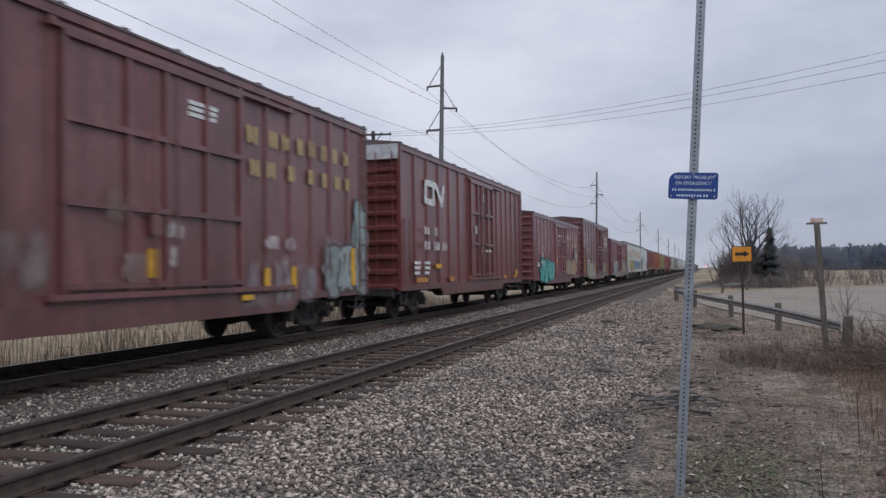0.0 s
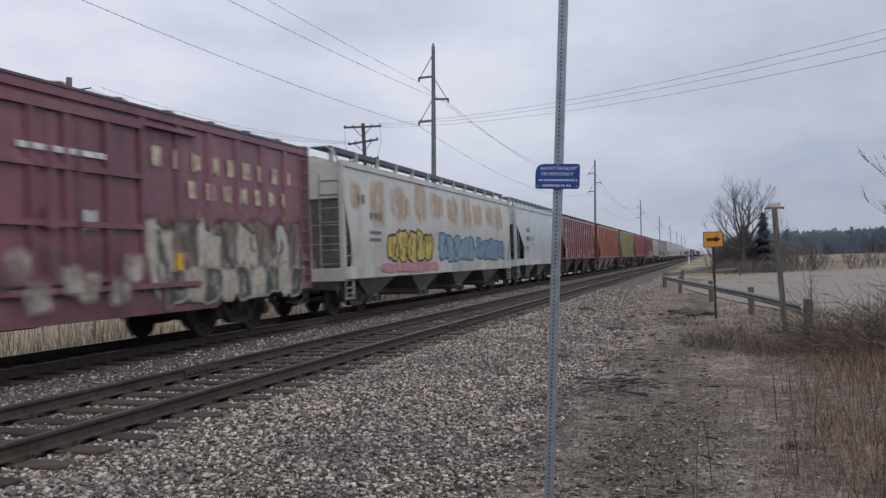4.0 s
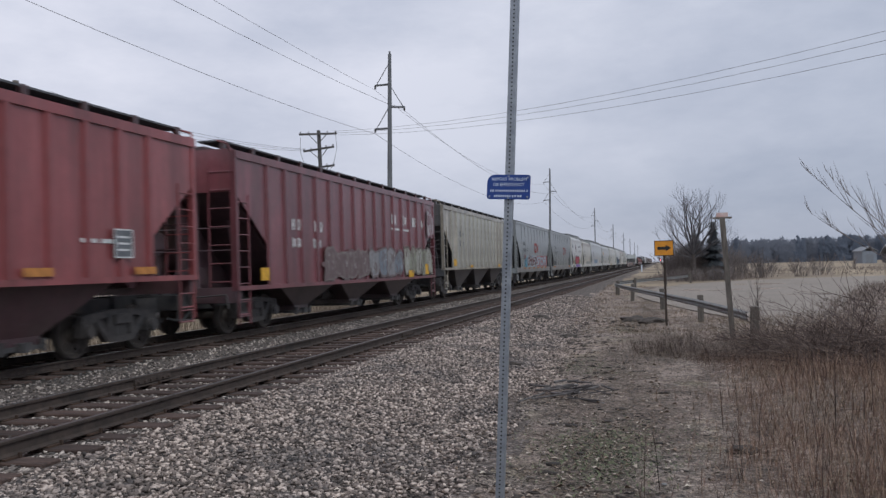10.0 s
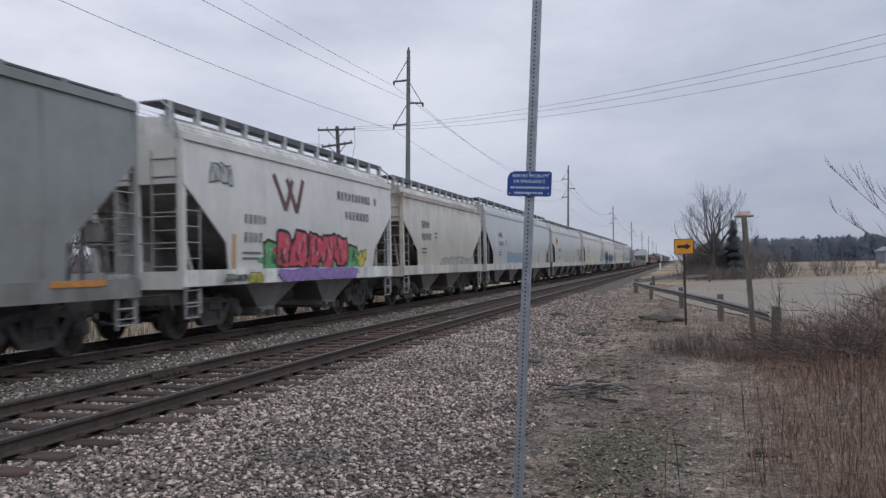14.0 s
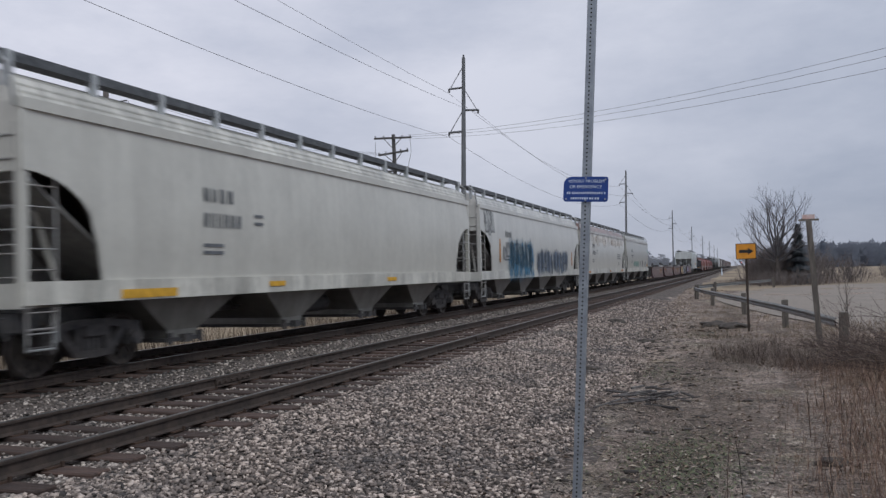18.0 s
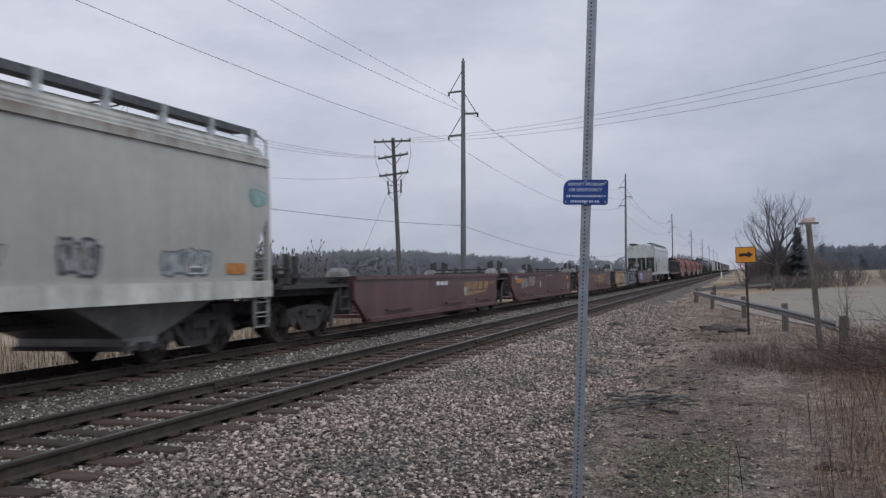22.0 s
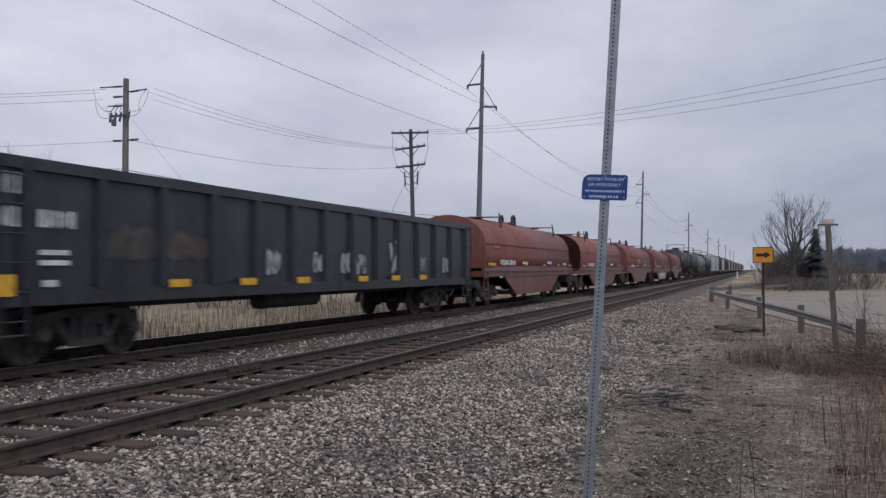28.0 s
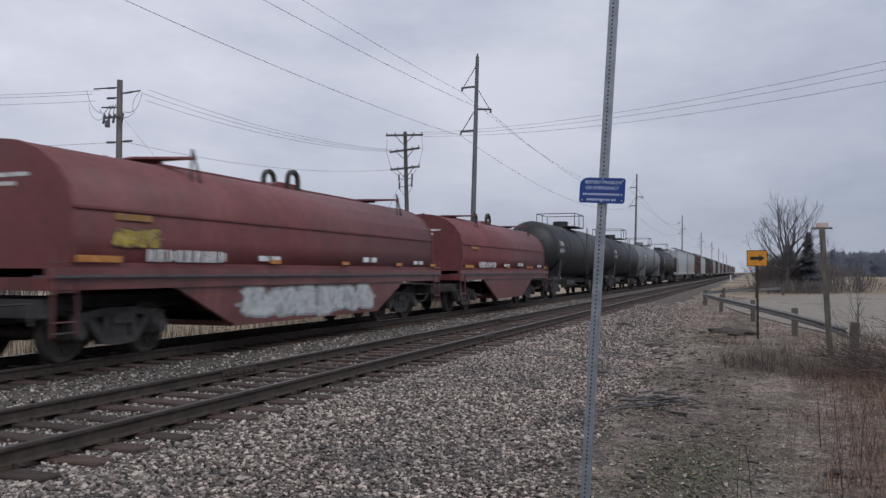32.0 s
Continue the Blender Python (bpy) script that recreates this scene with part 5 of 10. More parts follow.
        if panels:
            # sheets between the posts that were patched in other tones
            tones = [paint("hopper_panel_paint", c, rust, rusty=rusty, fade=fade, grime=grime, streaks=0.35) for c in panels]
            pick = random.Random(len(panels) * 7 + ribs)
            gap = (2 * half - 1.6 * cut) / (ribs - 1)
            sheet = [mesh_of("panel", blocks((*sorted((s * (w - 0.004), s * (w + 0.006))), 0.05, gap - 0.05, floor + 0.01, eave - 0.12)), c) for c in tones]
            for k in range(1, ribs - 2):
                fit_part("panel", sheet[pick.choice((0, 1, 1)) % len(tones) if len(tones) < 3 else pick.randrange(len(tones))], car, pose(0, -half + cut * 0.8 + gap * k, 0))
        for k in range(seams):
            y = -half + cut + (2 * half - 2 * cut) * k / max(1, seams - 1)
            part("seam", blocks((*sorted((s * (skin(2.6) - 0.05), s * (skin(2.6) + 0.006))), y - 0.02, y + 0.02, floor + 0.1, eave - 0.1)), coat, car)
        sill_coat = paint("hopper_sill_paint", band, rusty=0.15) if band else coat
        part("side_sill", blocks((*sorted((s * (w - 0.12), s * (w + 0.05))), -half, half, floor - (0.32 if band else 0.1), floor + 0.0)), sill_coat, car)
        for e in (-1, 1):
            part("corner_post", blocks((*sorted((s * (w - 0.09), s * (w + 0.03))), *sorted((e * half, e * (half - 0.1))), floor - 0.1, eave)), coat, car)
            ladder(car, e * (half - 0.33), floor - 0.85, eave - 0.9, s * (w + 0.01), 0.5, rungs=8, material=M["rung"] if band else coat)
    # ends: an upright panel, then the slope sheet down to the bays
    for e in (-1, 1):
        part("end_panel", blocks((-w + 0.06, w - 0.06, *sorted((e * (half - 0.03), e * (half - 0.09))), eave - 0.85, eave + 0.1)), end_coat, car)
        p = [(e * (half - 0.08), eave - 0.85), (e * (half - cut * 1.35), floor - 0.1), (e * (half - cut * 1.35 - 0.06), floor - 0.1), (e * (half - 0.14), eave - 0.85)]
        part("slope_sheet", one(prism, p, -w + 0.08, w - 0.08, "x"), shaded_coat, car)
        part("centre_web", one(prism, [(e * (half - 0.16), eave - 0.86), (e * (half - cut * 1.33), floor - 0.08), (e * (half - 0.16), floor - 0.08)], -0.06, 0.06, "x"), shaded_coat, car)
        bm = bmesh.new()
        cuboid(bm, -w, w, *sorted((e * half, e * (half - 0.22))), floor - 0.36, floor - 0.02)
        for s in (-1, 1):
            bar(bm, (s * 0.5, e * (half - 0.15), floor - 0.1), (s * 0.5, e * (half - 0.1), eave - 0.8), 0.05)
            bar(bm, (s * 0.95, e * (half - 1.2), floor - 0.1), (s * 0.95, e * (half - 0.7), 2.6), 0.04)
        part("end_sill", fixed(bm), end_coat if band else shaded_coat, car)
        ladder(car, e * (half - 0.02), floor - 0.1, eave - 0.2, 1.15, 0.55, False, 7, M["rung"] if band else end_coat)
        bm = bmesh.new()
        for z in (1.9, 2.4):
            bar(bm, (-1.4, e * (half - 0.03), z), (1.4, e * (half - 0.03), z), 0.015)
        bar(bm, (-0.5, e * (half - 0.12), 2.1), (-0.5, e * (half - 0.06), 2.1), 0.26, 16)
        bar(bm, (-0.2, e * (half - 0.5), 1.35), (0.4, e * (half - 0.5), 1.35), 0.2, 12)
        part("brake_gear", fixed(bm), shaded_coat, car, "hand brake wheel, pipes and air tank")
        for s in (-1, 1):
            step = bmesh.new()
            for y in (half - 0.1, half - 0.55):
                bar(step, (s * (w - 0.02), e * y, floor - 0.3), (s * (w - 0.02), e * y, 0.45), 0.018)
            for z in (0.47, 0.75):
                bar(step, (s * (w - 0.02), e * (half - 0.1), z), (s * (w - 0.02), e * (half - 0.55), z), 0.018)
            part("step", step, M["rung"] if band else coat, car)
    # discharge bays
    length = (2 * half - 2 * cut * 1.15) / bays
    for k in range(bays):
        y = -half + cut * 1.15 + (k + 0.5) * length
        bm = bmesh.new()
        loft(bm, [[(-w + 0.1, y - length * 0.5, floor), (w - 0.1, y - length * 0.5, floor), (w - 0.1, y + length * 0.5, floor), (-w + 0.1, y + length * 0.5, floor)],
                  [(-1.12, y - 0.42, 0.5), (1.12, y - 0.42, 0.5), (1.12, y + 0.42, 0.5), (-1.12, y + 0.42, 0.5)],
                  [(-1.12, y - 0.42, 0.36), (1.12, y - 0.42, 0.36), (1.12, y + 0.42, 0.36), (-1.12, y + 0.42, 0.36)]])
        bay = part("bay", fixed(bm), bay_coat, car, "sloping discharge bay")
        part("gate", blocks((-1.16, 1.16, y - 0.5, y + 0.5, 0.3, 0.37), (1.1, 1.26, y - 0.1, y + 0.1, 0.28, 0.42), (1.14, 1.2, y - 0.46, y - 0.38, 0.26, 0.46), (1.14, 1.2, y + 0.38, y + 0.46, 0.26, 0.46)), M["under"], bay)
    # roof, hatches and walkway
    bm = bmesh.new()
    prism(bm, [(-w, eave - 0.02), (-w, eave + 0.05), (-0.9, tall - 0.12), (-0.35, tall), (0.35, tall), (0.9, tall - 0.12), (w, eave + 0.05), (w, eave - 0.02)], -half + 0.05, half - 0.05)
    part("roof", fixed(bm), roof_coat, car)
    if curb:
        for s in (-1, 1):
            edge = [(s * (w - 0.01), eave + 0.1), (s * (w - 0.03), eave + 0.12), (s * (w - 0.16), eave + 0.12 + curb), (s * (w - 0.5), tall - 0.04), (s * (w - 0.5), eave + 0.1)]
            part("roof_curb", one(prism, edge, -half + 0.05, half - 0.05), roof_coat, car, "steep curved edge of the roof")
            for q in (0.35, 0.7):
                part("roof_rib", blocks((*sorted((s * (w - 0.03 - 0.13 * q - 0.02), s * (w - 0.03 - 0.13 * q + 0.012))), -half + 0.06, half - 0.06, eave + 0.12 + curb * q - 0.015, eave + 0.12 + curb * q + 0.015)), roof_coat, car)
    for k in range(5):
        part("hatch_cover", blocks((-0.3, 0.3, -half + 0.8 + (2 * half - 1.6) * k / 5 + 0.05, -half + 0.8 + (2 * half - 1.6) * (k + 1) / 5 - 0.05, tall, tall + 0.09)), roof_coat, car)
    for s in (-1, 1):
        x = 0.95
        bm = bmesh.new()
        zt = tall + (0.16 if rail else 0.02)
        cuboid(bm, *sorted((s * (x - 0.28), s * (x + 0.28))), -half - 0.05, half + 0.05, zt, zt + 0.035)
        if rail:
            cuboid(bm, *sorted((s * (x + 0.26), s * (x + 0.3))), -half - 0.05, half + 0.05, zt - 0.1, zt + 0.035)
        walkway = part("walkway", fixed(bm), M["walk"], car, "grey steel grating walkway")
        n = 13
        foot = mesh_of("walkway_support", blocks((-0.05, 0.05, -0.06, 0.06, tall - 0.3, zt + 0.04)), M["walk_support"] if rail else roof_coat)
        for k in range(n):
            fit_part("walkway_support", foot, walkway, pose(s * (x + 0.26), -half + 0.1 + (2 * half - 0.2) * k / (n - 1), 0))
        for e in (-1, 1):
            bm = bmesh.new()
            pts = [(s * (w - 0.05), e * (half + 0.02), eave), (s * (w - 0.1), e * (half + 0.1), tall - 0.05), (s * (x + 0.2), e * (half + 0.05), zt + 0.02)]
            for a, b in zip(pts, pts[1:]):
                bar(bm, a, b, 0.025)
            part("grab_rail", bm, M["rung"] if band else coat, car)
    return car, skin, half




def data(car, skin, y, material=None, seed=1):
    """The usual blocks of small writing: reporting mark, number, weights."""
    mt = material or M["letter_grey"]
    lettering(car, [(y, 2.75, 0.26, 4, 0.19, 0.24), (y, 2.3, 0.26, 6, 0.15, 0.2), (y, 1.95, 0.06, 1, 0.6, 1), (y, 1.82, 0.06, 1, 0.6, 1), (y + 1.6, 2.55, 0.06, 1, 0.3, 1), (y + 1.6, 2.4, 0.06, 1, 0.3, 1)], mt, lambda z: skin(z) + 0.01, seed)


def plate(car, y, z, skin, size=0.42):
    """A small dark data plate in a thin white frame."""
    x, h, q = skin(z), size / 2, 0.025
    frame_bm = blocks((x + 0.004, x + 0.01, y - h, y + h, z - h, z - h + q), (x + 0.004, x + 0.01, y - h, y + h, z + h - q, z + h), (x + 0.004, x + 0.01, y - h, y - h + q, z - h, z + h), (x + 0.004, x + 0.01, y + h - q, y + h, z - h, z + h))
    panel = part("data_plate", blocks((x + 0.001, x + 0.006, y - h, y + h, z - h, z + h)), M["letter_grey"], car, "small dark data plate with a white frame")
    part("plate_frame", frame_bm, M["letter_white"], panel)
    part("plate_print", blocks(*[(x + 0.005, x + 0.009, y - size * 0.32, y + size * 0.32, z + size * (p - 0.035), z + size * (p + 0.035)) for p in (-0.22, 0.0, 0.22)]), M["letter_white"], panel)


car, skin, half = hopper(91.7, 110.2, (0.5, 0.475, 0.425), "cream covered hopper with rust patches and yellow and blue graffiti", bays=4, eave=3.95, floor=1.3, band=(0.462, 0.439, 0.392), rail=True, rusty=0.15, cut=0.55)
graffiti(car, -6.2, -2.2, 1.4, 2.35, (0.56, 0.42, 0.1), (0.07, 0.05, 0.02), skin, 5, 51, under=(0.5, 0.38, 0.12))
graffiti(car, -6.8, -1.8, 1.08, 1.36, (0.5, 0.22, 0.24), (0.46, 0.2, 0.22), lambda z: 1.595, 6, 53, under=(0.5, 0.26, 0.27))
graffiti(car, -1.5, 3.0, 1.35, 2.3, (0.2, 0.31, 0.37), (0.06, 0.12, 0.17), skin, 5, 52, under=(0.3, 0.38, 0.42))
graffiti(car, 3.3, 8.0, 1.35, 2.25, (0.17, 0.27, 0.36), (0.05, 0.1, 0.16), skin, 5, 54, under=(0.32, 0.39, 0.43))
for k, (y, z, w, h) in enumerate(((-8.5, 3.2, 0.6, 0.6), (-6.95, 3.1, 0.95, 0.95), (-5.2, 3.15, 1.2, 0.95), (-3.3, 3.3, 0.95, 1.0), (-1.6, 3.3, 1.2, 0.7), (0.2, 3.25, 1.2, 0.9), (2.0, 3.2, 1.1, 0.85), (3.6, 3.2, 1.2, 0.8), (5.6, 3.25, 1.2, 0.8), (7.1, 3.2, 1.1, 0.8))):
    smudge(car, y, z, w * 1.3, h * (1.3 + 0.2 * math.sin(k * 2.3)), (0.5, 0.31, 0.18), skin, k + 3, 0.72)
lettering(car, [(-7.6, 2.6, 0.2, 3, 0.25, 0.32), (-7.6, 2.2, 0.08, 1, 0.8, 1), (-7.6, 2.0, 0.08, 1, 0.8, 1), (-8.4, 3.0, 0.25, 2, 0.2, 0.3)], M["letter_grey"], lambda z: skin(z) + 0.01, 5)

car, skin, half = hopper(111.6, 123.2, (0.49, 0.5, 0.505), "pale grey two-bay covered hopper", bays=2, eave=3.95, band=(0.525, 0.520, 0.510), rail=True, rusty=0.1, cut=2.3)
data(car, skin, -3.6)

car, skin, half = hopper(124.5, 140.9, (0.175, 0.050, 0.052), "dark red ribbed covered hopper with white lettering", 15, rusty=0.2, roof_color=(0.05, 0.03, 0.03), bay_color=(0.03, 0.016, 0.016), fade=0.2)
lettering(car, [(-6.4, 3.0, 0.34, 2, 0.3, 0.38), (-5.0, 3.0, 0.34, 2, 0.3, 0.38), (-6.4, 2.45, 0.3, 2, 0.26, 0.34), (-5.0, 2.45, 0.3, 2, 0.26, 0.34), (-3.8, 2.45, 0.3, 2, 0.26, 0.34), (2.4, 3.1, 0.38, 1, 0.5, 1), (3.5, 3.1, 0.38, 1, 0.5, 1), (4.55, 3.1, 0.38, 1, 0.5, 1), (5.6, 3.1, 0.38, 1, 0.5, 1), (-6.4, 1.9, 0.09, 2, 0.6, 1.4), (-6.4, 1.7, 0.09, 2, 0.6, 1.4), (-0.3, 1.6, 0.6, 1, 0.4, 1), (4.6, 1.7, 0.09, 2, 0.4, 0.5)], M["letter_white"], lambda z: 1.54, 15)
marks(car, [(y, 1.48, 0.75, 0.14) for y in (-6.6, -4.2, -1.4, 1.2, 4.0)] + [(6.6, 1.75, 0.4, 0.25)], M["reflector"], lambda z: 1.6)
plate(car, 5.8, 1.95, lambda z: 1.6, 0.5)

car, skin, half = hopper(142.7, 159.8, (0.285, 0.07, 0.031), "orange-red ribbed covered hopper with grey bays and rust", 15, rusty=0.75, roof_color=(0.1, 0.035, 0.025), end_color=(0.12, 0.04, 0.025), bay_color=(0.4, 0.385, 0.365), fade=0.5)
lettering(car, [(-6.6, 2.9, 0.6, 3, 0.5, 0.62), (-6.6, 2.1, 0.6, 3, 0.5, 0.62)], spray((0.30, 0.17, 0.12)), lambda z: 1.54, 16)
plate(car, 6.2, 1.85, lambda z: 1.6, 0.5)
part("patch", blocks((1.535, 1.545, 4.2, 5.6, 1.55, 2.0)), spray((0.27, 0.15, 0.11)), car, "square patch of pale paint")

car, skin, half = hopper(161.6, 178.0, (0.25, 0.22, 0.09), "faded olive green ribbed covered hopper with a white emblem", 17, rusty=0.6, panel=(0.22, 0.182, 0.09), panels=((0.185, 0.205, 0.075), (0.285, 0.215, 0.09), (0.25, 0.22, 0.095)), rust=(0.17, 0.085, 0.035), roof_color=(0.04, 0.05, 0.03), end_color=(0.03, 0.055, 0.03), bay_color=(0.032, 0.045, 0.026), fade=0.45)
for outline in ([(-5.55, 3.72), (-4.3, 3.75), (-4.05, 3.66), (-3.96, 3.5), (-4.0, 3.32), (-4.25, 3.24), (-4.7, 3.3), (-5.2, 3.3), (-5.6, 3.4)], [(-5.92, 3.06), (-5.3, 3.08), (-4.85, 2.98), (-4.5, 3.2), (-4.15, 3.16), (-4.06, 3.0), (-4.1, 2.8), (-4.35, 2.68), (-5.97, 2.74)]):
    part("emblem", one(prism, outline, 1.537, 1.543, "x"), M["letter_white"], car, "half of a white block emblem")
lettering(car, [(-6.0, 2.54, 0.06, 1, 2.08, 2), (-6.0, 2.14, 0.06, 1, 2.05, 2), (-6.05, 1.66, 0.06, 1, 2.05, 2), (1.9, 1.9, 0.06, 1, 0.3, 1), (1.9, 1.8, 0.06, 1, 0.3, 1)], M["letter_white"], lambda z: 1.537, 17)
plate(car, 6.0, 1.9, lambda z: 1.6, 0.5)
marks(car, [(4.25, 1.7, 0.13, 0.5)], M["orange_mark"], lambda z: 1.6)

car, skin, half = hopper(179.6, 196.1, (0.245, 0.06, 0.062), "bright red ribbed covered hopper with white lettering", 17, rusty=0.1, roof_color=(0.07, 0.03, 0.03), bay_color=(0.05, 0.014, 0.015), fade=0.2, grime=0.2)
lettering(car, [(-5.2, 2.95, 0.3, 2, 0.26, 0.34), (-4.0, 2.95, 0.3, 2, 0.26, 0.34), (-5.2, 2.45, 0.28, 2, 0.24, 0.32), (-4.0, 2.45, 0.28, 2, 0.24, 0.32), (-2.8, 2.45, 0.28, 2, 0.24, 0.32), (-5.2, 2.0, 0.09, 2, 0.6, 1.3), (-5.2, 1.8, 0.09, 2, 0.6, 1.3), (-5.2, 1.6, 0.09, 2, 0.6, 1.3), (4.9, 1.95, 0.07, 2, 0.4, 0.5)], M["letter_white"], lambda z: 1.54, 18)
plate(car, 5.9, 1.95, lambda z: 1.6, 0.5)
marks(car, [(-6.5 + 2.6 * k, 1.48, 0.6, 0.13) for k in range(6)], M["orange_mark"], lambda z: 1.6)

car, skin, half = hopper(197.7, 213.9, (0.168, 0.048, 0.057), "dark red ribbed covered hopper with grey graffiti along its foot", 15, floor=1.1, rusty=0.25, roof_color=(0.06, 0.02, 0.02), bay_color=(0.035, 0.014, 0.014))
lettering(car, [(-5.3, 2.45, 0.28, 2, 0.26, 0.34), (-3.9, 2.45, 0.28, 2, 0.26, 0.34), (-5.3, 2.0, 0.26, 2, 0.24, 0.32), (-4.0, 2.0, 0.26, 2, 0.24, 0.32), (2.6, 2.95, 0.34, 1, 0.6, 1), (3.8, 2.95, 0.34, 1, 0.6, 1), (5.0, 2.95, 0.34, 1, 0.6, 1), (6.2, 2.95, 0.3, 1, 0.5, 1), (2.6, 2.75, 0.07, 1, 0.9, 1), (3.8, 2.75, 0.07, 1, 0.9, 1)], M["letter_white"], lambda z: 1.54, 19)
graffiti(car, -3.4, 0.1, 1.15, 2.0, (0.15, 0.1, 0.1), (0.2, 0.16, 0.15), lambda z: 1.6, 4, 61, under=(0.14, 0.085, 0.085))
graffiti(car, 0.2, 3.6, 1.15, 2.1, (0.25, 0.24, 0.245), (0.16, 0.12, 0.12), lambda z: 1.6, 4, 64, extra=(0.17, 0.19, 0.22), under=(0.26, 0.2, 0.19))
graffiti(car, 3.8, 7.4, 1.15, 2.2, (0.34, 0.33, 0.28), (0.15, 0.12, 0.1), lambda z: 1.6, 5, 62, extra=(0.24, 0.24, 0.18), under=(0.24, 0.2, 0.17))
graffiti(car, 6.9, 7.7, 2.6, 3.7, (0.42, 0.38, 0.38), (0.2, 0.1, 0.12), lambda z: 1.6, 2, 63)
marks(car, [(-6.9, 1.35, 0.4, 0.3), (4.6, 1.2, 0.6, 0.25), (6.7, 1.35, 0.5, 0.4)], M["reflector"], lambda z: 1.6)

car, skin, half = hopper(215.4, 231.9, (0.4, 0.375, 0.325), "weathered beige grey ribbed covered hopper with rusty panels", 16, rusty=0.55, panel=(0.34, 0.3, 0.245), panels=((0.4, 0.375, 0.33), (0.33, 0.28, 0.22), (0.42, 0.4, 0.35)), rust=(0.14, 0.085, 0.05), roof_color=(0.09, 0.075, 0.07), end_color=(0.10, 0.10, 0.10), bay_color=(0.025, 0.025, 0.025), fade=0.5)
lettering(car, [(-5.3, 2.8, 0.3, 2, 0.28, 0.5), (-5.3, 2.35, 0.26, 2, 0.26, 0.5)], M["letter_grey"], lambda z: 1.54, 20)
marks(car, [(-6.5, 1.6, 0.5, 0.3), (-3.2, 1.42, 0.5, 0.12), (6.9, 1.62, 0.45, 0.45), (3.8, 1.42, 0.5, 0.13)], M["reflector"], lambda z: 1.6)
plate(car, 5.6, 1.75, lambda z: 1.6, 0.5)

car, skin, half = hopper(233.6, 249.5, (0.225, 0.234, 0.234), "dull grey covered hopper with red emblem, pink and white graffiti", eave=4.15, floor=1.25, rusty=0.12, seams=9, cut=2.2, band=(0.179, 0.173, 0.167), end_color=(0.27, 0.29, 0.30), bulge=0.04)
emblem_band(car, -0.2, 1.6, 2.35, 2.95, 0.17, spray((0.34, 0.05, 0.045)), lambda z: skin(z) + 0.01, "red bent band of an emblem")
data(car, skin, -5.3, seed=3)
brush_word(car, "CHOHO", -3.4, 0.8, 1.28, 2.1, (0.10, 0.025, 0.03), (0.52, 0.5, 0.5), skin, under=(0.25, 0.33, 0.4), shear=0.0, fat=0.06, seed=71)
brush_word(car, "STOVR", 1.0, 6.2, 1.28, 2.1, (0.34, 0.44, 0.5), (0.34, 0.1, 0.11), skin, under=(0.36, 0.13, 0.14), shear=0.0, fat=0.05, seed=72)
smudge(car, -4.1, 1.6, 1.5, 0.8, (0.10, 0.33, 0.45), skin, 73, 0.95, "paint_patch", "soft patch of blue sprayed paint")
smudge(car, -4.5, 1.95, 0.9, 0.35, (0.4, 0.1, 0.1), skin, 74, 0.8, "paint_patch", "soft patch of red sprayed paint")
marks(car, [(-5.0 + 2.1 * k, 1.2, 0.8, 0.09) for k in range(6)], M["orange_mark"], lambda z: 1.585)

car, skin, half = hopper(250.8, 266.2, (0.215, 0.222, 0.219), "dull grey covered hopper with a faded red emblem", eave=4.15, floor=1.25, rusty=0.15, seams=9, cut=2.2, band=(0.168, 0.163, 0.157), end_color=(0.22, 0.23, 0.235), bulge=0.04)
emblem_band(car, 1.2, 3.1, 2.35, 2.95, 0.17, spray((0.36, 0.09, 0.075)), lambda z: skin(z) + 0.01, "faded red bent band of an emblem")
data(car, skin, -5.0, seed=4)
graffiti(car, -5.6, -4.0, 1.35, 1.75, (0.12, 0.12, 0.12), (0.25, 0.25, 0.25), skin, 4, 74)
marks(car, [(-5.6, 1.2, 1.2, 0.1), (6.2, 1.2, 1.2, 0.1)], M["orange_mark"], lambda z: 1.585)

car, skin, half = hopper(267.5, 279.0, (0.585, 0.56, 0.535), "white two-bay covered hopper with red, green and purple graffiti", bays=2, eave=4.1, band=(0.609, 0.592, 0.559), curb=0.22, rail=True, rusty=0.06, cut=1.9, grime=0.15)
for k, (a, b) in enumerate((((-2.15, 3.55), (-1.62, 2.75)), ((-1.62, 2.75), (-1.2, 3.5)), ((-1.5, 3.5), (-1.05, 2.72)), ((-1.05, 2.72), (-0.62, 3.55)))):
    bm = bmesh.new()
    ribbon(bm, a, b, 0.17, 0, 0.006 + 0.0004 * k, skin, cap=False)
    part("emblem", bm, spray((0.12, 0.05, 0.06)), car, "dark red stroke of an emblem")
lettering(car, [(1.45, 3.22, 0.24, 10, 0.2, 0.25), (4.2, 3.22, 0.24, 1, 0.22, 0.25), (1.95, 2.7, 0.24, 7, 0.2, 0.26), (-3.55, 2.36, 0.2, 5, 0.16, 0.2), (-3.55, 1.95, 0.22, 4, 0.17, 0.21), (-3.6, 1.7, 0.05, 1, 0.8, 1), (-3.6, 1.58, 0.05, 1, 0.7, 1)], M["letter_grey"], lambda z: skin(z) + 0.005, 21)
graffiti(car, -2.7, 3.0, 1.12, 2.0, (0.1, 0.33, 0.13), (0.03, 0.05, 0.035), skin, 6, 86, under=(0.12, 0.36, 0.15))
graffiti(car, -2.1, 2.0, 1.35, 2.25, (0.55, 0.07, 0.11), (0.02, 0.02, 0.025), lambda z: skin(z) + 0.012, 5, 81, under=(0.45, 0.07, 0.1))
graffiti(car, -2.0, 2.7, 1.07, 1.38, (0.27, 0.17, 0.42), (0.24, 0.15, 0.38), lambda z: 1.6, 8, 82)
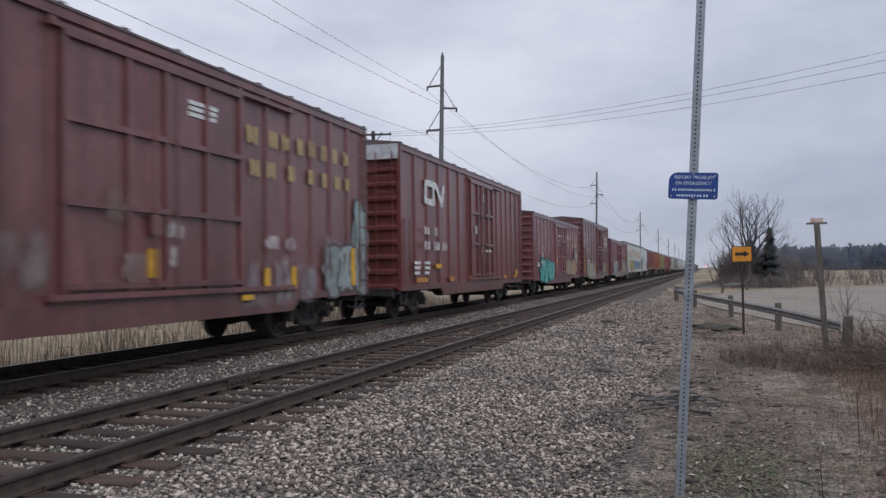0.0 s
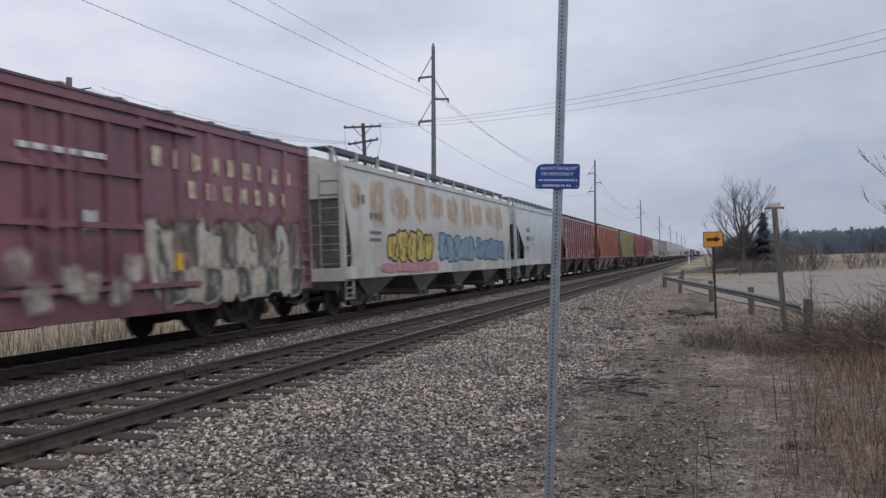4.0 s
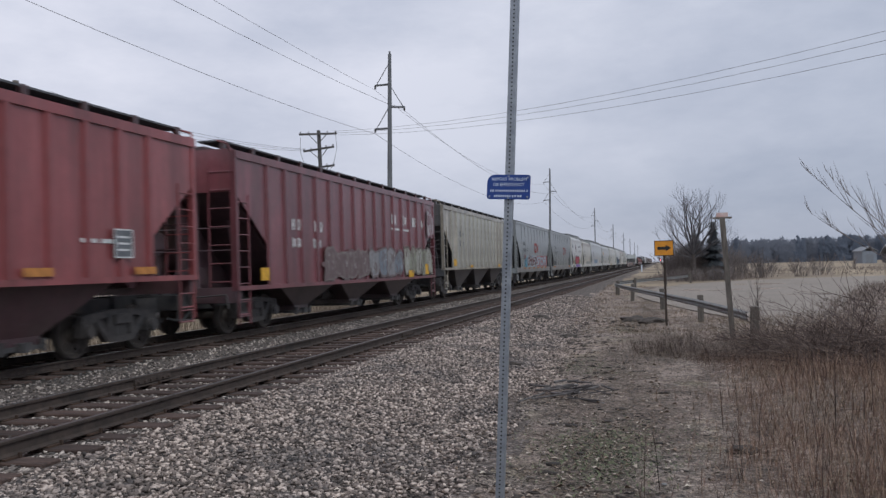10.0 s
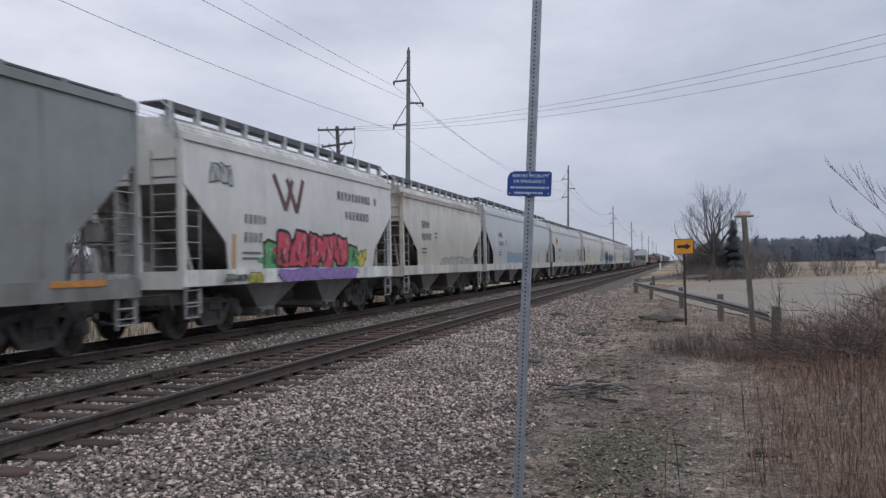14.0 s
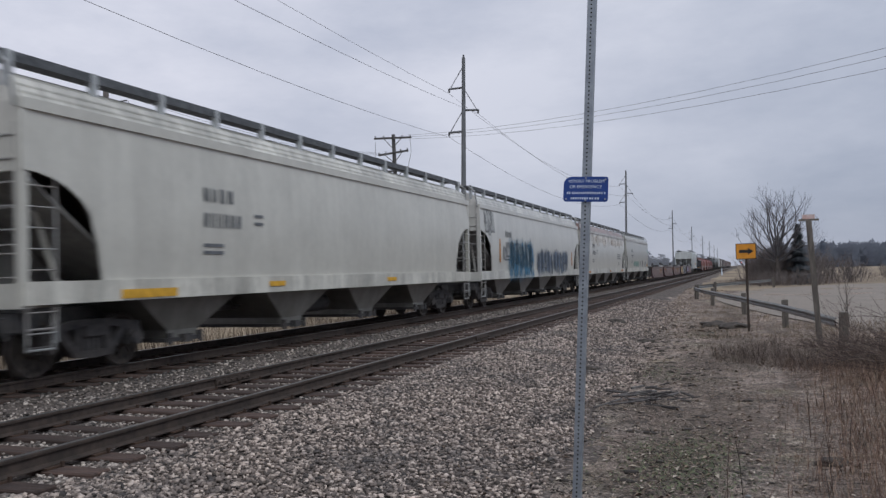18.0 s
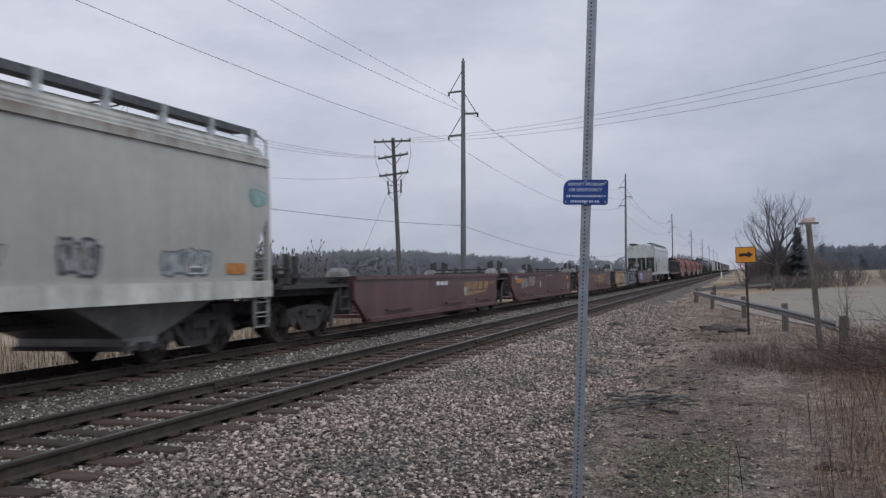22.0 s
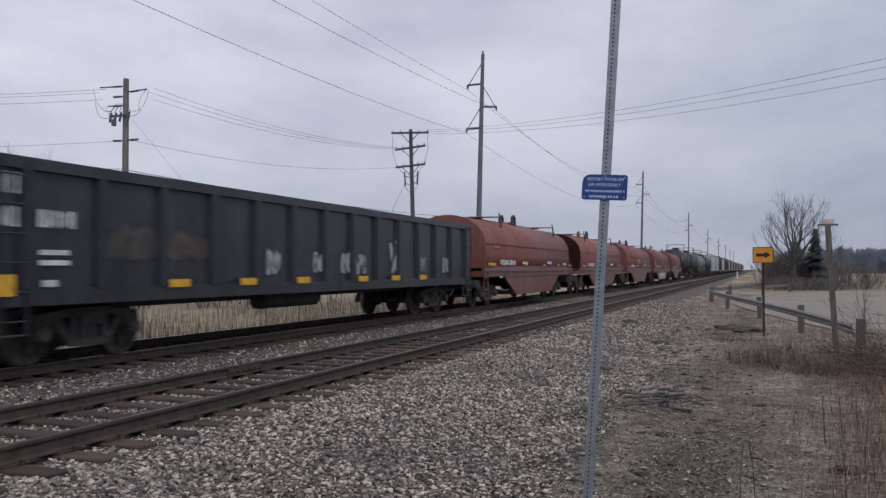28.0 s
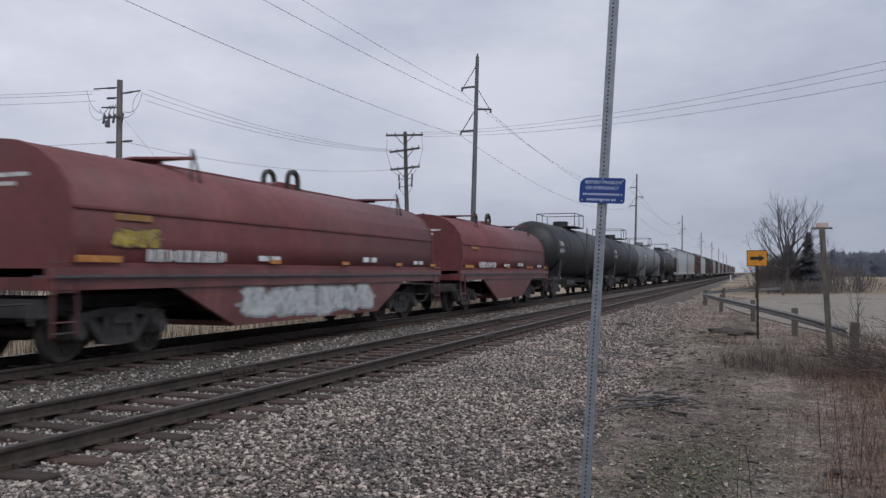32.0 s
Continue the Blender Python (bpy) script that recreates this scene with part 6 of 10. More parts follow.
graffiti(car, -4.8, -4.0, 3.1, 3.55, (0.42, 0.42, 0.42), (0.07, 0.08, 0.08), skin, 3, 83, under=(0.45, 0.45, 0.44))
graffiti(car, 2.95, 3.45, 1.35, 1.9, (0.6, 0.5, 0.05), (0.04, 0.04, 0.04), skin, 1, 84)
graffiti(car, -3.4, -2.8, 1.07, 1.3, (0.5, 0.42, 0.06), (0.04, 0.04, 0.04), lambda z: 1.6, 2, 87)
graffiti(car, -4.4, -3.5, 1.1, 1.28, (0.05, 0.05, 0.05), (0.5, 0.5, 0.48), lambda z: 1.6, 3, 88, under=(0.5, 0.5, 0.48))
marks(car, [(-3.95, 1.85, 0.14, 1.1)], spray((0.5, 0.3, 0.14)), skin, "patch")

car, skin, half = hopper(280.2, 291.4, (0.52, 0.48, 0.415), "cream two-bay covered hopper with a rusty roof edge", bays=2, eave=3.95, band=(0.525, 0.500, 0.451), curb=0.2, rail=True, rusty=0.25, rusttop=0.9, cut=1.9)
data(car, skin, -3.6, seed=6)
graffiti(car, -1.0, 4.2, 1.1, 1.7, (0.38, 0.38, 0.36), (0.25, 0.24, 0.22), skin, 7, 85)

car, skin, half = hopper(292.5, 312.5, (0.46, 0.462, 0.462), "pale blue-grey long covered hopper", bays=4, eave=4.1, band=(0.546, 0.541, 0.519), curb=0.25, rail=True, rusty=0.06, cut=1.9, grime=0.15)
data(car, skin, -7.2, seed=7)
graffiti(car, -5.0, 1.0, 1.4, 2.0, (0.22, 0.32, 0.45), (0.35, 0.37, 0.4), skin, 8, 86)
marks(car, [(5.2, 1.75, 0.3, 0.7), (8.3, 2.0, 0.2, 1.0)], spray((0.5, 0.36, 0.2)), skin, "patch")

car, skin, half = hopper(313.8, 332.5, (0.45, 0.44, 0.425), "pale grey long covered hopper with a yellow name plate", bays=4, arch=True, eave=4.0, floor=1.4, band=(0.557, 0.551, 0.529), curb=0.36, rail=True, rusty=0.06, cut=1.7, grime=0.12)
part("paint_patch", blocks((1.578, 1.5835, -1.9, 3.9, 1.42, 2.32)), spray((0.40, 0.39, 0.375)), car, "large dull grey painted-over patch")
marks(car, [(-0.1, 1.65, 0.18, 0.5), (2.9, 1.65, 0.12, 0.5), (5.9, 1.6, 0.1, 0.4)], spray((0.5, 0.34, 0.12)), lambda z: 1.586, "patch")
lettering(car, [(6.3, 2.0 + 0.11 * k, 0.035, 1, 1.0, 1) for k in range(6)] + [(-0.9, 1.12, 0.03, 1, 1.2, 1), (-0.9, 1.2, 0.03, 1, 0.9, 1), (-0.7, 1.27, 0.03, 1, 1.2, 1)], M["letter_grey"], lambda z: skin(z) + 0.012, 24)
plate(car, 7.1, 1.75, skin, 0.32)
marks(car, [(-7.0, 3.0, 1.0, 0.55)], M["reflector"], skin, "name_plate", "yellow name plate")
lettering(car, [(-7.3, 2.9, 0.22, 4, 0.14, 0.19)], M["letter_black"], lambda z: skin(z) + 0.016, 3)
lettering(car, [(-6.3, 2.2, 0.26, 5, 0.2, 0.26), (-6.3, 1.8, 0.06, 1, 0.9, 1), (-6.3, 1.65, 0.06, 1, 0.9, 1), (5.5, 2.0, 0.05, 2, 0.6, 0.7), (5.5, 2.2, 0.05, 2, 0.6, 0.7), (5.5, 2.4, 0.05, 2, 0.6, 0.7)], M["letter_grey"], lambda z: skin(z) + 0.01, 22)

car, skin, half = hopper(334.2, 353.1, (0.545, 0.52, 0.468), "cream-white long covered hopper with plain sides", bays=4, arch=True, eave=4.05, floor=1.4, band=(0.546, 0.520, 0.461), curb=0.3, rail=True, rusty=0.08, cut=1.7, grime=0.12)
data(car, skin, -5.6, seed=8)
marks(car, [(-7.0, 1.18, 1.3, 0.14), (-3.2, 1.25, 0.6, 0.1), (2.6, 1.25, 0.6, 0.1)], M["reflector"], lambda z: 1.585)

car, skin, half = hopper(354.4, 373.4, (0.56, 0.54, 0.505), "white long covered hopper with two dark blue painted-over patches", bays=4, arch=True, eave=4.05, floor=1.4, band=(0.557, 0.541, 0.500), curb=0.3, rail=True, rusty=0.05, cut=1.7, grime=0.12)
data(car, skin, -6.2, seed=9)
for k in range(7):
    smudge(car, -5.4 + 0.58 * k, 1.85, 1.0, 1.75, (0.05, 0.17, 0.28), lambda z: max(1.585, skin(z)) + 0.002 * (k % 3), 91 + k, 1.0, "paint_patch", "blue sprayed patch")
for k in range(5):
    smudge(car, -5.2 + 0.76 * k, 2.0 + 0.06 * (k % 2), 0.78, 1.15, (0.022, 0.055, 0.085), lambda z: max(1.585, skin(z)) + 0.008, 101 + k, 1.0, "paint_patch", "dark navy sprayed patch")
for k in range(9):
    smudge(car, -0.4 + 0.76 * k, 1.7 + 0.07 * (k % 3), 1.15, 1.25, (0.13, 0.16, 0.22), lambda z: max(1.585, skin(z)) + 0.002 * (k % 3), 111 + k, 1.0, "paint_patch", "grey-blue sprayed patch")
for k in range(10):
    smudge(car, -0.6 + 0.7 * k, 1.75 + 0.1 * (k % 2), 0.42, 1.0, (0.05, 0.07, 0.1), lambda z: max(1.585, skin(z)) + 0.008, 131 + k, 0.95, "paint_patch", "dark sprayed stroke")
graffiti(car, -6.5, -5.95, 1.8, 2.35, (0.4, 0.4, 0.4), (0.1, 0.11, 0.13), skin, 2, 94, under=(0.43, 0.43, 0.42))
graffiti(car, -8.9, -7.8, 2.8, 3.7, (0.46, 0.46, 0.45), (0.17, 0.17, 0.175), skin, 3, 93, under=(0.45, 0.45, 0.44))
marks(car, [(-7.0, 2.2, 0.14, 0.9), (7.4, 2.0, 0.14, 0.8)], M["orange_mark"], skin, "patch")

car, skin, half = hopper(374.6, 393.4, (0.55, 0.53, 0.492), "white long covered hopper with heavy rust along its roof edge", bays=4, arch=True, eave=4.0, floor=1.4, band=(0.557, 0.541, 0.500), curb=0.3, rail=True, rusty=0.12, rusttop=0.5, cut=1.7, grime=0.15, roof_color=(0.3, 0.2, 0.18))
data(car, skin, -5.8, seed=10)
for k in range(16):
    smudge(car, -8.8 + 1.1 * k + 0.3 * math.sin(k * 2.1), 3.42 - 0.16 * abs(math.sin(k * 1.7)), 1.4 + 0.4 * math.sin(k * 1.3), 0.7 + 0.35 * math.sin(k * 2.9), (0.44, 0.32, 0.235), skin, 60 + k, 0.38)
lettering(car, [(5.0, 2.1, 0.05, 1, 1.9, 2), (5.0, 2.25, 0.05, 1, 1.9, 2), (5.0, 2.4, 0.05, 1, 1.9, 2), (5.8, 1.6, 0.3, 1, 0.5, 1)], M["letter_grey"], lambda z: skin(z) + 0.01, 23)
marks(car, [(-7.2, 1.2, 0.9, 0.12), (1.5, 1.2, 0.5, 0.12), (7.6, 1.2, 0.9, 0.14)], M["orange_mark"], lambda z: 1.585)

car, skin, half = hopper(394.8, 411.2, (0.43, 0.415, 0.38), "white covered hopper with dark bays and small tags", bays=3, eave=3.95, floor=1.38, band=(0.567, 0.551, 0.500), curb=0.25, rail=True, rusty=0.15, rusttop=0.3, cut=0.75, grime=0.15, bay_color=(0.16, 0.16, 0.155))
data(car, skin, -5.2, seed=11)
graffiti(car, -3.6, 0.1, 1.5, 1.98, (0.24, 0.36, 0.32), (0.36, 0.42, 0.38), skin, 6, 95, under=(0.36, 0.42, 0.39))
graffiti(car, 0.95, 1.8, 1.6, 1.95, (0.42, 0.42, 0.4), (0.2, 0.2, 0.2), skin, 3, 96, under=(0.44, 0.44, 0.42))
graffiti(car, 2.75, 3.5, 1.48, 2.05, (0.3, 0.3, 0.3), (0.06, 0.06, 0.07), skin, 2, 94, under=(0.42, 0.42, 0.4))
graffiti(car, 4.9, 6.2, 1.5, 1.95, (0.38, 0.39, 0.4), (0.16, 0.17, 0.19), skin, 4, 97, under=(0.42, 0.42, 0.41))
graffiti(car, 7.5, 8.0, 2.85, 3.2, (0.3, 0.43, 0.41), (0.2, 0.33, 0.32), skin, 1, 98, under=(0.36, 0.43, 0.41))
plate(car, 5.8, 1.75, skin, 0.45)
marks(car, [(7.0, 1.62, 0.6, 0.2), (5.0, 1.18, 0.8, 0.1)], M["orange_mark"], skin)


# ---- well cars, gondola, coil cars, tank cars ----
def well_car(front, rear, color, label, first=False, last=False):
    """One unit of an articulated well car: low trough, end platforms with guides, a shared truck at each joint."""
    car, half = car_at("well_car", label, "freight car", front, rear)
    coat = paint("well_car_paint", color, rusty=0.3, grime=0.6)
    a, b = -half + (3.2 if first else 1.25), half - (3.2 if last else 1.25)
    if first:
        add_truck(car, -half + 1.7)
        fit_part("coupler", COUPLER, car, pose(0, -half, 0, 0, 0, 180))
    if last:
        add_truck(car, half - 1.7)
        fit_part("coupler", COUPLER, car, pose(0, half, 0))
    else:
        add_truck(car, half)
    for s in (-1, 1):
        x0, x1 = sorted((s * 1.46, s * 1.56))
        p = [(a - 0.15, 1.38), (b + 0.15, 1.38), (b + 0.15, 0.62), (b - 0.1, 0.3), (a + 0.55, 0.3), (a - 0.15, 0.85)]
        part("side_wall", one(prism, p, x0, x1, "x"), coat, car)
        part("top_chord", blocks((*sorted((s * 1.42, s * 1.62)), a - 0.15, b + 0.15, 1.34, 1.44)), coat, car)
        part("bottom_chord", blocks((*sorted((s * 1.40, s * 1.66)), a + 0.55, b - 0.1, 0.26, 0.36)), coat, car)
        step = mesh_of("step_rail", blocks((-0.02, 0.04, -0.9, 0.9, -0.03, 0.03)), coat)
        for y in (a + 2.6, (a + b) / 2 + 1.2, b - 1.7):
            fit_part("step_rail", step, car, pose(s * 1.6, y, 0.52))
    beam = mesh_of("floor_beam", blocks((-1.4, 1.4, -0.2, 0.2, 0.3, 0.4)), coat)
    for k in range(1, 6):
        fit_part("floor_beam", beam, car, pose(0, a + (b - a) * k / 6, 0))
    for e, y in ((-1, a), (1, b)):
        out = -half if e < 0 else half
        lo, hi = sorted((y, out))
        bm = bmesh.new()
        cuboid(bm, -1.05, 1.05, lo, hi, 1.02, 1.3)
        cuboid(bm, -1.42, 1.42, *sorted((y, y + e * 0.16)), 0.5, 1.42)
        for s in (-1, 1):
            cuboid(bm, *sorted((s * 1.05, s * 1.4)), lo, hi, 1.18, 1.26)
            for z in (0.62, 0.92):
                cuboid(bm, *sorted((s * 1.36, s * 1.42)), *sorted((y + e * 0.16, y + e * 0.62)), z, z + 0.04)
            cuboid(bm, *sorted((s * 1.36, s * 1.42)), *sorted((y + e * 0.58, y + e * 0.62)), 0.62, 1.2)
            pts = [(s * 1.3, y + e * (0.1 + 0.14 * q), 1.34 - 0.012 * q * q * (1 + 0.25 * q)) for q in range(7)]
            for p, q in zip(pts, pts[1:]):
                bar(bm, p, q, 0.05, 6)
        part("end_platform", fixed(bm), M["under"], car, "black deck over the truck")
        for s in (-1, 1):
            guide = bmesh.new()
            loft(guide, [[(s * 1.28 + dx * q, y + e * 0.45 + dy * q, z) for dx, dy in ((-0.26, -0.3), (0.26, -0.3), (0.26, 0.3), (-0.26, 0.3))] for q, z in ((0.8, 1.44), (0.7, 1.55), (0.5, 1.62), (0.4, 1.64))])
            part("corner_guide", fixed(guide), M["guide"], car, "pale corner guide")
        posts = bmesh.new()
        for s in (-1, 1):
            cuboid(posts, s * 1.2 - 0.05, s * 1.2 + 0.05, out - e * 0.5 - 0.05, out - e * 0.5 + 0.05, 1.3, 1.95)
            cuboid(posts, s * 1.2 - 0.05, s * 1.2 + 0.05, out - e * 0.85 - 0.05, out - e * 0.85 + 0.05, 1.3, 1.9)
            cuboid(posts, s * 0.75 - 0.05, s * 0.75 + 0.05, out - e * 0.75 - 0.05, out - e * 0.75 + 0.05, 1.3, 1.72)
        cuboid(posts, -1.3, 1.3, *sorted((out - e * 0.95, out - e * 0.62)), 1.42, 1.52)
        bar(posts, (-1.3, out - e * 0.45, 1.62), (1.3, out - e * 0.45, 1.62), 0.03)
        part("hand_rail", fixed(posts), M["under"], car, "black rails and posts")
    return car, half


M["guide"] = surface("corner_guide", (0.13, 0.125, 0.12), (0.3, 0.29, 0.285), 6, 0.8, stain=(0.08, 0.06, 0.055), stain_scale=2.0, amount=0.6)
BRICKISH = (0.108, 0.043, 0.046)
flat = lambda z: 1.565


def slant_emblem(car, y):
    """Four slanting tan blocks over a long wedge, with a thin stripe on each side."""
    tan = spray((0.33, 0.19, 0.09))
    for k in range(4):
        a = y + 0.12 + 0.68 * k
        part("emblem", one(prism, [(a, 0.9), (a + 0.5, 0.9), (a + 0.62, 1.16), (a + 0.12, 1.16)], 1.562, 1.567, "x"), tan, car, "slanting tan block of an emblem")
    part("emblem", one(prism, [(y - 0.1, 0.66), (y + 2.65, 0.8), (y + 2.7, 0.84), (y + 0.1, 0.84)], 1.562, 1.567, "x"), tan, car, "tan wedge of an emblem")
    for a, b in ((y - 0.2, y + 0.2), (y + 2.95, y + 3.4)):
        part("emblem", blocks((1.562, 1.567, a, b, 1.06, 1.13)), tan, car, "short orange stripe")


car, half = well_car(411.9, 428.4, BRICKISH, "dark red well car unit with worn yellow lettering", first=True)
lettering(car, [(0.5, 1.1, 0.12, 3, 0.3, 0.36), (3.2, 0.7, 0.3, 1, 0.3, 1)], M["letter_white"], flat, 31)
slant_emblem(car, 3.3)
car, half = well_car(428.4, 443.0, BRICKISH, "dark red well car unit with pale smudged tags")
marks(car, [(5.2, 1.15, 0.5, 0.2), (-5.0, 1.1, 0.9, 0.2)], M["orange_mark"], flat)
lettering(car, [(-1.2, 0.75, 0.28, 1, 0.2, 1), (0.0, 1.25, 0.08, 2, 0.6, 0.8), (5.20, 0.800, 0.04, 1, 0.38, 1), (5.20, 0.715, 0.04, 1, 0.44, 1), (5.20, 0.630, 0.04, 1, 0.50, 1), (5.20, 0.545, 0.04, 1, 0.38, 1), (5.20, 0.460, 0.04, 1, 0.44, 1), (-5.7, 1.27, 0.04, 1, 0.5, 1), (-5.7, 1.18, 0.04, 1, 0.45, 1)], M["letter_white"], flat, 33)
graffiti(car, -4.75, -3.6, 0.75, 1.25, (0.3, 0.25, 0.24), (0.2, 0.1, 0.1), flat, 3, 101)
graffiti(car, -3.4, -2.2, 0.8, 1.35, (0.28, 0.22, 0.21), (0.18, 0.09, 0.09), flat, 2, 106)
car, half = well_car(443.0, 457.7, BRICKISH, "dark red well car unit with small grey tags")
graffiti(car, -0.9, 0.9, 1.0, 1.3, (0.24, 0.19, 0.19), (0.15, 0.08, 0.08), flat, 3, 102)
slant_emblem(car, 0.7)
marks(car, [(-5.4, 1.12, 0.6, 0.22), (-1.5, 1.1, 0.5, 0.1), (1.4, 1.1, 0.5, 0.1)], M["orange_mark"], flat)
lettering(car, [(-5.50, 0.820, 0.04, 1, 0.52, 1), (-5.50, 0.735, 0.04, 1, 0.61, 1), (-5.50, 0.650, 0.04, 1, 0.70, 1), (-5.50, 0.565, 0.04, 1, 0.52, 1), (-5.50, 0.480, 0.04, 1, 0.61, 1), (-6.1, 1.3, 0.04, 1, 0.6, 1), (-6.1, 1.22, 0.04, 1, 0.55, 1), (5.20, 0.800, 0.04, 1, 0.30, 1), (5.20, 0.715, 0.04, 1, 0.35, 1), (5.20, 0.630, 0.04, 1, 0.40, 1), (5.20, 0.545, 0.04, 1, 0.30, 1), (5.20, 0.460, 0.04, 1, 0.35, 1), (-0.4, 0.75, 0.28, 1, 0.3, 1), (1.8, 1.22, 0.06, 3, 0.5, 0.7)], M["letter_white"], flat, 34)
car, half = well_car(457.7, 472.4, BRICKISH, "well car unit covered in tan, blue and black graffiti")
for y0, y1, tone in ((-6.22, -5.6, (0.2, 0.36, 0.4)), (-5.6, -0.8, (0.36, 0.25, 0.14)), (-0.8, 0.7, (0.1, 0.22, 0.33)), (0.7, 6.2, (0.025, 0.027, 0.032))):
    part("paint_cloud", blocks((1.561, 1.564, y0, y1, 0.62 if y0 < -6 else 0.37, 1.34)), spray(tone), car, "broad field of sprayed paint")
    if y0 > -6:
        part("paint_cloud", blocks((1.661, 1.664, y0, min(y1, 5.95), 0.262, 0.358), (1.621, 1.624, y0, y1, 1.345, 1.415)), spray(tone), car, "sprayed paint on the chords")
smudge(car, -0.6, 1.0, 0.9, 0.6, (0.12, 0.3, 0.42), flat, 151, 0.9, "paint_patch", "turquoise sprayed patch")
smudge(car, 0.3, 0.55, 0.9, 0.4, (0.5, 0.46, 0.42), flat, 152, 0.9, "paint_patch", "pale sprayed patch")
brush_word(car, "SEROTH", -5.95, -0.75, 0.36, 1.42, (0.46, 0.32, 0.175), (0.15, 0.1, 0.075), lambda z: 1.568, shear=0.05, fat=0.085, wave=0.02, seed=103)
brush_word(car, "RECKE", 0.75, 6.1, 0.38, 1.4, (0.022, 0.024, 0.028), (0.44, 0.43, 0.43), lambda z: 1.568, shear=-0.1, fat=0.085, wave=0.02, seed=104)
car, half = well_car(472.4, 489.2, BRICKISH, "dark red well car unit with lilac graffiti", last=True)
brush_word(car, "SML", -6.1, -3.4, 0.5, 1.35, (0.42, 0.38, 0.58), (0.09, 0.08, 0.14), flat, shear=0.0, fat=0.08, wave=0.03, seed=105)
lettering(car, [(-2.6, 0.8, 0.3, 2, 0.3, 0.4), (1.5, 1.0, 0.1, 2, 0.6, 0.9)], M["letter_white"], flat, 35)

car, skin, half = hopper(490.3, 507.4, (0.49, 0.505, 0.495), "pale grey covered hopper with a yellow name plate", bays=3, eave=4.0, floor=1.3, band=(0.53, 0.54, 0.53), curb=0.25, rail=True, rusty=0.05, cut=2.0, grime=0.12)
data(car, skin, -5.4, seed=12)
marks(car, [(1.6, 1.85, 0.95, 0.35)], M["reflector"], skin, "name_plate", "yellow name plate")
marks(car, [(3.1, 1.8, 0.2, 0.6)], M["orange_mark"], skin, "patch")
plate(car, 6.0, 1.9, skin, 0.4)


def gondola(front, rear):
    car, half = car_at("gondola_car", "black gondola car with posts, white tags and amber reflectors", "freight car", front, rear)
    coat = paint("gondola_paint", (0.016, 0.019, 0.025), rusty=0.12, grime=0.25, gloss=0.0)
    running_gear(car, half, 2.1)
    w, top, foot = 1.5, 2.78, 1.0
    for s in (-1, 1):
        part("side_wall", blocks((*sorted((s * (w - 0.03), s * w)), -half, half, foot, top)), coat, car)
        part("top_chord", blocks((*sorted((s * (w - 0.06), s * (w + 0.09))), -half, half, top - 0.1, top + 0.06)), coat, car)
        part("side_sill", blocks((*sorted((s * (w - 0.04), s * (w + 0.07))), -half, half, foot - 0.12, foot + 0.1)), coat, car)
        post = mesh_of("side_post", one(prism, [(-0.11, 0), (-0.07, 0.1), (0.07, 0.1), (0.11, 0)], foot + 0.1, top - 0.1, "z"), coat)
        for k in range(14):
            fit_part("side_post", post, car, pose(s * w, -half + 0.5 + (2 * half - 1.0) * k / 13, 0, 0, 0, -90 if s > 0 else 90))
        ladder(car, -s * (half - 0.3), 0.5, top, s * (w + 0.1), 0.4, material=coat)
        ladder(car, s * (half - 0.3), 0.5, top, s * (w + 0.1), 0.4, material=coat)
    for e in (-1, 1):
        part("end_wall", blocks((-w, w, *sorted((e * half, e * (half - 0.05))), foot, top + 0.04), *[(-w, w, *sorted((e * half, e * (half + 0.06))), z, z + 0.12) for z in (1.3, 1.8, 2.3)]), coat, car)
    part("car_floor", blocks((-w, w, -half, half, foot - 0.1, foot)), coat, car)
    skin = lambda z: w + 0.002
    lettering(car, [(-9.0, 2.35, 0.28, 2, 0.2, 0.24), (-9.0, 1.92, 0.26, 2, 0.2, 0.24), (-8.4, 1.93, 0.24, 4, 0.17, 0.17), (-8.35, 1.56, 0.07, 1, 0.5, 1), (-8.35, 1.42, 0.07, 1, 0.5, 1), (-8.3, 1.13, 0.09, 1, 0.25, 1)], M["letter_white"], lambda z: w + 0.03, 41)
    graffiti(car, -7.1, -4.7, 1.5, 2.0, (0.06, 0.045, 0.04), (0.03, 0.03, 0.035), skin, 5, 120, under=(0.045, 0.04, 0.04))
    for k, y in enumerate((-2.95, -1.15, 0.1, 0.9, 2.8, 4.75, 6.6)):
        graffiti(car, y, y + 0.5, 1.25, 1.75 + 0.35 * (k == 4), (0.34, 0.35, 0.36), (0.025, 0.025, 0.03), skin, 2, 110 + k, under=(0.05, 0.052, 0.06))
    marks(car, [(y, 1.14, 0.5, 0.13) for y in (-5.6, -3.66, -1.69, 1.08, 2.98, 4.85)] + [(-8.95, 1.16, 0.3, 0.28)], M["reflector"], lambda z: w + 0.1)


gondola(509.2, 527.4)


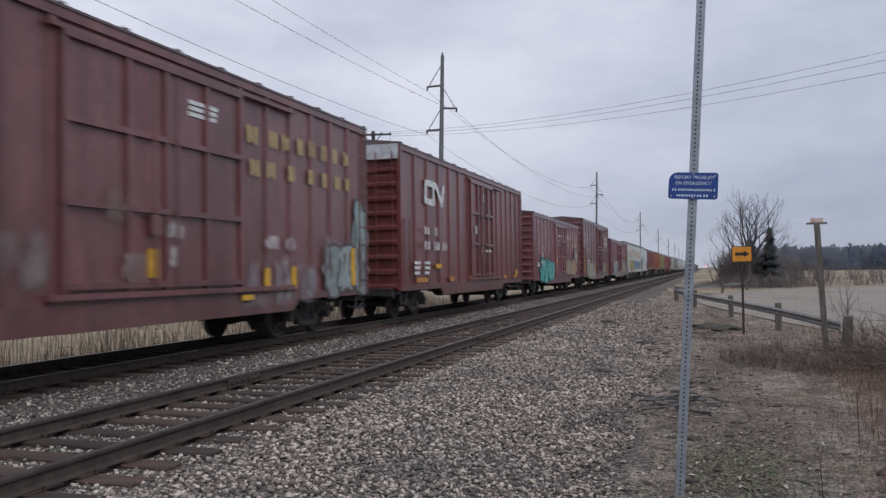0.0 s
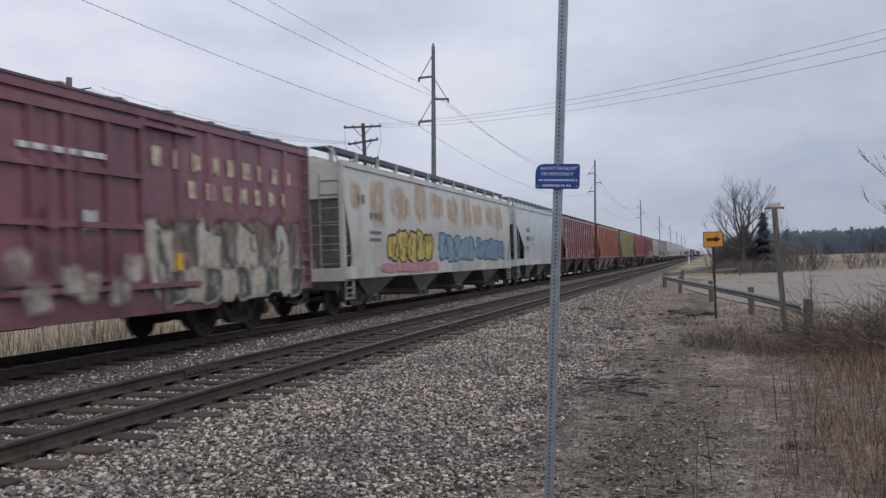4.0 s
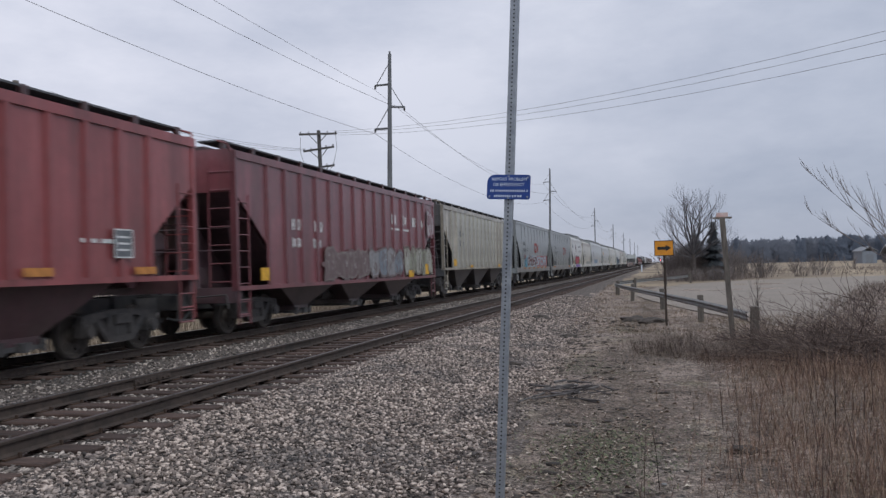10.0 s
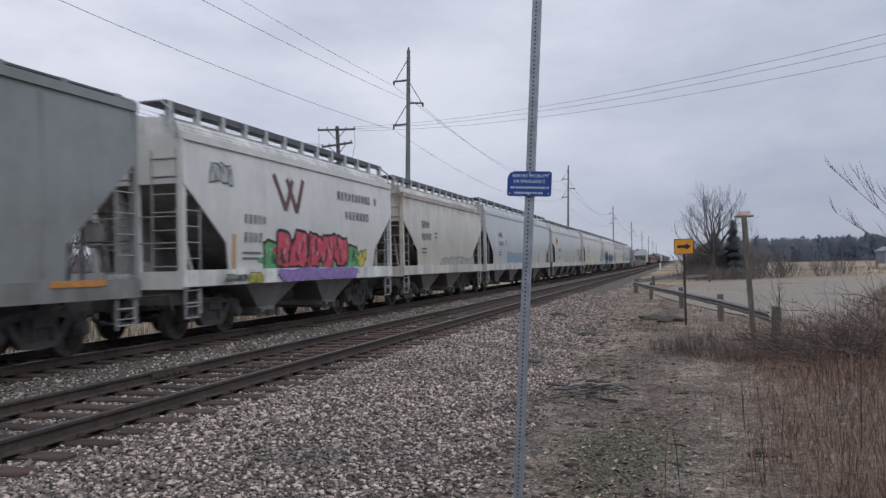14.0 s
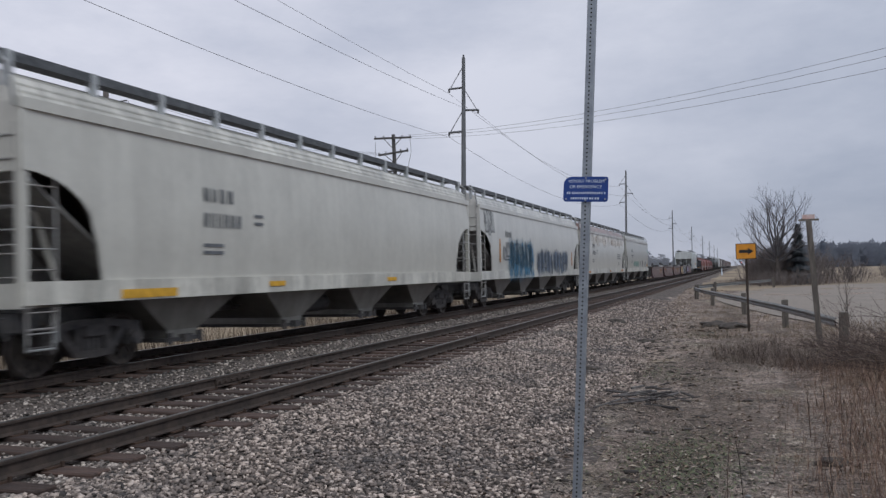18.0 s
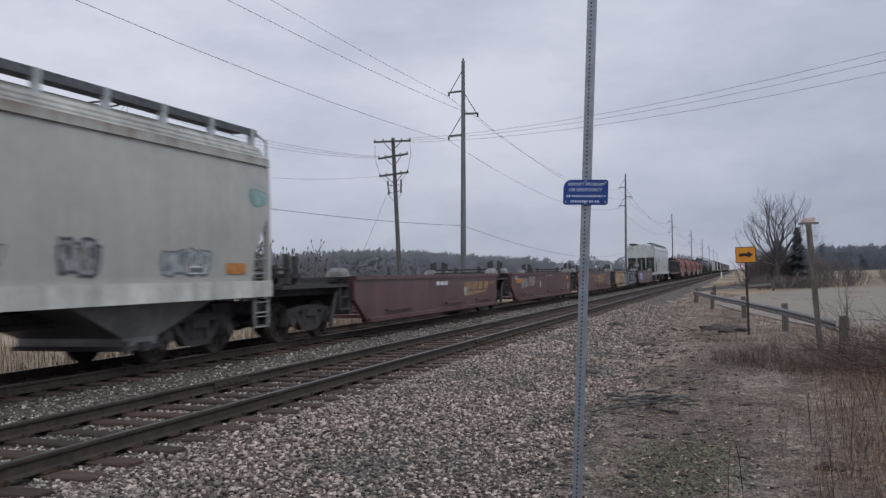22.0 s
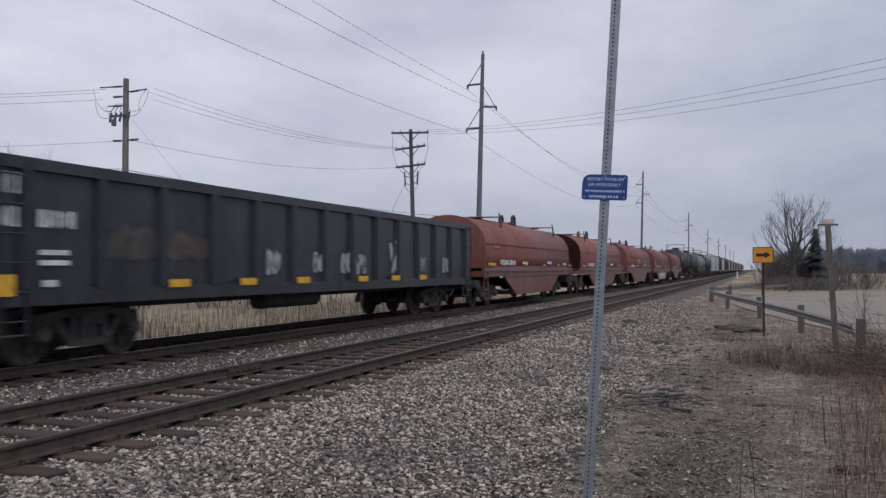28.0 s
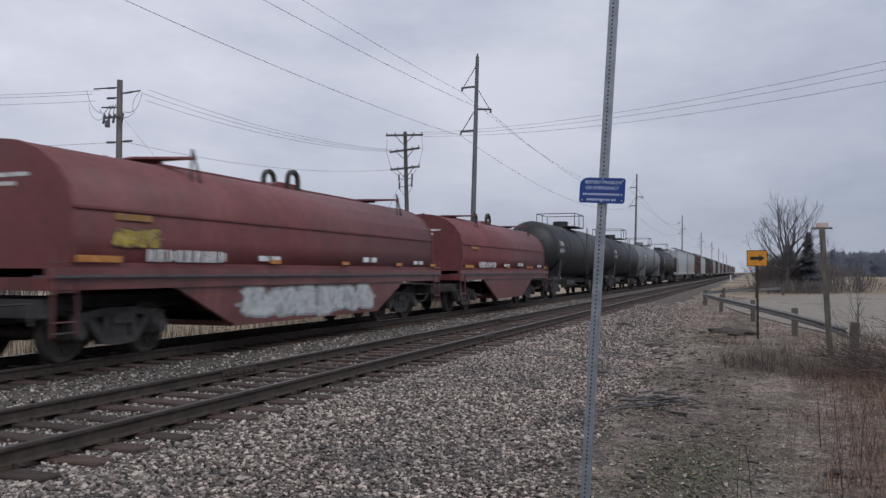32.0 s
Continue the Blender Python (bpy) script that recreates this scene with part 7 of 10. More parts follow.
def coil_car(front, rear, color, label, tag=None, seed=1):
    """A steel-coil car: round hood with lifting lugs over a deck, deep belly between the trucks."""
    car, half = car_at("coil_car", label, "freight car", front, rear)
    coat = paint("coil_hood_paint", color, rusty=0.25, fade=0.3, grime=0.35, streaks=0.08, rough=0.6, gloss=0.0)
    running_gear(car, half, 1.9)
    h = half - 0.45
    section = [(1.47, 1.42), (1.49, 1.9), (1.47, 2.3)] + [(1.47 * math.cos(a * math.pi / 20), 2.3 + 1.03 * math.sin(a * math.pi / 20)) for a in range(2, 10, 2)]
    section = section + [(0.0, 3.33)] + [(-x, z) for x, z in section[::-1]]
    bm = bmesh.new()
    loft(bm, [[(x, y, z) for x, z in section] for y in (-h, h)])
    fixed(bm)
    for f in bm.faces:
        f.smooth = abs(f.normal.y) < 0.5
    hood = part("hood", bm, coat, car, "round-topped steel hood")
    seam = bmesh.new()
    for s in (-1, 1):
        cuboid(seam, *sorted((s * 1.46, s * 1.5)), -h, h, 2.28, 2.32)
        cuboid(seam, *sorted((s * 1.46, s * 1.54)), -h, h, 1.42, 1.5)
    for y in (-h + 0.03, h - 0.03):
        loft(seam, [[(x * 1.012, yy, 2.3 + (z - 2.3) * 1.012) for x, z in section] for yy in (y - 0.03, y + 0.03)])
    part("hood_seam", fixed(seam), coat, hood)
    bm = bmesh.new()
    cuboid(bm, -0.07, 0.07, -h * 0.53, h * 0.77, 3.32, 3.4)
    for e in (-1, 1):
        cuboid(bm, -0.3, 0.3, (-h * 0.53 if e < 0 else h * 0.77) - 0.06, (-h * 0.53 if e < 0 else h * 0.77) + 0.06, 3.36, 3.4)
    part("ridge_rail", fixed(bm), coat, hood)
    for e in (-1, 1):
        y = -h * 0.53 if e < 0 else h * 0.77
        for s in (-1, 1):
            bm = bmesh.new()
            v = [[bm.verts.new((px, py, z)) for px, py in ((0.0, y - 0.45), (s * 1.06, y - 0.05), (s * 1.06, y + 0.05), (0.0, y + 0.06))] for z in (3.4, 3.44)]
            bm.faces.new(v[0])
            bm.faces.new(v[1])
            for k in range(4):
                bm.faces.new((v[0][k], v[0][(k + 1) % 4], v[1][(k + 1) % 4], v[1][k]))
            part("stacking_bracket", fixed(bm), coat, hood, "flat bracket at the hood's ridge")
            part("bracket_leg", rods(((s * 1.0, y, 3.58), (s * 1.1, y - 0.17, 2.85)), ((s * 1.0, y, 3.58), (s * 1.1, y + 0.17, 2.85)), r=0.022, sides=6), M["truck"], hood)
    lug = bmesh.new()
    outer = [(0.27 * math.cos(a * math.pi / 10), 0.2 + 0.28 * math.sin(a * math.pi / 10)) for a in range(11)]
    inner = [(0.19 * math.cos(a * math.pi / 10), 0.2 + 0.2 * math.sin(a * math.pi / 10)) for a in range(11)]
    rings = [[lug.verts.new((x, p[0], p[1])) for p in pts] for x, pts in ((-0.05, outer), (0.05, outer), (0.05, inner), (-0.05, inner))]
    for k in range(10):
        for q in range(4):
            lug.faces.new((rings[q][k], rings[q][k + 1], rings[(q + 1) % 4][k + 1], rings[(q + 1) % 4][k]))
    cuboid(lug, -0.05, 0.05, -0.27, -0.19, 0.0, 0.2)
    cuboid(lug, -0.05, 0.05, 0.19, 0.27, 0.0, 0.2)
    lug_mesh = mesh_of("lifting_lug", fixed(lug), M["truck"])
    for x, y in ((-0.24, 0.72), (0.24, 1.0)):
        fit_part("lifting_lug", lug_mesh, hood, pose(x, y, 3.32), "dark lifting lug")
    part("lug_base", one(prism, [(-0.05, 3.32), (0.5, 3.46), (1.2, 3.46), (1.75, 3.32)], -0.2, 0.2, "x"), coat, hood)
    deck_coat = paint("coil_deck_paint", tuple(c * 0.9 for c in color), rusty=0.3, grime=0.4)
    bm = bmesh.new()
    cuboid(bm, -1.55, 1.55, -half, half, 1.1, 1.28)
    part("deck", fixed(bm), deck_coat, car)
    for s in (-1, 1):
        p = [(-half + 2.7, 1.1), (half - 2.7, 1.1), (half - 4.4, 0.36), (-half + 4.4, 0.36)]
        part("belly_side", one(prism, p, s * 1.42, s * 1.5, "x"), deck_coat, car, "deep belly plate between the trucks")
        part("side_rail", blocks((*sorted((s * 1.5, s * 1.58)), -half, half, 1.26, 1.42)), deck_coat, car)
        part("grating", blocks((*sorted((s * 1.2, s * 1.62)), -half + 0.1, half - 0.1, 1.28, 1.31)), M["walk"], car)
        for e in (-1, 1):
            ladder(car, e * (half - 0.3), 0.45, 1.7, s * 1.56, 0.42, rungs=3, material=deck_coat)
    part("belly_floor", blocks((-1.42, 1.42, -half + 4.3, half - 4.3, 0.36, 0.46)), deck_coat, car)
    skin = lambda z: 1.585
    marks(car, [(-half + 0.9, 1.55, 0.9, 0.1), (-half + 5.6, 1.56, 0.4, 0.08), (-half + 8.6, 1.56, 0.35, 0.08), (half - 3.2, 1.56, 0.35, 0.08), (half - 0.7, 1.56, 0.45, 0.08)], M["reflector"] if seed == 51 else M["orange_mark"], skin)
    lettering(car, [(-half + 1.9, 1.52, 0.2, 9, 0.24, 0.23), (-half + 5.0, 1.57, 0.1, 2, 0.35, 0.42), (half - 5.4, 1.6, 0.12, 2, 0.35, 0.45), (half - 2.2, 1.57, 0.1, 2, 0.3, 0.4)], M["letter_white"], skin, seed)
    lettering(car, [(-half + 1.3, 2.15, 0.1, 1, 0.8, 1)], spray((0.33, 0.17, 0.05)), lambda z: 1.5, seed)
    bm = bmesh.new()
    for z in (2.75, 2.62):
        cuboid(bm, -0.6 + (2.75 - z) * 2, 0.7 - (2.75 - z) * 2, -h - 0.008, -h + 0.002, z, z + 0.06)
    part("lettering", fixed(bm), M["letter_white"], car, "white stencilled bars on the hood's end")
    if tag:
        graffiti(car, -half + 4.6, half - 4.7, 0.42, 1.08, tag, (0.30, 0.30, 0.31), lambda z: 1.502, 6, seed)
        graffiti(car, -half + 1.3, -half + 2.3, 1.72, 2.05, (0.45, 0.32, 0.06), (0.1, 0.05, 0.03), lambda z: 1.5, 3, seed + 1)
    return car


coil_car(528.75, 543.3, (0.215, 0.066, 0.055), "red coil car with a round hood and amber reflectors", None, 51)
coil_car(545.4, 560.4, (0.225, 0.075, 0.063), "red coil car with a round hood, slightly faded", None, 52)
car = coil_car(562.3, 577.2, (0.20, 0.058, 0.05), "red coil car with a round hood and clean belly", None, 53)
brush_word(car, "MMS", -0.9, 0.3, 1.85, 2.15, (0.48, 0.42, 0.4), (0.22, 0.08, 0.07), lambda z: 1.49, shear=0.2, fat=0.0, wave=0.05, seed=153)
graffiti(car, 3.3, 4.3, 1.75, 2.3, (0.24, 0.11, 0.1), (0.4, 0.33, 0.31), lambda z: 1.49, 2, 154, under=(0.22, 0.08, 0.07))
coil_car(579.1, 594.0, (0.17, 0.046, 0.046), "dark red coil car with white graffiti on its belly", (0.5, 0.5, 0.5), 54)
coil_car(595.8, 608.2, (0.17, 0.042, 0.045), "short dark red coil car ahead of the tank cars", None, 55)


def tank_car(front, rear, color, label):
    car, half = car_at("tank_car", label, "freight car", front, rear)
    coat = paint("tank_paint", color, rusty=0.15, fade=0.3, rough=0.55, gloss=0.0)
    running_gear(car, half, 1.8)
    r, zc, h = 1.42, 2.55, half - 0.55
    bm = bmesh.new()
    rings = []
    for y, q in ((-h, 0.05), (-h + 0.08, 0.45), (-h + 0.25, 0.75), (-h + 0.5, 0.93), (-h + 0.75, 1.0), (h - 0.75, 1.0), (h - 0.5, 0.93), (h - 0.25, 0.75), (h - 0.08, 0.45), (h, 0.05)):
        rings.append([(r * q * math.cos(k * math.tau / 28), y, zc + r * q * math.sin(k * math.tau / 28)) for k in range(28)])
    loft(bm, rings)
    fixed(bm)
    for f in bm.faces:
        f.smooth = True
    part("tank", bm, coat, car, "round tank shell")
    for y in (-h * 0.5, 0.0, h * 0.5):
        bm = bmesh.new()
        loft(bm, [[((r + 0.012) * math.cos(k * math.tau / 28), y + d, zc + (r + 0.012) * math.sin(k * math.tau / 28)) for k in range(28)] for d in (-0.04, 0.04)])
        part("shell_band", fixed(bm), coat, car)
    bm = bmesh.new()
    bar(bm, (0, 0, zc + r - 0.1), (0, 0, zc + r + 0.35), 0.45, 16)
    part("dome", fixed(bm), coat, car)
    bm = bmesh.new()
    cuboid(bm, -1.1, 1.1, -1.3, 1.3, zc + r - 0.02, zc + r + 0.03)
    for s in (-1, 1):
        for y in (-1.3, 0, 1.3):
            bar(bm, (s * 1.1, y, zc + r), (s * 1.1, y, zc + r + 0.75), 0.022)
        bar(bm, (s * 1.1, -1.3, zc + r + 0.75), (s * 1.1, 1.3, zc + r + 0.75), 0.022)
    for e in (-1, 1):
        bar(bm, (-1.1, e * 1.3, zc + r + 0.75), (1.1, e * 1.3, zc + r + 0.75), 0.022)
    part("platform", fixed(bm), M["under"], car, "railed platform round the dome")
    for s in (-1, 1):
        ladder(car, 0.4, 0.6, zc + r, s * 1.5, 0.45, material=M["under"])
    for e in (-1, 1):
        bm = bmesh.new()
        prism(bm, [(-1.3, 0.95), (1.3, 0.95), (1.4, 2.0), (1.1, 1.6), (0, 1.18), (-1.1, 1.6), (-1.4, 2.0)], e * (half - 1.9) - 0.25, e * (half - 1.9) + 0.25)
        part("saddle", fixed(bm), coat, car)
        part("end_sill", blocks((-1.45, 1.45, *sorted((e * half, e * (half - 1.0))), 0.95, 1.12)), M["under"], car)
    lettering(car, [(-half + 1.6, 2.7, 0.25, 4, 0.2, 0.26), (-half + 1.6, 2.35, 0.22, 5, 0.16, 0.22)], M["letter_white"], lambda z: math.sqrt(max(0.1, r * r - (z - zc) ** 2)) + 0.02, 61)


at = 609.8
for color, label in (((0.013, 0.014, 0.016), "black tank car with a railed dome platform"), ((0.017, 0.018, 0.02), "black tank car, dusty on top"), ((0.16, 0.17, 0.175), "grey tank car with a railed dome platform"), ((0.02, 0.02, 0.022), "black tank car behind the grey one")):
    tank_car(at, at + 16.3, color, label)
    at += 17.9
for kind, color, label in (("h", (0.42, 0.43, 0.43), "pale grey covered hopper in the far train"), ("h", (0.36, 0.36, 0.35), "grey covered hopper in the far train"), ("b", (0.06, 0.022, 0.02), "dark brown boxcar in the far train"), ("h", (0.44, 0.44, 0.42), "white covered hopper in the far train"), ("b", (0.03, 0.03, 0.033), "black boxcar in the far train"), ("b", (0.07, 0.03, 0.025), "brown boxcar in the far train"), ("h", (0.2, 0.2, 0.2), "dark grey covered hopper in the far train"), ("b", (0.05, 0.02, 0.02), "maroon boxcar in the far train")):
    if kind == "h":
        hopper(at, at + 16.4, color, label, band=tuple(c * 1.1 for c in color), rail=True, cut=2.0)
    else:
        boxcar(at, at + 15.4, 4.5, color, label)
    at += 18.0


def tail_car(front, rear, eave, color, label):
    """A car of the train's far end: body with sloped sills, peaked roof and two trucks."""
    car, half = car_at("freight_car", label, "freight car", front, rear)
    coat = paint("tail_car_paint", color, rusty=0.2, fade=0.3, grime=0.3)
    part("body", one(prism, [(-half, 1.2), (-half + 1.6, 0.9), (half - 1.6, 0.9), (half, 1.2), (half, eave), (-half, eave)], -1.5, 1.5, "x"), coat, car)
    part("roof", one(prism, [(-1.55, eave), (-1.1, eave + 0.22), (1.1, eave + 0.22), (1.55, eave)], -half, half), coat, car)
    post = mesh_of("side_post", blocks((1.5, 1.56, -0.08, 0.08, 1.2, eave - 0.1)), coat)
    for k in range(8):
        fit_part("side_post", post, car, pose(0, -half + 0.8 + (2 * half - 1.6) * k / 7, 0))
    for e in (-1, 1):
        add_truck(car, e * (half - 1.9))
        fit_part("coupler", COUPLER, car, pose(0, e * half, 0, 0, 0, 0 if e > 0 else 180))


for eave, color, label in ((4.3, (0.42, 0.42, 0.41), "pale grey hopper at the train's far end"), (4.4, (0.1, 0.03, 0.028), "dark red boxcar at the train's far end"), (4.3, (0.36, 0.36, 0.36), "grey hopper at the train's far end"), (4.4, (0.06, 0.028, 0.025), "brown boxcar at the train's far end"), (4.4, (0.13, 0.04, 0.035), "red boxcar at the train's far end"), (4.3, (0.4, 0.4, 0.4), "pale grey hopper at the train's far end"), (4.4, (0.05, 0.03, 0.03), "dark boxcar at the train's far end"), (4.4, (0.13, 0.04, 0.035), "red boxcar at the train's far end")) * 2:
    tail_car(at, at + 16.2, eave, color, label)
    at += 17.8


# ---- beside the track: signs, posts and guardrail ----
def box_between(bm, a, b, w, d):
    """A square bar from a to b, w wide along x and d deep along y."""
    a, b = Vector(a), Vector(b)
    loft(bm, [[(p.x + sx * w / 2, p.y + sy * d / 2, p.z) for sx, sy in ((-1, -1), (1, -1), (1, 1), (-1, 1))] for p in (a, b)])


def text_part(name, words, size, m, material, parent):
    cu = bpy.data.curves.new(name, "FONT")
    cu.body, cu.size, cu.align_x, cu.extrude = words, size, "CENTER", 0.0004
    cu.materials.append(material)
    ob = new(name, cu)
    ob.parent, ob.matrix_basis = parent, m
    return ob


def emergency_sign():
    foot, top = Vector((-0.965, 4.0, -0.5)), Vector((-0.70, 4.0, 3.7))
    lean = math.degrees(math.atan2(top.x - foot.x, top.z - foot.z))
    post = thing("sign_post", "perforated galvanised square post with a small blue sign", "sign", m=pose(*foot, 0, lean, 0))
    length, w = (top - foot).length, 0.051
    part("post", blocks((-w / 2, w / 2, -w / 2, w / 2, 0, length)), M["galvanised"], post, "galvanised square steel tube")
    hole = mesh_of("hole", one(bar, (0, -w / 2 - 0.0015, 0), (0, -w / 2 + 0.004, 0), 0.0056, 8), M["hole"])
    n = int(length / 0.0254)
    for k in range(n):
        fit_part("hole", hole, post, pose(0, 0, 0.02 + k * 0.0254))
    zc, cx = 2.36, 0.0
    bm = bmesh.new()
    hw, hh, r = 0.137, 0.077, 0.016
    pts = []
    for qx, qz, a0 in ((1, 1, 0), (-1, 1, 90), (-1, -1, 180), (1, -1, 270)):
        rr = 0.05 if (qx, qz) == (-1, 1) else r
        for k in range(5):
            a = radians(a0 + 22.5 * k)
            pts.append((cx + qx * (hw - rr) + rr * math.cos(a), zc + qz * (hh - rr) + rr * math.sin(a)))
    prism(bm, pts, -0.034, -0.030)
    face = part("sign_face", fixed(bm), M["sign_blue"], post, "blue sheet sign with white lettering")
    text_part("wording", "REPORT PROBLEM", 0.027, pose(0.004, -0.0348, zc + 0.04, 90, 0, 0), M["sign_white"], face)
    text_part("wording", "OR EMERGENCY", 0.027, pose(0.0, -0.0348, zc + 0.006, 90, 0, 0), M["sign_white"], face)
    bars, rng = [], random.Random(4)
    for z, a, b in ((zc - 0.03, -0.115, 0.118), (zc - 0.063, -0.09, 0.085)):
        x = a
        while x < b:
            s = rng.uniform(0.006, 0.01)
            bars.append((x, x + s, -0.0353, -0.0335, z, z + 0.013))
            x += s + rng.choice((0.006, 0.006, 0.006, 0.011))
    tagged(part("number_bar", blocks(*bars), M["sign_white"], face, "white bars in place of numbers"), kind="stuff")
    bolt = mesh_of("bolt", one(bar, (0, -0.038, 0), (0, -0.03, 0), 0.006, 8), M["galvanised"])
    for x, z in ((0, zc + 0.068), (0, zc - 0.068), (0.12, zc + 0.06), (0.12, zc - 0.06), (-0.12, zc - 0.06)):
        fit_part("bolt", bolt, face, pose(x, 0, z))
    for z in (zc + 0.068, zc - 0.068):
        fit_part("clamp", mesh_of("clamp", blocks((-0.03, 0.03, -0.031, 0.0265, -0.008, 0.008)), M["galvanised"]), post, pose(0, 0, z))


emergency_sign()


def arrow_sign():
    sign = thing("arrow_sign", "amber turn sign with a black arrow on a thin post", "sign", m=pose(0.19, 22.1, -0.4))
    bm = bmesh.new()
    for x0, x1, y0, y1 in ((-0.03, 0.03, 0.0, 0.008), (-0.03, -0.022, 0.0, 0.035), (0.022, 0.03, 0.0, 0.035)):
        cuboid(bm, x0, x1, y0, y1, 0, 2.2)
    part("post", fixed(bm), M["rail_side"], sign, "dark steel channel post")
    plate_bm = blocks((-0.255, 0.255, -0.012, -0.006, 1.92, 2.34))
    face = part("sign_face", plate_bm, M["sign_orange"], sign, "amber sheet with dark rim")
    arrow = [(-0.17, 2.09), (0.05, 2.09), (0.05, 2.04), (0.19, 2.13), (0.05, 2.22), (0.05, 2.17), (-0.17, 2.17)]
    part("arrow", one(prism, arrow, -0.016, -0.012), M["black"], face)
    rim = blocks((-0.255, 0.255, -0.015, -0.012, 1.92, 1.936), (-0.255, 0.255, -0.015, -0.012, 2.324, 2.34), (-0.255, -0.239, -0.015, -0.012, 1.92, 2.34), (0.239, 0.255, -0.015, -0.012, 1.92, 2.34))
    part("rim", rim, M["black"], face)


arrow_sign()


def wood_post():
    ob = thing("leaning_post", "leaning weathered wooden post with a board on top", "post")
    bm = bmesh.new()
    box_between(bm, (1.46, 16.4, -0.5), (1.31, 16.15, 2.2), 0.1, 0.1)
    part("post", fixed(bm), M["post_wood"], ob)
    part("board", blocks((1.13, 1.49, 16.1, 16.2, 2.185, 2.22)), M["post_wood"], ob, "flat board across the post's top")
    part("worn_panel", blocks((1.20, 1.42, 16.11, 16.13, 2.22, 2.305)), M["pinkish"], ob, "worn pinkish white panel")


M["pinkish"] = surface("worn_panel", (0.5, 0.3, 0.26), (0.66, 0.55, 0.52), 12, 0.7, stain=(0.5, 0.12, 0.08), amount=0.6, stain_scale=6.0)
wood_post()


def guardrail(points, name_label, top):
    rail = thing("guardrail", name_label, "guardrail", "guardrails of the road")
    wave = [(-0.1, 0.0), (-0.065, 0.055), (-0.035, 0.055), (0.0, 0.005), (0.035, 0.055), (0.065, 0.055), (0.1, 0.0)]
    bm = bmesh.new()
    rings = []
    for k, (x, y) in enumerate(points):
        a, b = points[max(0, k - 1)], points[min(len(points) - 1, k + 1)]
        t = Vector((b[0] - a[0], b[1] - a[1], 0)).normalized()
        nrm = Vector((t.y, -t.x, 0))
        zt = top + 0.04
        rings.append([Vector((x, y, zt - 0.16 + dz)) - nrm * d for dz, d in wave] + [Vector((x, y, zt - 0.16 + dz)) - nrm * (d + 0.006) for dz, d in wave[::-1]])
    loft(bm, rings)
    part("beam", fixed(bm), M["guard"], rail, "dull galvanised corrugated steel beam")
    for k, (x, y) in enumerate(points):
        if k % 2 == 0:
            bm = bmesh.new()
            cuboid(bm, -0.085, 0.085, -0.085, 0.085, -1.0, top + 0.1)
            bmesh.ops.bevel(bm, geom=list(bm.edges), offset=0.012, segments=1, affect="EDGES")
            p = part("post", bm, M["post_wood"], rail, "square grey timber post")
            p.matrix_basis = pose(x + 0.1, y + 0.05, 0, random.uniform(-3, 3), random.uniform(-3, 3), random.uniform(-10, 10))
    return rail


guardrail([(1.84, 17.0), (1.5, 20.0), (1.05, 23.3), (0.55, 26.3), (0.0, 29.8), (-0.65, 33.5), (-1.3, 37.5), (-1.85, 41.0), (-2.3, 44.5)], "weathered steel guardrail on square timber posts", 0.28)
guardrail([(-2.35, 44.6), (-2.2, 48.0), (-1.6, 51.5), (-0.7, 55.0), (0.3, 58.5), (1.3, 62.0), (2.2, 65.5)], "bright steel guardrail round the bend of the road", 0.30)


def road():
    edge = [(2.9, 21.0), (0.9, 30), (-0.6, 38), (-1.5, 45), (-1.2, 50), (-0.1, 56), (1.4, 62.5), (6.2, 69), (13, 74), (26, 81), (60, 95), (160, 130), (160, 105), (60, 78), (24, 62), (13.5, 54), (11, 49), (9.2, 43), (7.6, 36), (6.0, 29), (4.6, 23)]
    bm = bmesh.new()
    top = [bm.verts.new((x, y, ground_z(x, y) + 0.03 + (0.03 if x > 14 else 0.0))) for x, y in edge]
    low = [bm.verts.new((x, y, ground_z(x, y) - 0.25)) for x, y in edge]
    n = len(edge)
    f = bm.faces.new(top)
    for k in range(n):
        bm.faces.new((top[k], low[k], low[(k + 1) % n], top[(k + 1) % n]))
    fixed(bm)
    bmesh.ops.triangulate(bm, faces=[f])
    mat = surface("pale_worn_road", (0.20, 0.166, 0.138), (0.30, 0.252, 0.212), 5, 0.9, 0, (0.17, 0.145, 0.122), 0.25, 0.6, 0.3)
    tagged(part("road", bm, mat), "pale worn gravel road behind the guardrail", "road", kind="structure")


road()


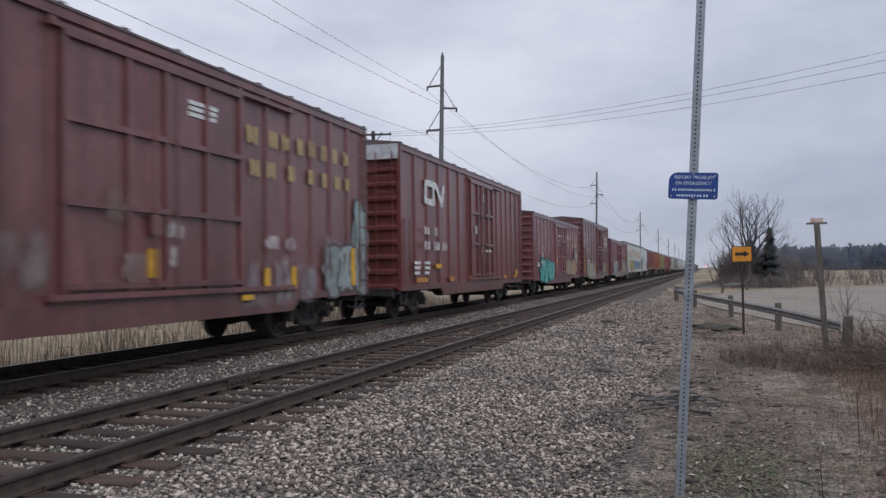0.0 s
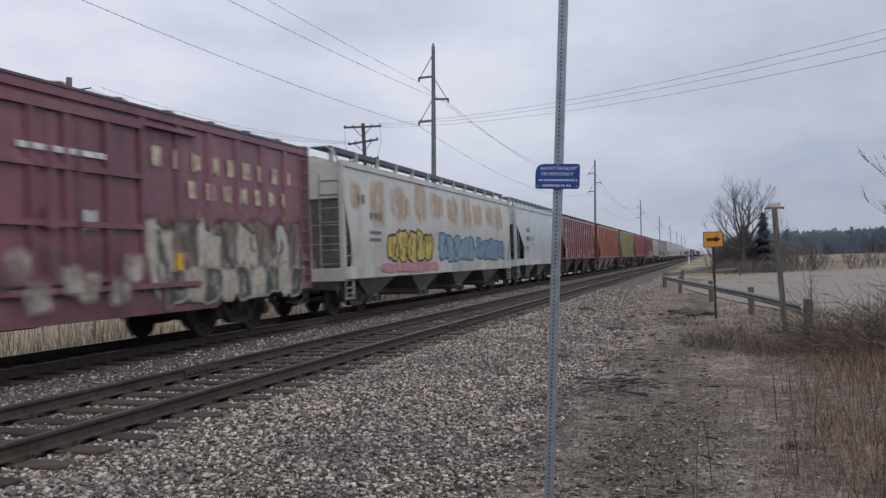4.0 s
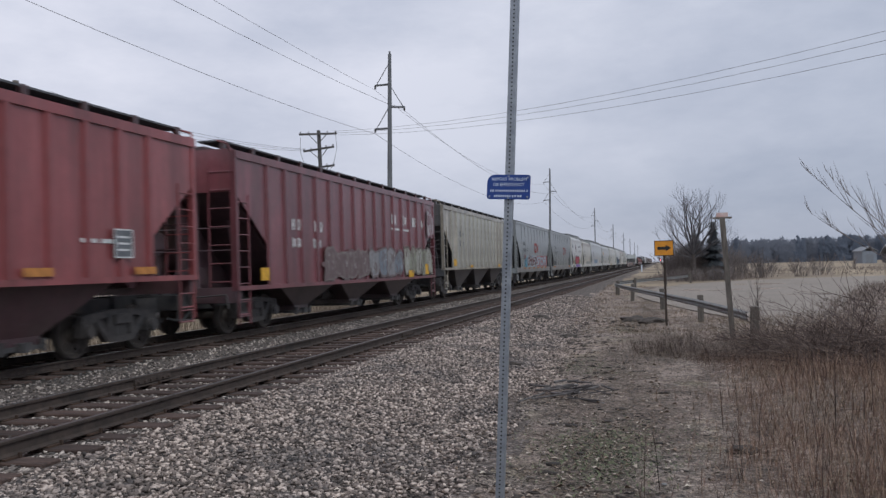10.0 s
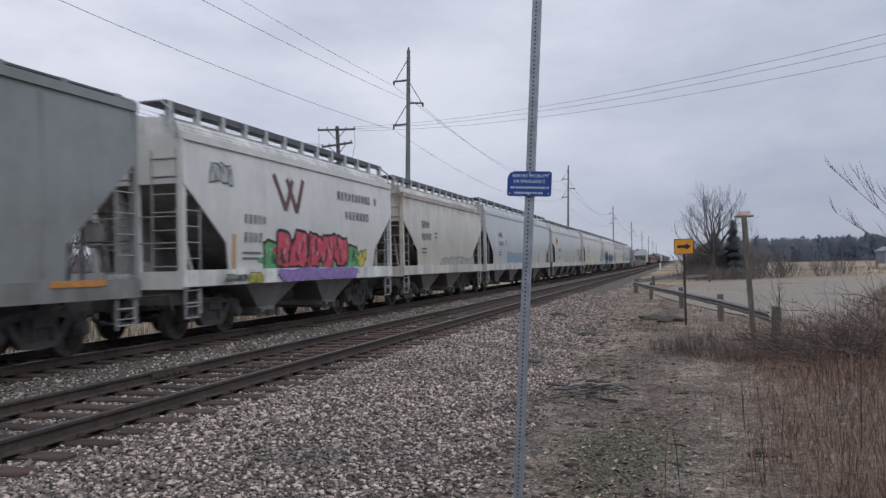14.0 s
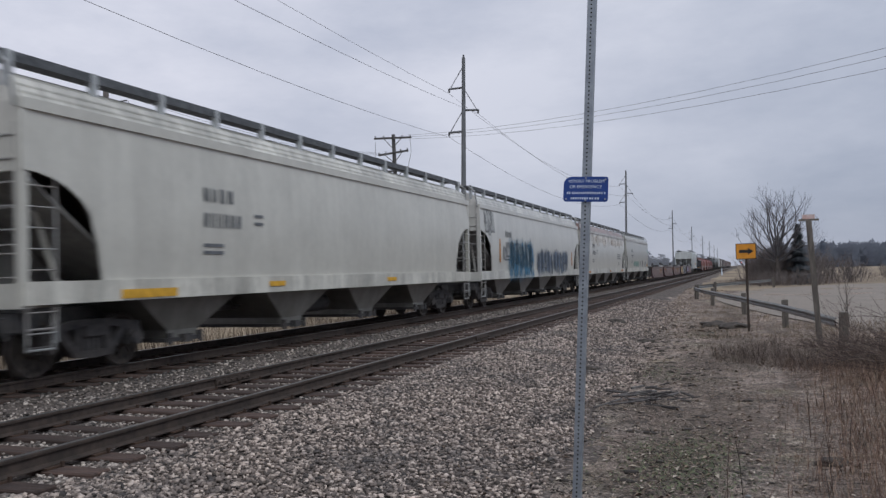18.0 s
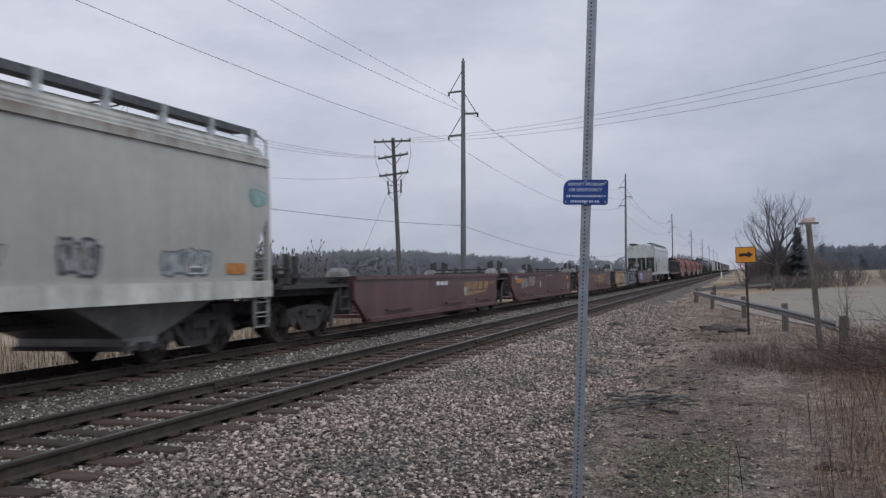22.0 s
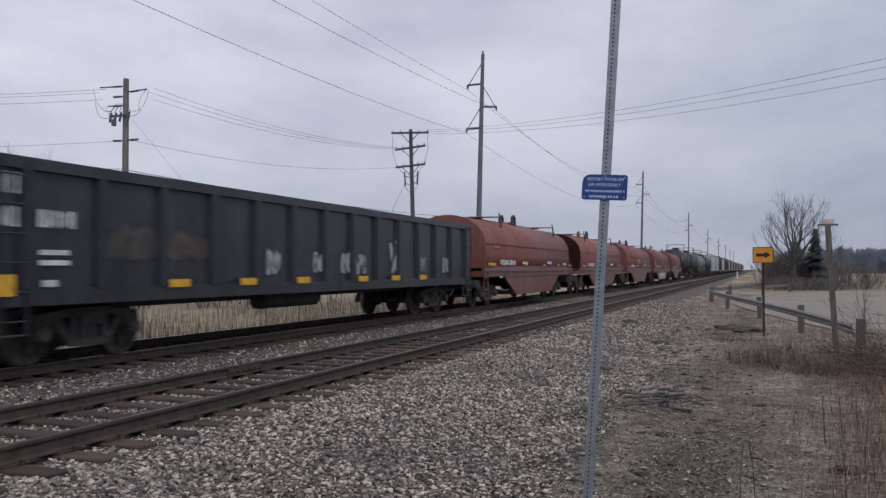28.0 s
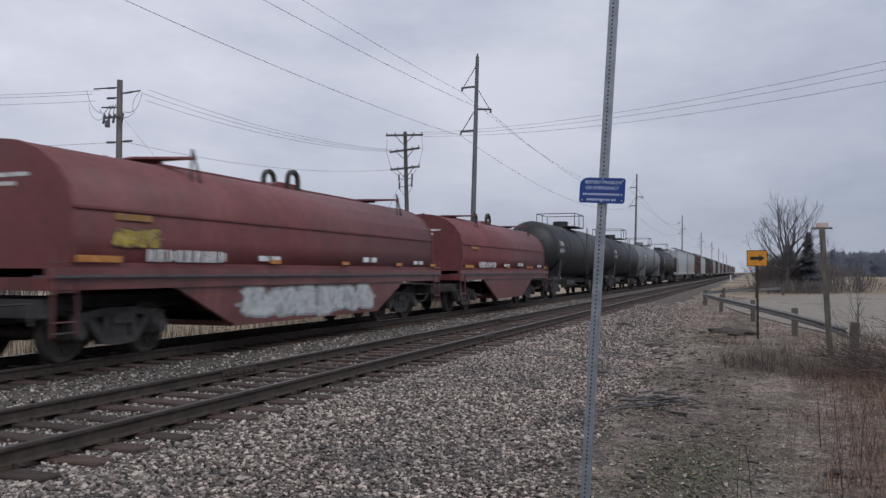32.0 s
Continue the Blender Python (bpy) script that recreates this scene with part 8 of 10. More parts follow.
def shed():
    ob = thing("farm_shed", "small grey farm shed with a gabled roof across the field", "shed", m=pose(51.2, 230, -0.7, 0, 0, 12))
    walls = surface("shed_siding", (0.16, 0.175, 0.205), (0.225, 0.245, 0.275), 3, 0.8, stretch=(6, 6, 0.3))
    part("wall", blocks((-1.8, 1.8, -2.5, 2.5, 0, 3.2)), walls, ob)
    part("roof", one(prism, [(-2.1, 3.1), (0, 4.2), (2.1, 3.1), (2.1, 3.3), (0, 4.4), (-2.1, 3.3)], -2.8, 2.8), surface("shed_roof", (0.17, 0.175, 0.19), (0.24, 0.25, 0.265), 2, 0.6), ob)
    part("door", blocks((-0.9, 0.9, -2.56, -2.5, 0, 2.4)), surface("shed_door", (0.16, 0.17, 0.19), (0.2, 0.21, 0.23), 3, 0.8), ob)
    barn = thing("barn", "long low dark farm building with a pale roof", "barn", m=pose(62.5, 236, -0.7, 0, 0, 8))
    part("wall", blocks((-5, 5, -3, 3, 0, 2.4)), surface("barn_siding", (0.06, 0.055, 0.055), (0.11, 0.1, 0.1), 2, 0.9), barn)
    part("roof", one(prism, [(-3.4, 2.3), (0, 4.6), (3.4, 2.3), (3.4, 2.5), (0, 4.8), (-3.4, 2.5)], -5.4, 5.4, "x"), surface("barn_roof", (0.32, 0.33, 0.35), (0.42, 0.43, 0.45), 2, 0.6), barn)


shed()


def crossing_signal(x, y, z):
    ob = thing("crossing_signal", "distant railway signal with a glowing red lamp", "signal", "signals at the far crossing", m=pose(x, y, -0.5))
    bm = bmesh.new()
    bar(bm, (0, 0, 0), (0, 0, z + 0.8), 0.07, 8)
    part("mast", bm, M["galvanised"], ob)
    part("hood", one(bar, (0, 0.25, z + 0.5), (0, -0.05, z + 0.5), 0.45, 14), M["black"], ob)
    part("lamp", one(bar, (0, -0.06, z + 0.5), (0, -0.1, z + 0.5), 0.4, 14), M["red_glow"], ob, "glowing red lens")


M["red_glow"] = glow("red_lens", (1.0, 0.10, 0.12), 9.0)
crossing_signal(0.4, 616, 2.7)
crossing_signal(-14.2, 600, 4.4)
marker = thing("track_marker", "short white marker post beside the track", "post", m=pose(-3.2, 150, -0.4))
part("post", blocks((-0.1, 0.1, -0.05, 0.05, 0, 1.3)), M["sign_white"], marker)
part("cap", blocks((-0.11, 0.11, -0.06, 0.06, 1.3, 1.36)), M["galvanised"], marker)
thin = thing("thin_stake", "thin dark stake in the dry grass", "stake", m=pose(-20.2, 22, -1.3))
part("stake", rods(((0, 0, 0), (0, 0.05, 1.7)), r=0.05), M["post_wood"], thin)


# ---- power lines ----
def insulator(bm, p, n=4, r=0.07, way=(0, 0, 1)):
    w = Vector(way).normalized()
    for k in range(n):
        bar(bm, Vector(p) + w * 0.07 * k, Vector(p) + w * (0.07 * k + 0.04), r, 8)


def steel_pole(x, y, top, lean=0.0):
    """A tall slim pole with three bracket arms and stays."""
    ob = thing("power_pole", "tall slim grey power pole with three bracket arms", "power pole", "power poles along the track", m=pose(x, y, 0, 0, lean, 0))
    part("pole", one(bar, (0, 0, -1.4), (0, 0, top), 0.27, 12, 0.15), M["pole_steel"], ob)
    part("pole_cap", one(bar, (0, 0, top), (0, 0, top + 0.25), 0.08, 8), M["wire"], ob)
    for s, z in ((-1, top - 2.55), (1, top - 4.5), (-1, top - 6.3)):
        bm = bmesh.new()
        bar(bm, (0, 0, z), (s * 1.3, 0, z - 0.05), 0.09, 8)
        arm = part("arm", bm, M["pole_steel"], ob)
        bm = bmesh.new()
        bar(bm, (s * 0.12, 0, z + 1.7), (s * 1.15, 0, z + 0.05), 0.035)
        part("stay", bm, M["wire"], arm)
        bm = bmesh.new()
        insulator(bm, (s * 1.3, 0, z - 0.35), 5, 0.09)
        part("insulator", fixed(bm), M["wire"], arm)


STEEL = [(-22.1, 64.4, 19.7), (-22.0, 167.6, 21.2), (-22.9, 302.0, 21.6), (-23.4, 432, 21.5), (-23.8, 565, 21.5), (-24.2, 700, 21.5), (-24.6, 835, 21.5), (-25, 970, 21.5)]
for sx, sy, st in STEEL:
    steel_pole(sx, sy, st, 1.6 if sy < 250 else 0.8)


def span(name, a, b, sag, r=0.012, label="thin sagging power line"):
    a, b = Vector(a), Vector(b)
    n = 16
    pts = [a.lerp(b, k / n) - Vector((0, 0, 4 * sag * (k / n) * (1 - k / n))) for k in range(n + 1)]
    bm = bmesh.new()
    rings = []
    for k, p in enumerate(pts):
        t = (pts[min(n, k + 1)] - pts[max(0, k - 1)]).normalized()
        side = t.cross(Vector((0, 0, 1))).normalized()
        up = side.cross(t)
        rings.append([p + (side * math.cos(q * math.tau / 4) + up * math.sin(q * math.tau / 4)) * r for q in range(4)])
    loft(bm, rings)
    ob = part(name, fixed(bm), M["wire"])
    return tagged(ob, label, "power line", "power lines")


def arm_end(k, which):
    x, y, top = STEEL[k]
    s, z = ((-1, top - 2.95), (1, top - 4.9), (-1, top - 6.7))[which]
    lean = math.tan(radians(1.6 if y < 250 else 0.8))
    return (x + s * 1.3 + lean * z, y, z)


for w in range(3):
    for k in range(4):
        span("power_line", arm_end(k, w), arm_end(k + 1, w), 2.4, 0.016 + 0.006 * k)
    e = arm_end(0, w)
    span("power_line", (e[0] - 1.4, -48, e[2] + (5.0, 3.3, 5.1)[w]), e, (1.9, 2.3, 2.7)[w], 0.013)


def wood_pole():
    """The old wooden pole with three crossarms."""
    ob = thing("utility_pole", "dark old wooden utility pole with three crossarms, leaning slightly", "utility pole", m=pose(-21.13, 48.6, 0, 0, -1.5, 0))
    part("pole", one(bar, (0, 0, -1.6), (0, 0, 10.7), 0.17, 12, 0.12), M["pole_wood"], ob)
    for z, tilt, wide in ((10.45, -4, 1.33), (9.45, 3, 1.08), (8.25, 2, 1.05)):
        arm = part("crossarm", blocks((-wide, wide, -0.2, -0.08, -0.06, 0.06)), M["pole_wood"], ob)
        arm.matrix_basis = pose(0, 0, z, 0, -tilt, 0)
        for s in (-1, 1):
            part("brace", one(bar, (s * 0.62, -0.14, -0.05), (s * 0.05, -0.14, -0.62), 0.025), M["pole_wood"], arm)
            for q in (0.5, 0.95):
                bm = bmesh.new()
                insulator(bm, (s * wide * q, -0.14, 0.06), 2, 0.05)
                part("insulator", fixed(bm), M["wire"], arm)
    bm = bmesh.new()
    for s, z in ((-0.45, 7.4), (-0.42, 6.9), (0.5, 7.4), (0.46, 6.95)):
        bar(bm, (s, -0.15, z), (s, -0.15, z + 0.45), 0.06, 8)
        bar(bm, (s, -0.15, z + 0.2), (0, -0.1, z + 0.05), 0.025)
    for s in (-1, 1):
        pts = [(s * 1.25, -0.15, 10.3), (s * 1.3, -0.18, 9.4), (s * 1.0, -0.18, 8.3), (s * 0.55, -0.18, 7.8)]
        for a, b in zip(pts, pts[1:]):
            bar(bm, a, b, 0.012)
        bar(bm, (s * 0.45, -0.16, 6.9), (0.05, -0.15, 6.3), 0.015)
    part("fuse_cutout", fixed(bm), M["wire"], ob, "fuse cutouts and looping leads")


wood_pole()


M["grey_pole"] = surface("weathered_pole_wood", (0.1, 0.088, 0.084), (0.22, 0.195, 0.185), 5, 0.9, 0, (0.06, 0.052, 0.05), 0.7, 0.5, 0.4, (3, 3, 0.25))


def transformer_pole():
    ob = thing("utility_pole", "weathered wooden utility pole with switch gear and looping leads", "utility pole", m=pose(-28.35, 30, 0))
    part("pole", one(bar, (0, 0, -1.6), (0, 0, 10.6), 0.185, 12, 0.135), M["grey_pole"], ob)
    part("band", one(bar, (0, 0, 4.75), (0, 0, 6.0), 0.168, 12), M["under"], ob, "dark wrapped band")
    bm = bmesh.new()
    cuboid(bm, -0.85, 0.15, -0.2, -0.1, 8.75, 8.85)
    for x in (-0.8, -0.5, -0.2, 0.3):
        bar(bm, (x, -0.2, 8.5), (x + 0.1, -0.2, 8.95), 0.055, 8)
        bar(bm, (x, -0.2, 8.95), (x * 0.5, -0.15, 9.4), 0.016)
    bar(bm, (-0.45, -0.3, 8.3), (-0.45, -0.3, 8.6), 0.12, 10)
    part("switch_gear", fixed(bm), M["wire"], ob, "dark switches and fuse cutouts")
    for z, s, l in ((10.25, -1, 1.6), (9.95, 1, 1.25), (9.75, -1, 0.7), (9.3, -1, 1.1), (7.6, 1, 0.5), (7.6, -1, 0.7)):
        bm = bmesh.new()
        insulator(bm, (s * 0.3, 0, z), 7, 0.05, (s, 0, 0.05))
        bar(bm, (0, 0, z), (s * l, 0, z + 0.05), 0.035)
        part("insulator", fixed(bm), M["wire"], ob)
    bm = bmesh.new()
    for a, c, b in (((-2.05, 10.3), (-1.7, 9.0), (-0.75, 9.05)), ((-1.9, 9.65), (-1.75, 8.6), (-0.95, 8.75)), ((-1.2, 9.3), (-1.1, 8.9), (-0.5, 8.6)), ((1.35, 9.95), (1.15, 8.7), (0.3, 9.05)), ((1.2, 9.95), (0.75, 9.6), (0.9, 9.0)), ((0.9, 9.0), (0.6, 8.7), (0.3, 8.75))):
        p = None
        for k in range(11):
            u = k / 10
            q = ((1 - u) ** 2 * a[0] + 2 * u * (1 - u) * c[0] + u * u * b[0], -0.1 * u, (1 - u) ** 2 * a[1] + 2 * u * (1 - u) * c[1] + u * u * b[1])
            if p:
                bar(bm, p, q, 0.012, 4)
            p = q
    part("looping_lead", bm, M["wire"], ob, "looping black leads")


transformer_pole()
for y0, z0, z1 in ((0.2, 10.25, 9.55), (-0.2, 10.0, 9.45), (0.0, 9.7, 9.4)):
    span("power_line", (-26.8, 30 + y0, z0 - 0.2), (-22.4, 48.5 + y0, z1), 0.5, 0.008)
    span("power_line", (-60, 27 + y0, z0 + 2.2), (-29.8, 30 + y0, z0), 0.5, 0.008)
span("power_line", (-28, 30, 7.6), (-22.2, 48.5, 8.2), 0.6, 0.008)
span("power_line", (-60, 27, 9.0), (-28.8, 30, 7.6), 0.4, 0.008)
span("communication_cable", (-28.4, 29.8, 6.2), (-22.0, 64.2, 5.65), 0.35, 0.016, "thick sagging communication cable")
span("communication_cable", (-60, 24, 9.0), (-28.4, 29.8, 6.2), 0.4, 0.014, "thick sagging communication cable")
span("communication_cable", (-22.0, 64.4, 5.65), (-22.3, 167, 5.2), 1.6, 0.016, "thick sagging communication cable")
for dz, dy in ((0.0, 0.0), (-0.3, 0.3), (0.18, -0.4)):
    span("power_line", (-20.2, 48.6 + dy, 10.45 + dz * 0.3), (30, 16 + dy, 11.3 + dz * 2.2), 2.1, 0.0075)
span("guy_wire", (-28.3, 29.9, 9.0), (-22.6, 36, -1.0), 0.0, 0.005, "thin guy wire down to the ground")
span("guy_wire", (-21.4, 48.6, 8.0), (-24.5, 46, -0.8), 0.0, 0.01, "thin guy wire down to the ground")


# ---- loose stone, grass, brush and trees ----
def mass(name, verts, faces, materials, label, category, per=None):
    """One mesh of very many small pieces, from arrays: verts (n, 3), faces (m, 3)."""
    me = bpy.data.meshes.new(name)
    me.vertices.add(len(verts))
    me.vertices.foreach_set("co", np.asarray(verts, np.float32).ravel())
    me.loops.add(len(faces) * 3)
    me.loops.foreach_set("vertex_index", np.asarray(faces, np.int32).ravel())
    me.polygons.add(len(faces))
    me.polygons.foreach_set("loop_start", np.arange(0, len(faces) * 3, 3, dtype=np.int32))
    me.update(calc_edges=True)
    me.validate()
    me.materials.append(materials)
    return tagged(new(name, me), label, category, kind="stuff")


def stone_shapes(n, rng):
    out = []
    for _ in range(n):
        bm = bmesh.new()
        for _ in range(9):
            v = Vector(rng.normal(size=3)).normalized()
            bm.verts.new((v.x * 0.5 * rng.uniform(0.8, 1.2), v.y * 0.5 * rng.uniform(0.8, 1.2), v.z * 0.36))
        hull = bmesh.ops.convex_hull(bm, input=bm.verts)
        bmesh.ops.delete(bm, geom=[v for v in bm.verts if not v.link_faces], context="VERTS")
        bmesh.ops.triangulate(bm, faces=bm.faces)
        bm.verts.index_update()
        out.append((np.array([v.co[:] for v in bm.verts]), np.array([[v.index for v in f.verts] for f in bm.faces])))
        bm.free()
    return out


def ballast():
    rng = np.random.default_rng(5)
    shapes = stone_shapes(12, rng)
    spots = []

    def scatter(n, x0, x1, y0, y1, small, large, power=1.0):
        x = rng.uniform(x0, x1, n)
        y = y0 + (y1 - y0) * rng.uniform(0, 1, n) ** power
        s = rng.uniform(small, large, n) * rng.choice([0.75, 1.0, 1.0, 1.25], n)
        for a, b, c in zip(x, y, s):
            spots.append((a, b, c))

    scatter(52000, -4.75, -1.5, 2.2, 16, 0.026, 0.058, 1.25)
    scatter(5000, -4.75, -1.8, -4.0, 2.2, 0.03, 0.06)
    scatter(20000, -4.75, -2.0, 16, 40, 0.036, 0.072, 1.4)
    scatter(13000, -5.5, -4.6, 3.0, 40, 0.028, 0.058, 1.5)
    scatter(12000, -6.85, -5.5, 4.0, 40, 0.028, 0.056, 1.5)
    scatter(12000, -9.3, -6.95, 5.0, 45, 0.03, 0.062, 1.5)
    scatter(2500, -11.0, -9.7, 7.0, 40, 0.03, 0.06, 1.4)
    scatter(5000, -1.8, 0.9, 2.5, 22, 0.012, 0.03, 1.2)
    scatter(14000, -2.3, -0.7, 2.5, 20, 0.014, 0.034, 1.2)
    heaps = {k: ([], [], [0]) for k in range(3)}
    for x, y, s in spots:
        edge = x + 2.0 + 0.03 * max(0, y - 5) + 0.5 * noise.noise((x * 0.8, y * 0.8, 5.0))
        if edge > 0 and rng.uniform() < min(0.86 if s < 0.034 else 0.97, edge * 1.3 + 0.1):
            continue
        gx = abs(abs(x - NEAR_TRACK) - GAUGE)
        if gx < 0.09 or abs(abs(x - FAR_TRACK) - GAUGE) < 0.09:
            continue
        v, f = shapes[rng.integers(12)]
        a, b = rng.uniform(0, 6.28), rng.normal(0, 0.35)
        ca, sa, cb, sb = math.cos(a), math.sin(a), math.cos(b), math.sin(b)
        m = np.array([[ca, -sa * cb, sa * sb], [sa, ca * cb, -ca * sb], [0, sb, cb]])
        lift = ground_z(x, y) + s * rng.uniform(0.05, 0.35)
        on_track = abs(x - NEAR_TRACK) < 1.35 or abs(x - FAR_TRACK) < 1.35
        if on_track:
            row = TIES[NEAR_TRACK if x > -8.3 else FAR_TRACK]
            if np.min(np.abs(np.asarray(row) - y)) < 0.11 and rng.uniform() < 0.93:
                continue
            lift = -0.19 + s * rng.uniform(-0.1, 0.2)
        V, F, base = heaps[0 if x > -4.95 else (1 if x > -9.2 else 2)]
        V.append(v @ m.T * s + (x, y, lift))
        F.append(f + base[0])
        base[0] += len(v)
    oily = islands("oily_stone", (0.04, 0.034, 0.03), (0.66, 0.56, 0.49), 0.9, (0.225, 0.185, 0.162), patch=0.6)
    # The train's shade is put into these darker stones beneath it.
    black = islands("train_shade_stone", (0.02, 0.018, 0.017), (0.2, 0.17, 0.15), 0.85, (0.065, 0.055, 0.05), patch=0.7)
    for tracks, material, label in ((0, M["stone"], "loose grey and pale crushed stone ballast"), (1, oily, "darker oil-stained crushed stone between the rails"), (2, black, "crushed stone under the train, its shade in the colour")):
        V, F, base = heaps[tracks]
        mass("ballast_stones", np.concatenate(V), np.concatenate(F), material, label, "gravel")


ballast()


def blades(name, spots, material, label, category, rng):
    """Thin blades or stalks: x, y, z, height, width, lean, way."""
    s = np.array(spots)
    n = len(s)
    side = np.stack([np.cos(s[:, 6] + 1.57), np.sin(s[:, 6] + 1.57), np.zeros(n)], 1) * s[:, 4:5] * 0.5
    foot = s[:, :3]
    lean = np.stack([np.cos(s[:, 6]), np.sin(s[:, 6]), np.zeros(n)], 1) * (s[:, 5] * s[:, 3])[:, None]
    up = np.zeros((n, 3))
    up[:, 2] = s[:, 3]
    rise = np.sqrt(np.maximum(0.0, 1 - s[:, 5] ** 2))[:, None]
    mid = np.where(s[:, 5:6] < 0.9, foot + up * 0.55 + lean * 0.35, foot + up * rise * 0.6 + lean * 0.45)
    tip = foot + up * rise + lean
    V = np.stack([foot - side, foot + side, mid - side * 0.8, mid + side * 0.8, tip], 1).reshape(-1, 3)
    base = (np.arange(n) * 5)[:, None]
    F = np.concatenate([base + [0, 1, 2], base + [1, 3, 2], base + [2, 3, 4]], 1).reshape(-1, 3)
    return mass(name, V, F, material, label, category)


def patchy(x, y, scale=0.5, seed=0.0):
    return noise.noise((x * scale, y * scale, seed))


def grasses():
    rng = np.random.default_rng(8)
    straw = islands("dry_straw", (0.10, 0.062, 0.042), (0.36, 0.27, 0.185), 0.9, (0.21, 0.145, 0.098))
    spots = []
    while len(spots) < 30000:
        x, y = rng.uniform(-1.2, 7.0), 2.6 + 22 * rng.uniform() ** 1.5
        dens = 0.05 + 0.9 * smooth(-0.2, 1.9, x + 0.9 * patchy(x, y, 0.7)) + 0.45 * patchy(x, y, 1.2, 3.0)
        if rng.uniform() > dens:
            continue
        tall = 0.05 + 0.22 * smooth(0.2, 2.2, x) * rng.uniform(0.3, 1.3)
        spots.append((x, y, ground_z(x, y) - 0.01, tall, rng.uniform(0.0025, 0.006), rng.uniform(0.55, 0.99), rng.uniform(0, 6.28)))
    blades("dry_grass", spots, straw, "flattened straw-coloured dry grass", "grass", rng)
    spots = []
    while len(spots) < 26000:
        x, y = rng.uniform(-1.9, 5.5), 2.6 + 24 * rng.uniform() ** 1.4
        if rng.uniform() > 0.2 + 1.1 * patchy(x, y, 0.9, 6.0) + 0.3 * smooth(-0.5, 1.5, x):
            continue
        spots.append((x, y, ground_z(x, y) + rng.uniform(0.0, 0.012), rng.uniform(0.03, 0.12), rng.uniform(0.003, 0.008), rng.uniform(0.985, 0.999), rng.uniform(0, 6.28)))
    blades("grass_litter", spots, straw, "flat litter of straw and dead leaves on the soil", "litter", rng)
    spots = []
    for _ in range(15000):
        y = 20 + 42 * rng.uniform() ** 1.2
        x = -2.2 - 0.03 * (y - 10) + rng.uniform(0, 1) * (4.0 - 0.03 * (y - 20))
        spots.append((x, y, ground_z(x, y) - 0.01, rng.uniform(0.02, 0.12) * (1 + patchy(x, y, 0.5, 1.0)), rng.uniform(0.006, 0.014), rng.uniform(0.6, 0.99), rng.uniform(0, 6.28)))
    blades("dry_grass", spots, straw, "short dry grass between the stone and the guardrail", "grass", rng)
    tan = islands("tall_dry_grass", (0.065, 0.044, 0.032), (0.22, 0.162, 0.118), 0.9, (0.13, 0.093, 0.066))
    spots = []
    for _ in range(16000):
        x, y = -13.6 - 9 * rng.uniform() ** 1.3, 4 + 56 * rng.uniform() ** 1.2
        spots.append((x, y, ground_z(x, y) - 0.02, rng.uniform(0.35, 0.95) * (1 + 0.4 * patchy(x, y, 0.3)), rng.uniform(0.008, 0.018), rng.uniform(0.1, 0.5), rng.uniform(0, 6.28)))
    blades("tall_grass", spots, tan, "tall tan dry grass beyond the tracks", "grass", rng)
    spots = []
    tufts = []
    for _ in range(85):
        q = rng.uniform()
        tufts.append((-0.1 + 2.3 * q + rng.normal(0, 0.25), 15.2 - 1.2 * q + rng.normal(0, 0.5) + 3.0 * rng.uniform() ** 3, rng.uniform(0.16, 0.45)))
    for _ in range(8000):
        cx, cy, tall = tufts[rng.integers(85)]
        x, y = cx + rng.normal(0, 0.13), cy + rng.normal(0, 0.16)
        spots.append((x, y, ground_z(x, y) - 0.02, tall * rng.uniform(0.5, 1.15), rng.uniform(0.003, 0.007), rng.uniform(0.3, 0.96), rng.uniform(0, 6.28)))
    greyish = islands("grey_dead_grass", (0.07, 0.052, 0.045), (0.36, 0.29, 0.24), 0.9, (0.18, 0.138, 0.116))
    blades("grass_tufts", spots, greyish, "bushy tufts of grey dead grass below the guardrail", "grass", rng)
    chips = islands("soil_crumbs", (0.045, 0.034, 0.029), (0.44, 0.36, 0.29), 0.95, (0.14, 0.108, 0.09))
    spots = []
    while len(spots) < 16000:
        x, y = rng.uniform(-2.6, 4.2), 2.5 + 24 * rng.uniform() ** 1.45
        if rng.uniform() > 0.12 + 1.7 * patchy(x, y, 0.8, 11.0) - 0.5 * smooth(-2.0, -2.6, x):
            continue
        spots.append((x, y, ground_z(x, y) + rng.uniform(0.0, 0.015), rng.uniform(0.01, 0.05), rng.uniform(0.006, 0.024), rng.uniform(0.95, 0.999), rng.uniform(0, 6.28)))
    blades("soil_crumbs", spots, chips, "crumbs of soil, dead leaf and broken straw", "litter", rng)
    V, F, base = [], [], 0
    shapes = stone_shapes(8, rng)
    for _ in range(1500):
        y = 4.0 + 22 * rng.uniform() ** 1.3
        x = -1.2 - 0.02 * (y - 6) + rng.normal(0, 0.75)
        if patchy(x, y, 0.9, 14.0) < -0.05 and rng.uniform() < 0.75:
            continue
        v, f = shapes[rng.integers(8)]
        size, a = 0.03 + 0.11 * rng.uniform() ** 3, rng.uniform(0, 6.28)
        turn = np.array([[math.cos(a), -math.sin(a), 0], [math.sin(a), math.cos(a), 0], [0, 0, 0.45]])
        V.append(v @ turn.T * size * (1.5, 1.0, 1.0) + (x, y, ground_z(x, y) + 0.004))
        F.append(f + base)
        base += len(v)
    mass("soil_lumps", np.concatenate(V), np.concatenate(F), islands("damp_soil_lump", (0.025, 0.02, 0.017), (0.14, 0.112, 0.094), 0.95, (0.06, 0.048, 0.041)), "damp dark lumps of trodden soil", "soil")
    n = 2600
